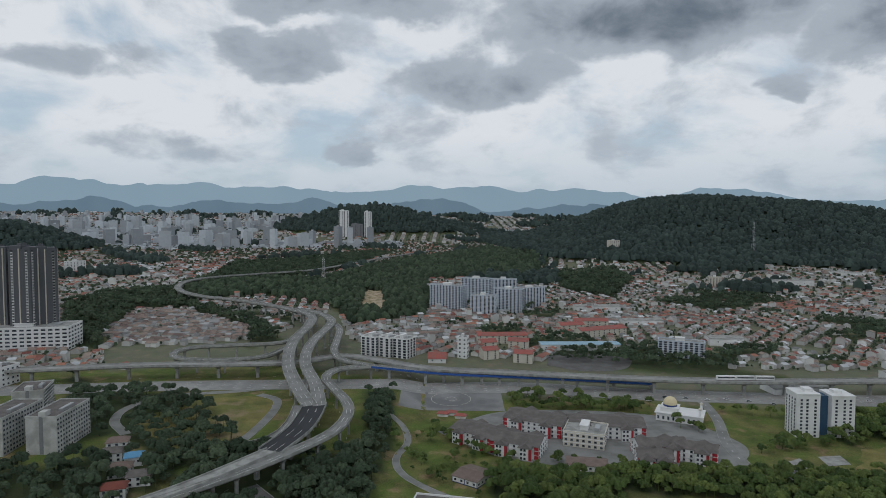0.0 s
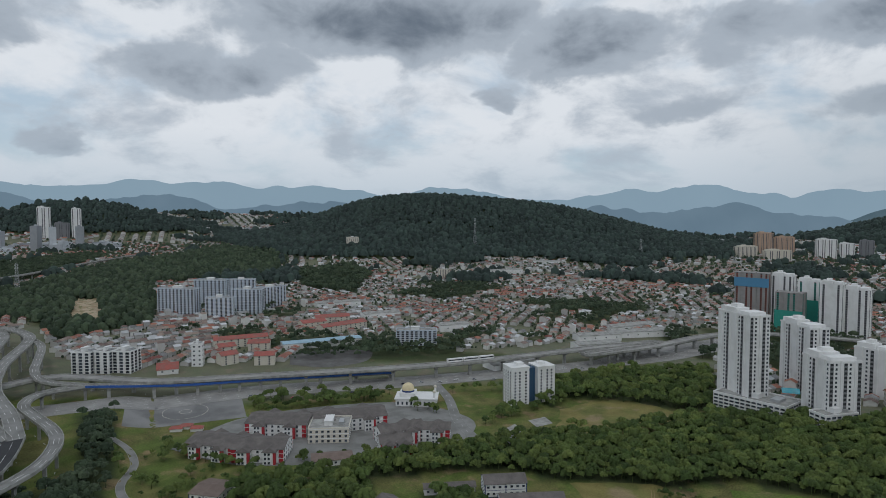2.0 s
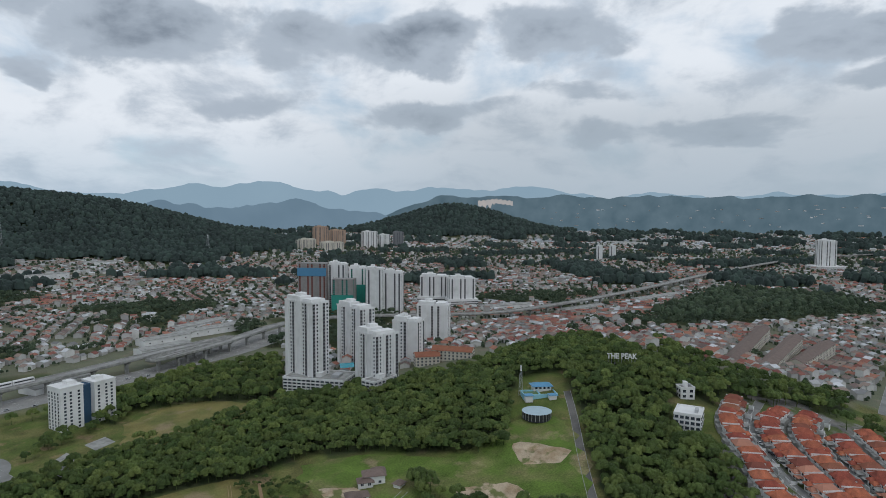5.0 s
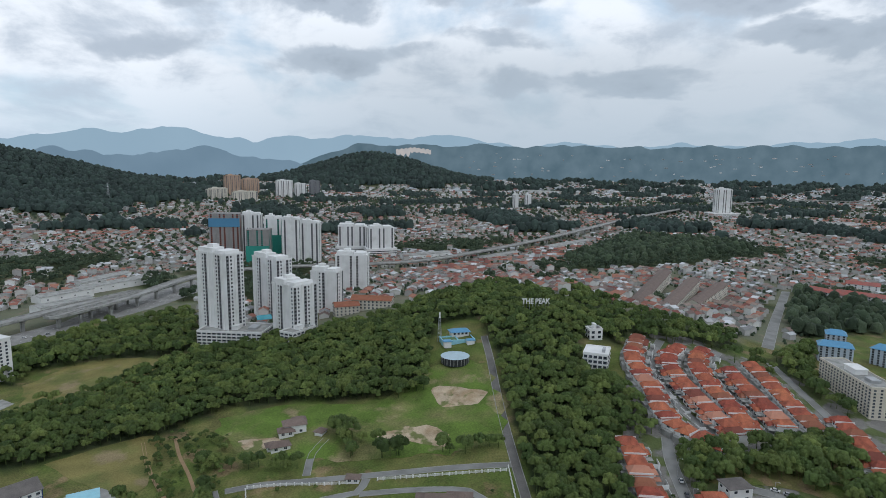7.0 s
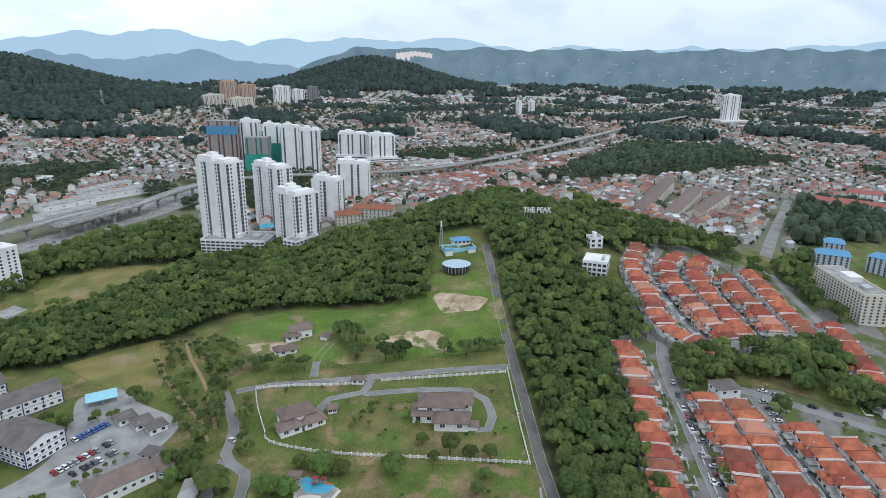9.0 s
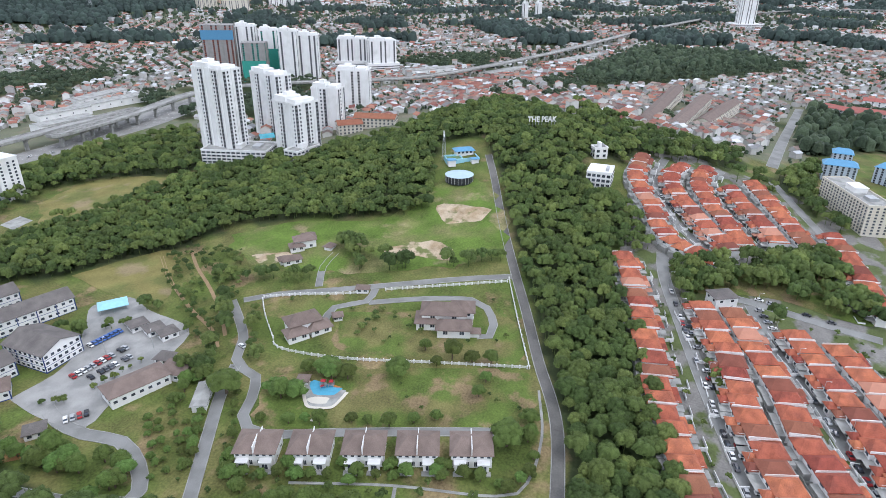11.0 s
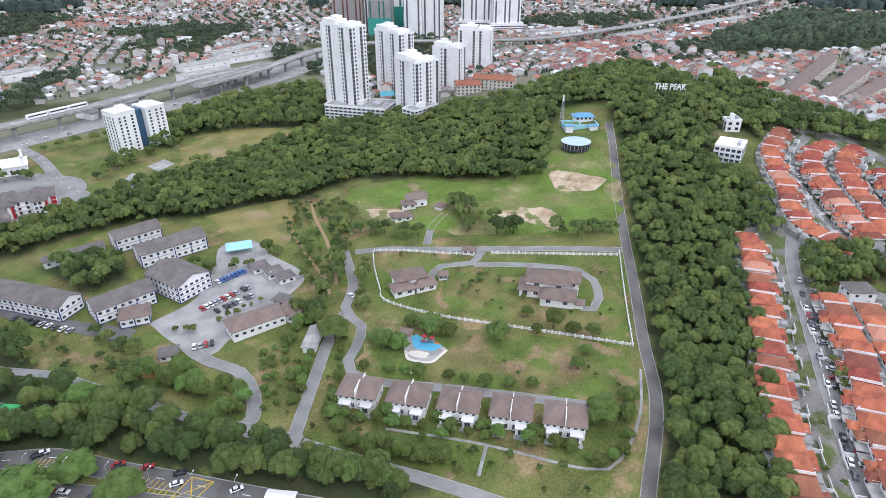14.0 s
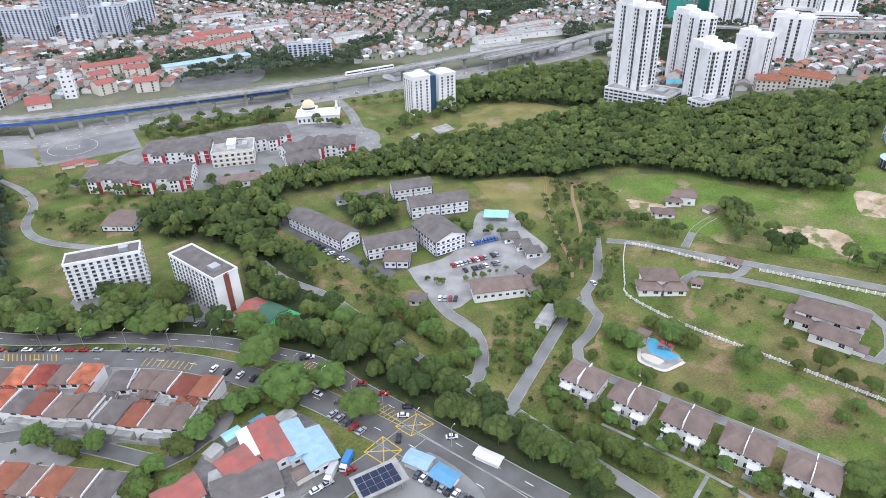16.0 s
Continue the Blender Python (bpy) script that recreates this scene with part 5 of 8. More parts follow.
# ---- red-roofed terraces ----
def terrace_house(roof, label, group, wide=8.4, name="terrace_house", porch=None):
    """One house of a row, its front facing -y: its own hipped roof, a lower front bay, a car porch and a rear annex."""
    t = new(name)
    porch = porch or roof
    h = wide / 2 - .02
    part("wall", boxes((-h, -5, -1.5, h, 5, 5.45), (h - .16, -5.3, 5.45, h + .01, 5.3, 6.7), (-h - .01, -7.0, -1.5, -h + .16, -5, 3.4)), MAT["white"], t)
    part("annex", boxes((-h, 5, -1.5, h * .5, 7.6, 3.2), (-h, 7.7, -1.5, h, 7.85, 1.7), (h - .15, 5, -1.5, h, 7.7, 1.9)), MAT["concrete"], t)
    part("front_wall", boxes((-h * .5, -12.4, -1.5, h, -12.2, 1.2), (h - .2, -12.2, -1.5, h, -9.0, 1.3)), MAT["white"], t)
    bm = roof_mesh(5.2, wide / 2 - .1, 5.9, 2.7, 0.35, 0.7)
    bmesh.ops.rotate(bm, verts=bm.verts, cent=(0, 0, 0), matrix=Matrix.Rotation(math.pi / 2, 3, "Z"))
    part("roof", bm, roof, t)
    bm = roof_mesh(2.6, wide / 4 - .1, 4.4, 1.4, 0.4, 0.5)
    bmesh.ops.rotate(bm, verts=bm.verts, cent=(0, 0, 0), matrix=Matrix.Rotation(math.pi / 2, 3, "Z"))
    bmesh.ops.translate(bm, verts=bm.verts, vec=(-wide / 4, -5.6, 0))
    part("bay_roof", bm, roof, t)
    part("bay", boxes((-h + .3, -7.4, -1.5, 0, -5, 4.4)), MAT["white"], t)
    part("porch", boxes((.1, -9.0, 2.8, h, -4.9, 3.0)), porch, t)
    window(t, -wide / 4, -7.4, 1.6, 0, 1.9, 1.6)
    window(t, wide / 4, -5.0, 4.4, 0, 1.9, 1.3)
    window(t, 0, 5.0, 4.7, math.pi, 2.2, 1.1)
    return tagged(t, label, "house", group)


ORANGE = material("orange_tile", (0.39, 0.118, 0.068), 0.8, vary=0.42, scale=0.35, fine=3.5, other=(0.27, 0.085, 0.055), mix=(0.42, 0.66), per_object=0.26, hue=0.01, bump=0.6)
RUST = material("faded_tile", (0.24, 0.09, 0.06), 0.85, vary=0.25, scale=0.3, fine=3, per_object=0.2, hue=0.01)
PALE_TILE = material("pale_tile", (0.46, 0.22, 0.15), 0.8, vary=0.15, scale=0.3, per_object=0.1)
HOUSES = dict(
    orange=terrace_house(ORANGE, "white terrace house with an orange tiled roof", "red-roofed terraces", porch=MAT["concrete"]),
    rust=terrace_house(RUST, "white terrace house with a dark red roof", "red-roofed terraces", porch=MAT["concrete"]),
    pale=terrace_house(PALE_TILE, "white terrace house with a faded pink roof", "red-roofed terraces"),
    brown=terrace_house(MAT["brown_roof"], "terrace house with a weathered brown roof", "brown terraces", porch=MAT["concrete"]),
    grey=terrace_house(MAT["grey_roof"], "terrace house with a grey roof", "brown terraces"))
for i, k in enumerate(HOUSES.values()):
    k.matrix_basis = Matrix.Translation((-60.0 - 20 * i, -150.0, 0))
picks = random.Random(11)


def terrace(pts, kinds, front=1, wide=8.4, mirror=True):
    """A row of houses along a line; front says which side of the line they face."""
    line = smooth_line(pts, 1.0)
    run, want, k = 0.0, wide / 2, 0
    total = sum((b - a).length for a, b in zip(line, line[1:]))
    for a, b in zip(line, line[1:]):
        seg = (b - a).length
        while run + seg >= want and want < total:
            p = a.lerp(b, (want - run) / seg)
            kind = picks.choice(kinds)
            turn = bearing(a, b) + (math.pi if front > 0 else 0)
            p = p + Vector((-math.sin(turn), math.cos(turn))) * picks.uniform(-.9, .9)
            m = Matrix.Translation((p.x, p.y, float(ground_z(p.x, p.y)) + 0.12 * picks.randint(0, 3))) @ Matrix.Rotation(turn, 4, "Z")
            ob = copy_thing(HOUSES[kind], m)
            ob.scale = (-1 if mirror and k % 2 else 1, picks.uniform(0.94, 1.05), picks.uniform(0.95, 1.06))
            want += wide
            k += 1
        run += seg


RED = ("orange",) * 9 + ("rust", "rust", "pale")
terrace([(320.0, 17.5), (281.6, 6.2), (242.2, -3.0), (213.0, -9.4), (189.0, -15.7), (169.1, -22.2), (152.0, -28.5), (137.5, -32.4)], RED, 1)
terrace([(288.9, -23.3), (254.5, -33.8), (222.1, -39.8), (199.7, -44.8), (181.3, -50.7), (165.5, -56.1), (152.8, -60.2)], RED, -1)
terrace([(287.7, -36.8), (264.5, -43.6), (244.4, -50.2), (226.7, -55.6), (206.0, -59.8), (190.9, -65.1), (177.5, -70.0), (162.7, -74.6)], RED, 1)
terrace([(279.7, -62.9), (258.5, -69.5), (237.7, -76.4), (221.0, -81.3), (205.9, -85.0), (188.9, -88.8)], RED, -1)
terrace([(275.3, -79.1), (256.2, -85.8), (240.1, -90.6), (219.8, -97.2)], RED, 1)
terrace([(462.5, 21.2), (424.6, 22.8), (384.9, 9.4), (350.8, -2.5), (339.0, -15.5), (331.7, -29.4)], RED, 1)
terrace([(465.1, -6.9), (433.6, -0.7), (402.4, -10.2), (376.9, -22.3), (350.7, -38.0)], RED, -1)
terrace([(469.9, -22.4), (440.3, -18.2), (406.5, -26.2), (384.6, -35.3), (358.8, -44.0)], RED, 1)
terrace([(443.3, -38.6), (410.7, -50.1), (383.1, -60.7), (368.6, -64.3)], RED, -1)
terrace([(465.1, -52.0), (432.1, -63.6), (401.5, -72.2), (374.4, -81.2)], RED, 1)
terrace([(402.2, -95.5), (366.6, -101.0), (337.0, -104.1), (307.6, -107.7)], RED, -1)
gabled("show_house", (295.1, -27.9), (300.8, -37.7), 9, 7, 1.2, "white detached house with a grey roof", roof=MAT["grey_roof"], hip=0.7, category="house")
OLD = ("brown", "brown", "grey", "grey", "rust", "orange", "brown", "brown", "grey")
terrace([(-57.9, 252.6), (-47.0, 245.1), (-30.9, 235.5), (-17.0, 225.9)], OLD, -1)
terrace([(-12.1, 217.9), (-0.3, 211.3), (11.5, 200.5), (21.4, 191.1)], OLD, -1)
terrace([(-57.6, 236.6), (-47.2, 230.2), (-32.1, 218.0), (-16.6, 205.3)], OLD, 1)
terrace([(-15.9, 203.5), (-5.3, 193.9), (7.5, 182.8)], OLD, 1)
terrace([(-56.7, 195.3), (-45.8, 189.1), (-34.4, 178.8), (-20.6, 166.6)], OLD, -1)

# ---- shops and sheds by the junction ----
COLD = material("pale_blue_sheet", (0.3, 0.45, 0.55), 0.5, vary=0.2, scale=0.4)
SHEET = material("red_sheet", (0.36, 0.11, 0.09), 0.6, vary=0.2, scale=0.3, other=(0.28, 0.12, 0.1))
gabled("shop", (28.4, 167.5), (29.2, 147.5), 9, 4.5, 1.2, "shop with a weathered red sheet roof", roof=SHEET, storeys=1, pitch=3)
gabled("shop", (15.5, 159.7), (18.3, 148.1), 10, 4.5, 1.6, "shop with a red hipped roof", roof=SHEET, hip=0.7, storeys=1, pitch=3)
gabled("shop", (35.7, 162.4), (35.4, 146.1), 8, 4, 0.8, "shed with a pale blue sheet roof", roof=COLD, storeys=1, pitch=3)
gabled("shop", (39.9, 154.9), (40.0, 138.7), 9, 4, 0.9, "shed with a pale blue sheet roof", roof=COLD, storeys=1, pitch=3)
gabled("shop", (23.6, 167.6), (23.1, 154.5), 6, 4, 0.6, "low shed with a white sheet roof", roof=MAT["white"], storeys=1, pitch=3)
gabled("warehouse", (7.1, 144.6), (25.9, 143.2), 12, 5, 1.8, "long shed with a grey roof", storeys=1, pitch=3.5)
gabled("warehouse", (-8.5, 151.6), (4.1, 152.9), 10, 5, 1.6, "shed with a maroon sheet roof", roof=SHEET, storeys=1, pitch=3.5)
gabled("kiosk", (64.0, 127.5), (67.9, 120.6), 5, 3, 0.6, "roadside stall with a blue sheet roof", roof=COLD, storeys=0)
gabled("kiosk", (68.2, 117.7), (70.9, 110.6), 5, 3, 0.6, "roadside stall with a blue sheet roof", roof=MAT["blue_roof"], storeys=0)
gabled("bus_shelter", (83.7, 116.4), (87.3, 109.1), 3, 2.6, 0.3, "white roadside bus shelter", roof=MAT["white"], storeys=0)
PANEL = material("solar_cells", (0.018, 0.026, 0.06), 0.25, vary=0.1)
patch("shop_yard", [(-6.0, 140.0), (4.0, 164.0), (18.0, 173.0), (40.0, 171.0), (47.0, 152.0), (42.0, 135.0), (24.0, 131.0), (8.0, 133.0)], material("shop_paving", (0.2, 0.195, 0.185), 0.9, vary=0.35, scale=0.3, fine=2.0, other=(0.13, 0.125, 0.12)), "stained paving between the shops", 0.2)
for (x, y), turn, long, deep, tall, mat, kind in (((11.5, 165.5), 0.5, 5, 4, 3, "concrete", "grey"), ((19.0, 169.5), 0.2, 6, 4, 3, "aqua_roof", "pale blue"), ((44.0, 149.5), 1.5, 6, 4, 3, "brown_roof", "rusty brown"), ((9.5, 152.5), 1.3, 7, 5, 3.4, "concrete", "grey"),
                                                   ((33.0, 140.5), 0.1, 6, 4, 3, "brown_roof", "rusty brown"), ((37.0, 167.0), 0.3, 6, 5, 3.2, "concrete", "grey"), ((28.5, 171.0), 0.2, 5, 3, 2.8, "blue_roof", "blue"), ((1.0, 144.5), 0.4, 6, 5, 3, "brown_roof", "rusty brown")):
    u = Vector((math.cos(turn), math.sin(turn))) * long / 2
    gabled("lean_to_shed", (x - u.x, y - u.y), (x + u.x, y + u.y), deep, tall, 0.5, "small shed with a %s sheet roof" % kind, wall=MAT["cream"], roof=MAT[mat], storeys=0, category="shed", group="sheds between the shops", over=0.3)
canopy = thing("fuel_canopy", (51.2, 122.8), bearing((44.9, 122.5), (57.2, 121.8)), label="white canopy with dark solar panels", category="canopy")
part("roof_slab", boxes((-8, -5, 4.3, 8, 5, 4.95)), MAT["concrete"], canopy)
for x in (-6, 6):
    for y in (-3.5, 3.5):
        part("post", boxes((x - .2, y - .2, -1, x + .2, y + .2, 4.3)), MAT["metal"], canopy)
for i in range(5):
    for k in range(3):
        part("solar_panel", boxes((-7 + i * 2.6, -4 + k * 2.6, 5.0, -4.6 + i * 2.6, -1.7 + k * 2.6, 5.15)), PANEL, canopy, "dark blue solar panel")
GREEN = material("green_sheet", (0.06, 0.14, 0.09), 0.6, vary=0.2)
gabled("food_court", (47.1, 241.9), (50.9, 234.9), 12, 4, 1.6, "shed with a red sheet roof", roof=SHEET, storeys=0)
gabled("food_court", (51.1, 234.8), (55.7, 225.3), 12, 4, 1.6, "shed with a dark green sheet roof", roof=GREEN, storeys=0)
gabled("food_court", (55.8, 224.7), (58.6, 219.2), 12, 3.6, 1.2, "shed with a bright green sheet roof", roof=material("bright_green_sheet", (0.06, 0.4, 0.14), 0.6, vary=0.1), storeys=0)

# ---- apartment slabs above the boulevard ----
slab_block("apartment_block", (-17.4, 296.3), (14.1, 289.9), 11, 19.4, "white apartment slab with rows of windows", storeys=9, pitch=3.0, w=1.5, h=1.0, bands=MAT["white"], roof=MAT["grey_roof"], lift=False)
stair_slab = slab_block("apartment_block", (24.9, 279.3), (36.2, 244.5), 12, 19.1, "white apartment slab with a red stair strip", storeys=9, pitch=3.0, w=1.5, h=1.0, sides="fbl", roof=MAT["grey_roof"], lift=False)
slab_half, slab_high = (Vector((24.9, 279.3)) - Vector((36.2, 244.5))).length / 2, 19.1
for k in (-1, 1):
    part("stair_strip", boxes((min(k * slab_half, k * slab_half + k * .2), -1.3, 0, max(k * slab_half, k * slab_half + k * .2), 1.3, slab_high + 1)), RUST, stair_slab, "faded red stair strip")


# ---- highway, viaducts and the interchange ----
def viaduct(name, pts, width, high, label, mat=None, pier_gap=36.0, parapet=None, lines=True, pier=1.3):
    """A raised deck with parapets on hammerhead piers. pts: places below the deck; high: height of the road, or one for each."""
    hs = [high] * len(pts) if isinstance(high, (int, float)) else list(high)
    line = smooth_line([(p[0], p[1], h + float(rise_z(*p))) for p, h in zip(pts, hs)], 8.0)
    ROADS.append(([(v.x, v.y) for v in line], min(width, 8)))
    t = new(name)
    tagged(t, label, "viaduct")
    prof = [(-.5, 1.0), (-.5, -1.0), (-.25, -2.4), (.25, -2.4), (.5, -1.0), (.5, 1.0), (.5 - .4 / width, 1.0), (.5 - .4 / width, 0), (-.5 + .4 / width, 0), (-.5 + .4 / width, 1.0)]
    v, f, ix = [], [], []
    n = len(prof)
    run = pier_gap / 2
    for i, c in enumerate(line):
        d = line[min(i + 1, len(line) - 1)] - line[max(i - 1, 0)]
        d.z = 0
        d.normalize()
        for k, up in prof:
            v.append((c.x - d.y * k * width, c.y + d.x * k * width, c.z + up))
        if i:
            a, b = (i - 1) * n, i * n
            for k in range(n):
                q = (k + 1) % n
                f.append((a + k, a + q, b + q, b + k))
                ix.append(0 if k == 7 else (2 if k in (0, 4) else 1))
            step = (line[i] - line[i - 1]).length
            run += step
            if run >= pier_gap:
                run = 0
                g = float(ground_z(c.x, c.y)) - 1.0
                bm = boxes((-pier, -pier, g, pier, pier, c.z - 3.4))
                m = Matrix.Rotation(math.atan2(d.y, d.x), 4, "Z")
                w = width * 0.36
                vv = [bm.verts.new(q) for q in ((-pier, -pier, c.z - 4.4), (pier, -pier, c.z - 4.4), (pier, pier, c.z - 4.4), (-pier, pier, c.z - 4.4), (-pier, -w, c.z - 2.3), (pier, -w, c.z - 2.3), (pier, w, c.z - 2.3), (-pier, w, c.z - 2.3))]
                for q in ((4, 5, 6, 7), (0, 1, 5, 4), (1, 2, 6, 5), (2, 3, 7, 6), (3, 0, 4, 7)):
                    bm.faces.new([vv[z] for z in q])
                bm.transform(Matrix.Translation((c.x, c.y, 0)) @ m)
                part("pier", bm, MAT["concrete"], t)
    ob = new("deck", mesh_from("deck", v, f + [tuple(range(n))[::-1], tuple(range(len(line) * n - n, len(line) * n))], [mat or PALE, MAT["concrete"], parapet or MAT["concrete"]], ix + [1, 1]))
    ob.parent = t
    if lines:
        for k in (-.17, .17):
            vv, ff = [], []
            for i, c in enumerate(line):
                d = line[min(i + 1, len(line) - 1)] - line[max(i - 1, 0)]
                d.z = 0
                d.normalize()
                for s in (-.1, .1):
                    vv.append((c.x - d.y * (k * width + s), c.y + d.x * (k * width + s), c.z + .03))
                if i % 2:
                    ff.append((2 * i - 2, 2 * i - 1, 2 * i + 1, 2 * i))
            ob = new("lane_line", mesh_from("lane_line", vv, ff, MAT["white"]))
            ob.parent = t
            ob["kind"] = "stuff"
    return t


ROADW = material("worn_highway", (0.27, 0.265, 0.255), 0.9, vary=0.22, scale=0.08, fine=1.0, other=(0.34, 0.335, 0.32))
road("road_highway", [(-408.2, 513.1), (-329.3, 526.0), (-231.8, 540.4), (-87.6, 552.5), (57.6, 563.5), (180.8, 543.1), (292.3, 530.6), (384.0, 524.1), (497.2, 533.2), (626.0, 565.9), (425.4, 530.1), (490.3, 524.3), (586.8, 542.1), (673.5, 543.1)], 30, ROADW, "wide pale grey highway with many lanes", 0.2)
viaduct("rail_viaduct", [(-423.4, 533.2), (-368.3, 540.6), (-282.0, 560.3), (-155.4, 575.0), (-98.1, 605.3), (-20.6, 579.5), (58.0, 567.7), (129.4, 555.9), (209.3, 544.3), (296.1, 538.2), (389.3, 541.7), (498.7, 543.9), (385.1, 521.9), (472.0, 526.4), (604.4, 551.6), (691.6, 509.7), (807.4, 361.8), (946.3, 295.6), (1135.6, 235.8)], 13, 13, "long grey rail viaduct on hammerhead piers", ROADW, 34, lines=False)
viaduct("road_viaduct", [(1135.6, 235.8), (1349.4, 184.8), (1678.2, 104.4), (2235.4, -85.7), (2707.3, -413.8), (2774.7, -682.7)], 14, 13, "far grey road viaduct across the town", ROADW, 60)
viaduct("ramp_viaduct", [(-175.0, 290.2), (-153.9, 309.7), (-118.6, 340.9), (-92.0, 368.0), (-73.6, 395.2), (-69.6, 429.1), (-75.9, 457.2), (-92.1, 493.7), (-104.7, 527.0), (-99.2, 559.7), (-71.1, 571.7)],
        8, (9, 10, 12, 14, 15, 15, 15, 14, 13, 12, 12), "curving ramp viaduct on slim piers", PALE, 24, pier=.9)
viaduct("blue_viaduct", [(-71.1, 571.7), (-3.9, 571.6), (57.0, 567.1), (118.6, 560.9), (185.2, 558.7)], 8, (12, 11, 10, 9, 6), "grey viaduct with bright blue parapets", PALE, 28, MAT["blue"])
viaduct("main_viaduct", [(-99.0, 439.0), (-120.5, 485.9), (-143.0, 550.0), (-158.6, 632.8), (-162.5, 723.4), (-170.8, 776.4), (-194.6, 819.0), (-254.8, 878.0), (-320.6, 927.5), (-388.9, 969.8), (-446.1, 1031.6), (-479.2, 1096.6), (-495.4, 1181.7), (-468.1, 1255.1), (-389.3, 1342.7), (-302.7, 1454.6), (-198.9, 1779.2), (-21.6, 2275.0)],
        11, (17, 19, 20, 21, 21, 21, 20, 19, 18, 17, 16, 16, 15, 15, 14, 13, 12, 9), "sweeping grey main viaduct on tall piers", PALE, 30, pier=1.0)
viaduct("main_viaduct", [(-91.7, 439.4), (-105.3, 486.8), (-127.9, 551.0), (-138.3, 623.5), (-138.1, 711.4), (-142.4, 755.0), (-168.1, 808.1), (-203.8, 841.6)],
        10, (17, 19, 20, 21, 21, 21, 20, 20), "sweeping grey main viaduct on tall piers", PALE, 30, pier=1.0)
viaduct("new_viaduct", [(-106.7, 366.4), (-96.8, 396.1), (-95.3, 425.9), (-96.2, 443.0)], 17, (14, 15, 16, 17), "wide viaduct with fresh dark asphalt", MAT["new_asphalt"], 22)
viaduct("unfinished_viaduct", [(-167.2, 301.2), (-143.1, 324.6), (-125.7, 344.5), (-106.1, 366.4)], 10, (10, 11, 12, 14), "unfinished pale concrete viaduct deck", MAT["concrete"], 26, lines=False)
viaduct("low_ramp", [(-143.9, 390.8), (-116.9, 401.3), (-108.2, 418.8), (-108.6, 444.7)], 7, (3, 7, 11, 15), "narrow ramp rising beside the viaduct", PALE, 22, pier=.8)
viaduct("loop_ramp", [(-162.8, 672.1), (-172.9, 640.1), (-218.6, 634.9), (-259.2, 625.8), (-270.0, 604.2), (-253.8, 586.1), (-212.3, 584.4), (-177.7, 596.4), (-162.7, 628.4)], 7, (20, 18, 16, 15, 14, 13, 13, 14, 16), "looping ramp viaduct on round piers", PALE, 24, pier=.8)
viaduct("side_ramp", [(-144.0, 752.6), (-124.2, 707.5), (-116.3, 645.3), (-113.1, 612.2), (-101.5, 587.8), (-71.1, 571.7)], 7, (20, 20, 19, 17, 14, 12), "side ramp joining the highway", PALE, 24, pier=.8)
road("road_ramp", [(-146.5, 541.9), (-181.5, 526.1), (-233.3, 510.2), (-250.9, 479.4), (-245.2, 448.1), (-223.4, 422.4)], 7, PALE, "grey slip road curving through grass")
road("road_ramp", [(-142.2, 400.4), (-137.2, 432.2), (-135.4, 475.8), (-141.1, 504.4), (-159.2, 517.5)], 7, PALE, "grey slip road under the ramps")
patch("verge_grass", [(-233.1, 445.0), (-205.7, 500.8), (-152.6, 511.5), (-139.5, 482.5), (-141.5, 420.9), (-171.8, 399.0)], DRY, "dry grass inside the slip roads", 0.05, category="lawn")
patch("soil_cut", [(-134.3, 954.9), (-157.2, 1168.8), (-142.4, 1191.6), (-112.8, 1135.2), (-96.2, 958.7)], MAT["soil"], "bare tan hillside cutting", 0.6, category="soil")

# ---- school, court, mosque and hotel ----
MAROON = MAT["red"]


def school(a, b, depth, eave, label, hip=0.0, ends=True):
    t = gabled("school_block", a, b, depth, eave, 3.2, label, roof=MAT["grey_roof"], storeys=3, pitch=4.2, hip=hip, category="school")
    hx, hy = (Vector(b) - Vector(a)).length / 2, depth / 2
    for x in ((-hx, hx - 3) if ends else ()):
        for y in (-hy - .25, hy - .2):
            part("red_panel", boxes((x, y, 0, x + 3, y + .45, eave - .3)), MAROON, t, "maroon wall panel")
    n = max(2, int(hx / 12))
    for i in range(n):
        x = -hx + (2 * i + 1) * hx / n
        part("cross_wing", boxes((x - 4, -hy - 4, -1, x + 4, hy + 3, eave - .5)), MAT["white"], t)
        bm = roof_mesh(hy + 3.6, 4.4, eave - .5, 2.4, .5, .3)
        bmesh.ops.rotate(bm, verts=bm.verts, cent=(0, 0, 0), matrix=Matrix.Rotation(math.pi / 2, 3, "Z"))
        bmesh.ops.translate(bm, verts=bm.verts, vec=(x, -.5, 0))
        part("cross_roof", bm, MAT["grey_roof"], t)
        part("red_panel", boxes((x + 2.6, -hy - 4.15, 0, x + 4.1, -hy - 2, eave - .7)), MAROON, t, "maroon wall panel")
        for u in (-2.4, 0):
            bay(t, x + u, -hy - 4, 0, 1.4, 1.3, (eave - .6) / 3, 3)
    part("ledge", boxes((-hx - .3, -hy - .5, eave * .33, hx + .3, hy + .5, eave * .33 + .2), (-hx - .3, -hy - .5, eave * .66, hx + .3, hy + .5, eave * .66 + .2)), MAT["white"], t)
    return t


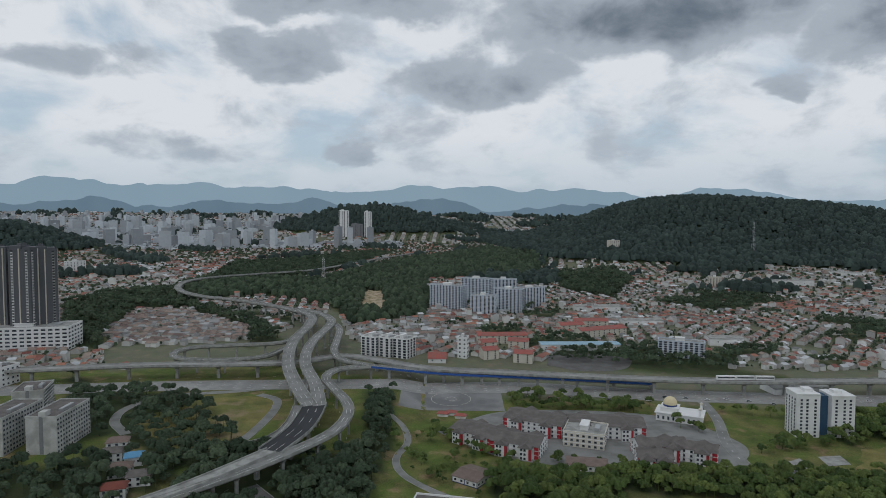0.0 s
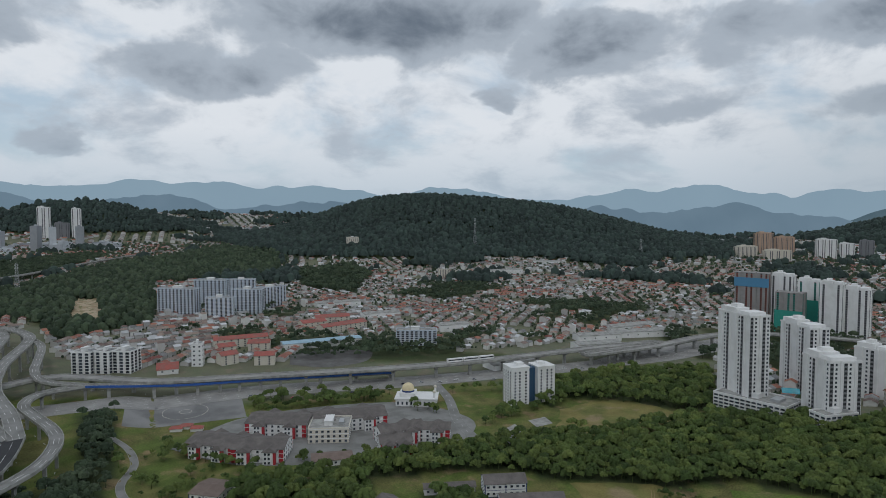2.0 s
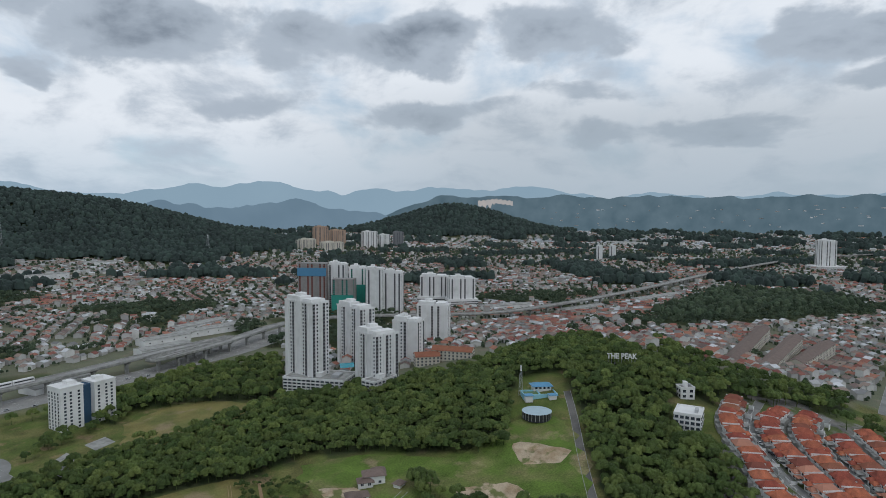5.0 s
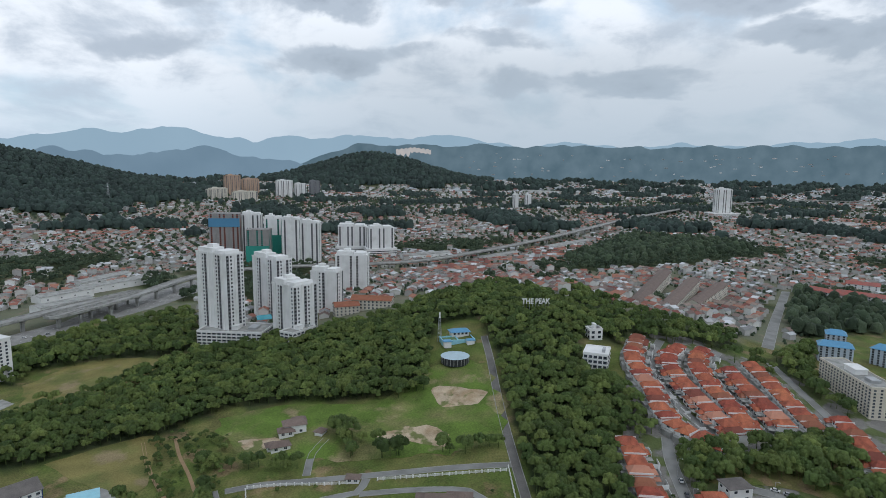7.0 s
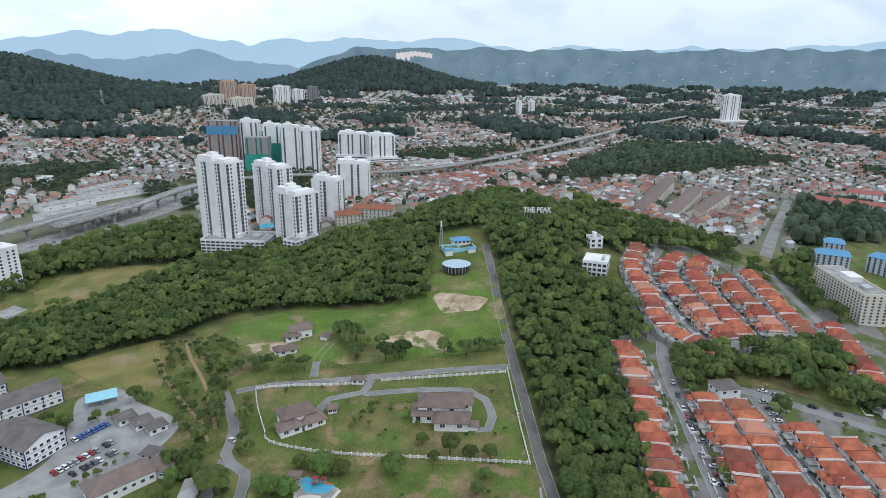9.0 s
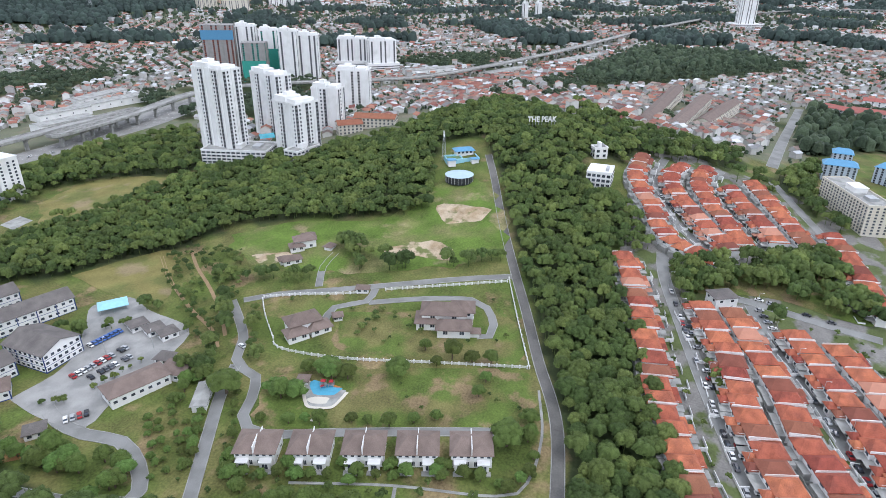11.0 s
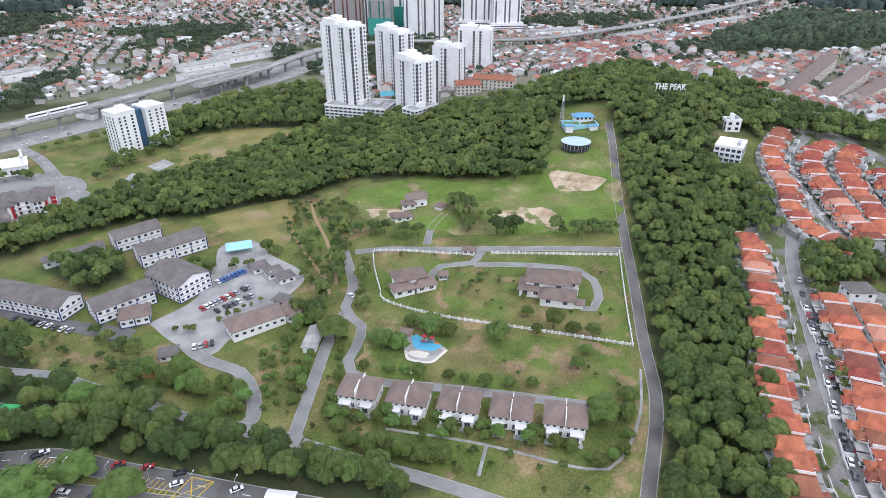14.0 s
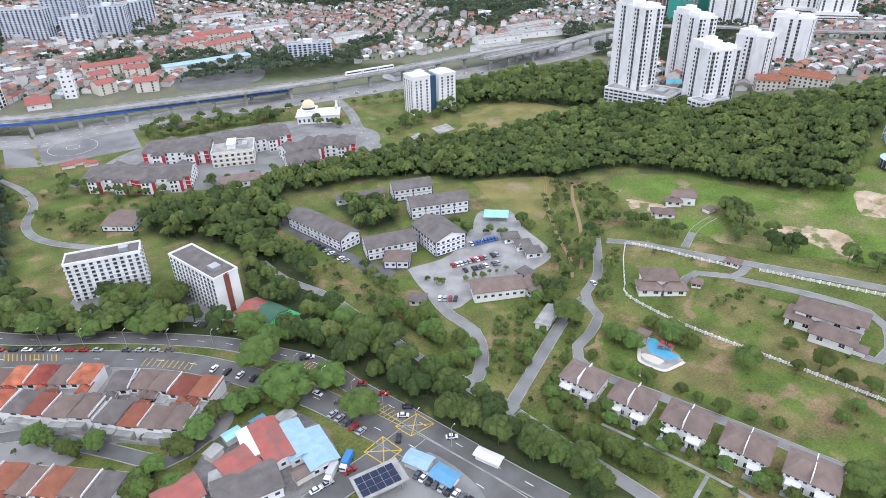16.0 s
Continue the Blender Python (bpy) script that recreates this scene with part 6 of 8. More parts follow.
school((49.0, 473.1), (88.7, 451.9), 28, 9.5, "long school block with grey roof and maroon panels")
school((90.1, 456.9), (143.8, 450.9), 28, 9.5, "long school block with grey roof and maroon panels")
school((10.0, 447.2), (37.5, 424.3), 24, 9.0, "school block with grey roof and maroon panels")
school((34.1, 424.5), (64.9, 411.2), 24, 9.0, "school block with grey roof and maroon panels")
school((126.2, 409.5), (159.3, 412.1), 16, 9.0, "school block with dark grey roof")
school((144.4, 413.0), (176.3, 397.4), 15, 9.0, "school block with dark grey roof")
school((121.5, 391.3), (142.8, 388.5), 14, 9.0, "school block with dark grey roof")
slab_block("school_hall", (81.1, 427.2), (107.7, 417.7), 26, 10, "cream school hall with stepped terraces", wall=MAT["cream"], storeys=3, pitch=4, bands=MAT["white"], category="school")
gabled("workshop", (9.0, 375.9), (23.5, 365.4), 20, 4, 1.6, "low hall with a brown roof and blue band", roof=MAT["brown_roof"], storeys=1, trim=BLUE)
gabled("workshop", (76.8, 391.9), (101.6, 387.5), 14, 4, 1.6, "low hall with a brown roof", roof=MAT["brown_roof"], storeys=1)
for q in ((-3.2, 491.2), (3.6, 494.2), (10.7, 486.1)):
    gabled("shelter", (q[0] - 4, q[1] + 1), (q[0] + 4, q[1] - 1), 5, 2.8, 1.2, "small shelter with a red roof", roof=SHEET, hip=.7, storeys=0, group="red shelters")
court = patch("sports_court", [(-41.1, 569.5), (48.5, 558.3), (47.6, 502.6), (-40.3, 504.6)], material("worn_court", (0.25, 0.25, 0.245), 0.9, vary=0.2, scale=0.05, other=(0.17, 0.17, 0.17)), "large worn grey sports court", 0.14)
for k, c in enumerate(((3.4, 532.9), (3.4, 532.9))):
    r = 17 - 12.5 * k
    v, f = [], []
    for i in range(48):
        a = i * math.pi / 24
        v += [(q[0], q[1], float(ground_z(*q)) + 0.2) for q in ((c[0] + math.cos(a) * k, c[1] + math.sin(a) * k) for k in (r, r + .3))]
        f.append((2 * i, 2 * i + 1, (2 * i + 3) % 96, (2 * i + 2) % 96))
    ob = new("circle_line", mesh_from("circle_line", v, f, MAT["cream"]))
    ob.parent = court


def mosque():
    t = thing("mosque", (184.0, 483.7), bearing((171.7, 497.1), (205.8, 480.4)), label="white mosque with a cream and gold dome", category="mosque")
    part("hall", boxes((-17, -10, -1, 17, 10, 6), (-18, -11, 6, 18, 11, 6.6)), MAT["white"], t)
    part("upper_hall", boxes((-14, -6.5, 6.6, -1, 6.5, 9.5), (-14.4, -7, 9.5, -0.6, 7, 10)), MAT["white"], t)
    bm = bmesh.new()
    bmesh.ops.create_cone(bm, cap_ends=True, segments=24, radius1=5.2, radius2=5.2, depth=2.4, matrix=Matrix.Translation((-7.5, 0, 11)))
    part("drum", bm, BLUE, t, "blue tiled drum")
    bm = bmesh.new()
    bmesh.ops.create_uvsphere(bm, u_segments=24, v_segments=14, radius=5.3, matrix=Matrix.Translation((-7.5, 0, 12.2)) @ Matrix.Diagonal((1, 1, .95, 1)))
    part("dome", bm, material("cream_dome", (0.7, 0.6, 0.38), 0.45, vary=0.1), t)
    part("finial", boxes((-7.6, -.1, 17, -7.4, .1, 19.5)), MAT["metal"], t)
    for x, y in ((15, -8), (15, 8)):
        bm = bmesh.new()
        bmesh.ops.create_cone(bm, cap_ends=True, segments=12, radius1=1.2, radius2=.9, depth=12, matrix=Matrix.Translation((x, y, 6)))
        part("minaret", bm, MAT["white"], t)
        bm = bmesh.new()
        bmesh.ops.create_uvsphere(bm, u_segments=12, v_segments=8, radius=1.3, matrix=Matrix.Translation((x, y, 12)))
        part("cap", bm, MAT["cream"], t)
    for k in range(9):
        window(t, -15 + k * 3.7, -10, 2.6, 0, 1.5, 2.6)


mosque()


def hotel():
    a, b = Vector((253.0, 443.7)), Vector((293.6, 441.5))
    high = 31.0
    turn = bearing(a, b)
    w = (b - a).length
    c = (a + b) / 2 + Vector((-math.sin(turn), math.cos(turn))) * 9
    t = thing("office_tower", c, turn, label="white slab with dark glass strips and stepped top", category="building")
    for x0, x1, k in ((-.5, -.1, 1.0), (.1, .5, .97)):
        part("wing", boxes((x0 * w, -9, -2, x1 * w, 8, high * k), (x0 * w - .3, -9.3, high * k, x1 * w + .3, 8.3, high * k + .8)), MAT["white"], t)
    part("link", boxes((-.1 * w, -4, -2, .1 * w, 6, high * .94)), material("blue_grey_glass", (0.05, 0.1, 0.17), 0.15, vary=0.1), t, "dark blue glass link")
    part("roof_plant", boxes((-.3 * w, -3, high, -.15 * w, 4, high + 3), (.2 * w, -3, high * .97, .35 * w, 3, high + 2)), MAT["white"], t)
    for k in (-.42, -.32, -.18, .18, .32, .42):
        bay(t, k * w, -9, 0, w * .04, 1.5, high / 12, 11, frame_mat=MAT["white"])
    for y in (-6, -2, 2, 6):
        bay(t, .5 * w, y, math.pi / 2, 1.4, 1.5, high / 12, 11)
        bay(t, -.5 * w, y, -math.pi / 2, 1.4, 1.5, high / 12, 11)


hotel()
for q in (((210.6, 392.3), (233.3, 404.3), (231.1, 380.3), (209.5, 369.9)), ((246.8, 406.9), (262.8, 408.9), (260.4, 393.6), (244.4, 390.8))):
    patch("ball_court", list(q), MAT["concrete"], "pale concrete ball court beside a field", 0.22)


# ---- white residential towers ----
def tower(name, a, b, depth, high, label, wall=None, strip=None, storeys=None, side_bays=None, crown=True, away=True, group="", podium=None, fin=None, net=None):
    """A high tower: a body with projecting piers, grey balcony strips, upright rows of windows and a stepped crown."""
    a, b = Vector(a), Vector(b)
    turn = bearing(a, b)
    c = (a + b) / 2
    nrm = Vector((-math.sin(turn), math.cos(turn)))
    if nrm.dot(c) < 0:
        turn, nrm = turn + math.pi, -nrm
    c = c + nrm * depth / 2
    t = thing(name, c, turn, label=label, category="tower block", group=group)
    hx, hy = (b - a).length / 2, depth / 2
    wall, strip = wall or MAT["white"], strip or MAT["grey"]
    storeys = storeys or int(high / 3.1)
    st = high / storeys
    part("wall", boxes((-hx, -hy, -2, hx, hy, high)), wall, t)
    for side, half in (("f", hx), ("l", hy), ("r", hy)):
        n = max(2, int(2 * half / (3.4 if c.length < 700 else 6.5)))
        for i in range(n):
            u = (i + .5) / n * 2 * half - half
            x, y, tr = {"f": (u, -hy, 0), "b": (u, hy, math.pi), "l": (-hx, u, -math.pi / 2), "r": (hx, u, math.pi / 2)}[side]
            kind = (1, 2, 1)[i % 3] if c.length > 700 else (3, 2, 0, 1, 2)[i % 5] if side == "f" else (1, 0, 2)[i % 3]
            if kind == 1:
                bm = boxes((-1.25, -.12, 0, 1.25, .3, high * .98))
                ob = part("grey_strip", bm, strip, t)
                ob.matrix_basis = Matrix.Translation((x, y, 0)) @ Matrix.Rotation(tr, 4, "Z")
                y2 = Matrix.Rotation(tr, 2) @ Vector((0, -.12))
                # near-black fronts paint in the shade of open balconies
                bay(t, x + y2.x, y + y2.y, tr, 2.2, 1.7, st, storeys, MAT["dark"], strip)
            elif kind == 2:
                ob = part("pier", boxes((-.55, -.7, -2, .55, .3, high + 1.2)), fin or wall, t)
                ob.matrix_basis = Matrix.Translation((x, y, 0)) @ Matrix.Rotation(tr, 4, "Z")
            elif kind == 0:
                bay(t, x, y, tr, 1.4, 1.4, st, storeys)
    if net:
        part("netting", boxes((-hx - .3, -hy - .95, high * net[1], hx + .3, -hy - .75, high * net[2]), (-hx - .95, -hy, high * net[1], -hx - .75, hy, high * net[2])), net[0], t, "safety netting over the frame")
    if crown:
        part("crown", boxes((-hx * .9, -hy * .9, high, hx * .1, hy * .4, high + 4.5), (hx * .2, -hy * .8, high, hx * .85, hy * .8, high + 3), (-hx * .5, -hy * .5, high + 4.5, -hx * .1, hy * .2, high + 7)), wall, t)
        part("parapet", boxes((-hx - .3, -hy - .3, high - .6, hx + .3, -hy + .1, high + 1), (-hx - .3, hy - .1, high - .6, hx + .3, hy + .3, high + 1), (-hx - .3, -hy, high - .6, -hx + .1, hy, high + 1), (hx - .1, -hy, high - .6, hx + .3, hy, high + 1)), wall, t)
    if podium:
        p, ph = podium
        part("podium", boxes((-hx - p, -hy - p, -2, hx + p, hy + p, ph)), wall, t)
        for k in range(1, int(ph / 3.2)):
            # flat dark bands paint in the shade of open parking decks
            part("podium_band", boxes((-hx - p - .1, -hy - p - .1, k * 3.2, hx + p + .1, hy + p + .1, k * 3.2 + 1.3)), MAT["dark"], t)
    KEEP_CLEAR.append([tuple(c + Matrix.Rotation(turn, 2) @ Vector(q)) for q in ((-hx - 5, -hy - 5), (hx + 5, -hy - 5), (hx + 5, hy + 5), (-hx - 5, hy + 5))])
    return t


GROUP = "white residential towers"
tower("residential_tower", (411.3, 378.4), (403.5, 341.1), 18, 75.3, "tall white residential tower with grey balcony strips", group=GROUP)
tower("residential_tower", (489.5, 381.8), (475.0, 343.7), 17, 58.4, "tall white residential tower with grey balcony strips", group=GROUP)
tower("residential_tower", (426.3, 313.6), (416.6, 286.0), 24, 43.7, "white residential tower with grey balcony strips", group=GROUP)
tower("residential_tower", (500.2, 323.5), (503.1, 296.9), 16, 39.3, "white residential tower behind trees", group=GROUP)
tower("residential_tower", (615.3, 364.3), (626.6, 329.7), 22, 42.1, "cream-white tower with dark roof frame", wall=MAT["white"], strip=MAT["concrete"], group=GROUP)
slab_block("podium_block", (392.5, 364.3), (406.9, 311.0), 30, 11, "white parking podium with open decks", storeys=4, pitch=4, w=3.2, h=1.2, category="podium")
slab_block("podium_block", (405.5, 279.8), (432.9, 275.4), 14, 8, "white parking podium with open decks", storeys=3, pitch=4, w=3.2, h=1.2, category="podium")
patch("swimming_pool", [(453.7, 351.6), (459.3, 339.5), (442.9, 326.5), (437.7, 338.5)], material("pool_water", (0.05, 0.4, 0.5), 0.1), "turquoise swimming pool on a podium", 10.6, kind="", category="pool")
BARE = material("raw_concrete", (0.3, 0.29, 0.28), 0.9, vary=0.2, scale=0.2)
NET = material("green_netting", (0.05, 0.3, 0.24), 0.8, vary=0.15)
t6 = tower("unfinished_tower", (759.8, 670.6), (778.1, 628.0), 22, 73.5, "unfinished concrete tower wrapped with red and blue sheets", wall=BARE, strip=material("rust_sheet", (0.3, 0.1, 0.07), 0.8), crown=False, group="far towers", net=(material("blue_netting", (0.1, 0.26, 0.42), 0.8), 0.72, 0.9))
tower("residential_tower", (787.8, 632.5), (799.2, 606.1), 20, 71.1, "pale distant residential tower", group="far towers")
tower("unfinished_tower", (748.7, 593.7), (761.6, 563.2), 22, 53.9, "unfinished tower wrapped in green netting", wall=BARE, strip=NET, crown=False, group="far towers", net=(NET, 0.0, 0.55))
tower("residential_tower", (788.4, 590.8), (798.5, 567.1), 20, 67.6, "distant tower with green netting", strip=NET, group="far towers", net=(NET, 0.2, 0.62))
tower("residential_tower", (777.6, 550.6), (787.4, 527.3), 22, 68.5, "distant grey and white residential tower", group="far towers")
tower("residential_tower", (796.7, 531.4), (807.5, 505.4), 22, 62.6, "distant grey and white residential tower", group="far towers")
tower("residential_tower", (896.6, 524.6), (915.0, 481.8), 24, 48.1, "wide pale tower over a parking podium", group="far towers", podium=(4, 15))
tower("residential_tower", (890.3, 463.8), (917.0, 431.1), 24, 47.9, "wide pale tower over a parking podium", group="far towers", podium=(4, 15))
TAN = material("tan_paint", (0.5, 0.36, 0.27), 0.7, vary=0.1)
for (a, b, h), w in ((((1641.0, 1434.5), (1732.0, 1442.7), 35.4), MAT["cream"]), (((1822.9, 1517.2), (1887.9, 1510.9), 75.2), TAN), (((1957.3, 1550.5), (2033.0, 1539.0), 63.5), TAN), (((1692.3, 1383.1), (1767.8, 1347.1), 32.4), MAT["cream"]),
                     (((1991.8, 1424.9), (2044.2, 1391.2), 67.3), MAT["white"]), (((2080.1, 1405.2), (2113.3, 1376.1), 54.8), MAT["white"]), (((2153.2, 1386.3), (2181.4, 1355.0), 64.7), MAT["grey"]),
                     (((1959.0, 495.2), (1966.2, 480.5), 47.2), MAT["white"]), (((1976.5, 459.1), (1984.5, 442.7), 47.3), MAT["white"]),
                     (((6938.7, -1423.4), (6973.6, -1476.1), 96.3), MAT["white"]), (((6998.2, -1513.1), (7079.5, -1635.6), 86.6), MAT["white"]), (((7115.1, -1689.2), (7204.8, -1824.5), 133.2), MAT["white"]),
                     (((-450.1, 2570.1), (-410.2, 2570.5), 107.9), MAT["white"]), (((-398.5, 2571.0), (-352.0, 2574.5), 51.7), MAT["grey"]), (((-345.0, 2575.3), (-314.8, 2579.2), 103.3), MAT["white"])):
    tower("far_tower", a, b, 20, h, "distant pale residential tower block", wall=w, group="far towers")
tower("landmark_tower", (1930.4, -107.3), (1948.6, -146.1), 26, 80.1, "tall white tower over a broad podium", wall=MAT["white"], strip=MAT["concrete"], podium=(16, 14), group="far towers")

# duller white: grime, and the shade these slabs stand in, put into the colour
AGED_SHADED = material("aged_shaded_white", (0.5, 0.5, 0.48), 0.75, vary=0.15, scale=0.2, other=(0.36, 0.36, 0.34))

# ---- dark twin tower beyond the interchange ----
DARKT = material("charcoal_cladding", (0.11, 0.115, 0.125), 0.6, vary=0.1)
tower("charcoal_tower", (-519.3, 679.3), (-485.2, 676.1), 24, 108.4, "charcoal residential tower with white fins", wall=DARKT, strip=TAN, group="charcoal towers", fin=MAT["cream"])
tower("charcoal_tower", (-477.2, 668.3), (-452.7, 667.3), 24, 109.0, "charcoal residential tower with pale balcony strips", wall=DARKT, strip=MAT["white"], group="charcoal towers", fin=MAT["cream"])
tower("charcoal_tower", (-457.4, 678.1), (-437.7, 691.1), 22, 107.4, "charcoal residential tower with white fins", wall=DARKT, strip=MAT["concrete"], group="charcoal towers", fin=MAT["cream"])
slab_block("podium_block", (-501.5, 647.8), (-411.8, 664.7), 40, 25.0, "white parking podium with curved open decks", storeys=6, pitch=5, w=4.4, h=1.6, bands=MAT["white"], category="podium")
for a, b, deep, high in (((-267.7, 385.1), (-248.2, 386.0), 40, 23.5), ((-299.4, 381.0), (-279.9, 381.8), 42, 23.5), ((-320.5, 447.0), (-301.0, 453.9), 30, 20.0)):
    block = slab_block("apartment_block", a, b, deep, high, "aged and shaded white apartment slab with a dark stair strip", wall=AGED_SHADED, storeys=8, pitch=3, w=1.5, h=1.1, sides="lr", roof=MAT["grey_roof"], lift=False, group="aged slabs by the interchange")
    part("stair_strip", boxes((-1.2, -deep / 2 - .2, 0, 1.2, -deep / 2 + .2, high + 1)), MAT["grey"], block, "dark stair strip")
    part("stair_house", boxes((-2.2, -deep / 2 + 1, high + .25, 2.2, -deep / 2 + 7, high + 3.4)), AGED_SHADED, block)
slab_block("apartment_block", (-389.6, 514.2), (-382.5, 545.9), 16, 16.5, "grey-roofed hall beside apartments", storeys=4, pitch=3, roof=MAT["grey_roof"])
for (x, y), k in (((-215.8, 398.0), 0), ((-210.0, 380.0), 1), ((-193.5, 358.6), 0), ((-178.0, 350.0), 1), ((-184.4, 334.7), 2)):
    gabled("old_house", (x - 6, y - 2), (x + 6, y + 2), 10, 6, 2.2, "white two-storey house with a %s roof" % ("weathered brown", "dark brown", "rusty red")[k], roof=(MAT["brown_roof"], MAT["grey_roof"], RUST)[k], hip=.6, storeys=2, category="house", group="houses beside the viaduct")
gabled("old_house", (-198.0, 372.2), (-188.2, 376.2), 9, 6, 2, "old house with a bright blue roof", roof=MAT["blue_roof"], hip=.6, storeys=1, category="house")

# ---- flats and larger buildings of the town ----
PALEBLUE = material("pale_blue_paint", (0.5, 0.56, 0.64), 0.7, vary=0.08)
for a, b, h in (((-27.6, 980.5), (20.9, 949.1), 38.8), ((22.9, 1036.7), (67.8, 1015.0), 43.0), ((34.6, 926.2), (71.0, 917.9), 29.1), ((72.4, 958.2), (111.0, 939.0), 36.1), ((116.7, 986.9), (159.4, 1007.0), 32.6), ((76.6, 1089.0), (119.9, 1079.9), 35.4)):
    slab_block("flats", a, b, 18, h, "pale blue-white flats with many balconies", wall=PALEBLUE, storeys=15, pitch=4, w=2.6, h=1.8, bands=MAT["white"], group="blue-white flats")
for a, b, h in (((-93.4, 664.5), (-76.9, 655.7), 20.4), ((-73.7, 659.5), (-61.0, 651.7), 20.5), ((-58.8, 655.7), (-42.5, 647.0), 20.5)):
    slab_block("flats", a, b, 18, h, "white flats with long dark balconies", storeys=7, pitch=4, w=3.4, h=1.9, bands=MAT["white"], group="three white flats")
slab_block("small_tower", (538.8, 1273.8), (561.4, 1269.1), 14, 22.8, "cream tower block among houses", wall=MAT["cream"], storeys=12, pitch=3.5)
slab_block("office_block", (232.2, 678.6), (276.5, 661.6), 16, 17.4, "long office slab with blue and white bands", wall=PALEBLUE, storeys=7, pitch=3.5, w=2.8, h=1.6, bands=MAT["white"], category="office")
for a, b in (((35.8, 726.8), (94.5, 731.1)), ((38.8, 649.9), (55.3, 655.7)), ((69.1, 642.3), (88.2, 637.4)), ((69.1, 700.8), (91.1, 695.4)), ((38.7, 688.7), (56.0, 692.7))):
    gabled("low_flats", a, b, 14, 10, 3, "cream low flats with red tiled roofs", roof=SHEET, wall=MAT["cream"], storeys=4, pitch=4, group="red-roofed flats", away=True)
for a, b in (((148.3, 803.5), (180.7, 812.1)), ((167.4, 768.4), (230.5, 792.2)), ((172.3, 839.4), (218.8, 837.5))):
    gabled("low_flats", a, b, 16, 9, 3, "cream halls with orange tiled roofs", roof=SHEET, wall=MAT["cream"], storeys=3, pitch=4, group="red-roofed flats", away=True)
gabled("depot_roof", (106.7, 697.4), (196.9, 699.7), 18, 7, 1.0, "long depot with a pale blue roof", roof=COLD, storeys=1, pitch=6, away=True)
patch("depot_yard", [(102.4, 633.9), (118.8, 677.1), (194.4, 678.8), (182.0, 623.8), (136.7, 613.1)], ASPH, "grey depot yard", 0.2)
gabled("temple_hall", (-19.9, 636.8), (-1.3, 636.5), 14, 5, 5, "white hall with steep red roof", roof=SHEET, storeys=1, pitch=4, away=True)
slab_block("temple_tower", (10.9, 656.9), (20.9, 654.4), 10, 22, "white tower with a red pointed roof", storeys=5, pitch=3)
for a, b, h in (((201.3, 968.2), (272.3, 970.3), 9), ((244.3, 854.5), (299.4, 856.2), 8), ((414.0, 575.9), (468.3, 567.5), 9), ((501.3, 625.4), (585.9, 611.3), 8), ((288.2, 540.3), (341.2, 549.2), 5), ((312.6, 733.8), (351.9, 732.0), 9), ((684.1, 1294.4), (767.4, 1296.6), 14), ((900.5, 1465.0), (964.6, 1429.2), 8), ((448.5, 621.8), (504.9, 612.4), 8), ((530.6, 662.0), (605.6, 665.4), 6), ((886.9, 397.5), (953.1, 345.9), 8), ((934.9, 282.3), (1017.8, 243.4), 5), ((1107.1, 203.5), (1228.4, 150.2), 6), ((2073.6, 361.6), (2156.9, 190.6), 9), ((3023.9, 723.2), (2974.6, 523.2), 12), ((1744.8, -319.0), (1789.4, -416.8), 12)):
    gabled("large_hall", a, b, 20, h, 1.6, "large low hall with a pale sheet roof", roof=MAT["concrete"], storeys=1, pitch=8, away=True, sides="f", group="pale-roofed halls")
BLUER = MAT["blue_roof"]
slab_block("grey_flats", (480.2, -98.9), (424.8, -116.0), 16, 18.4, "grey-white flats with dark window rows", wall=MAT["cream"], storeys=9, pitch=3.4, w=1.4, h=0.9, bands=MAT["cream"], group="flats beside the terraces")
for a, b in (((535.0, -108.4), (532.5, -131.3)), ((555.7, -147.8), (540.3, -170.4)), ((579.6, -122.0), (577.6, -136.3))):
    gabled("blue_flats", a, b, 14, 14, 3, "white flats with bright blue roofs", roof=BLUER, wall=PALEBLUE, storeys=7, pitch=3.5, hip=.5, group="blue-roofed flats", away=True)
for a, b in (((592.5, 26.8), (797.8, 1.8)), ((606.1, -1.8), (767.8, -29.9)), ((661.6, -27.4), (780.3, -61.0))):
    gabled("low_flats", a, b, 14, 11, 3, "pink-white low flats with brown roofs", roof=MAT["brown_roof"], wall=MAT["cream"], storeys=4, pitch=3.5, group="brown-roofed flats", away=True)
for a, b in (((830.6, -150.4), (798.3, -184.8)), ((820.0, -177.8), (800.2, -222.1)), ((889.1, -202.9), (878.6, -236.4))):
    gabled("low_flats", a, b, 14, 11, 3, "white low flats with maroon roofs", roof=SHEET, storeys=4, pitch=3.5, group="maroon-roofed flats", away=True)
for a, b in (((493.2, 276.1), (501.5, 239.4)), ((475.9, 282.3), (490.2, 265.6))):
    gabled("low_flats", a, b, 14, 9, 3, "tan low flats behind the woods", roof=RUST, wall=MAT["cream"], storeys=3, pitch=3.5, away=True)
slab_block("yellow_block", (457.7, 1781.5), (491.3, 1770.7), 16, 30.2, "pale yellow block below the hill", wall=MAT["cream"], storeys=8, pitch=4)
slab_block("far_block", (-830.7, 1341.7), (-802.9, 1368.6), 20, 32.3, "pale block of flats in the town", storeys=10, pitch=4)
# the last mast stands in for a tower crane; the others are pylons
for q, h in (((848.0, 1722.3), 90.0), ((1275.4, 1467.1), 57.1), ((-258.9, 1290.2), 53.5), ((1208.6, 718.8), 61.2)):
    lattice_mast(q, h, 4, "tall steel lattice mast in the distance", "pylons")


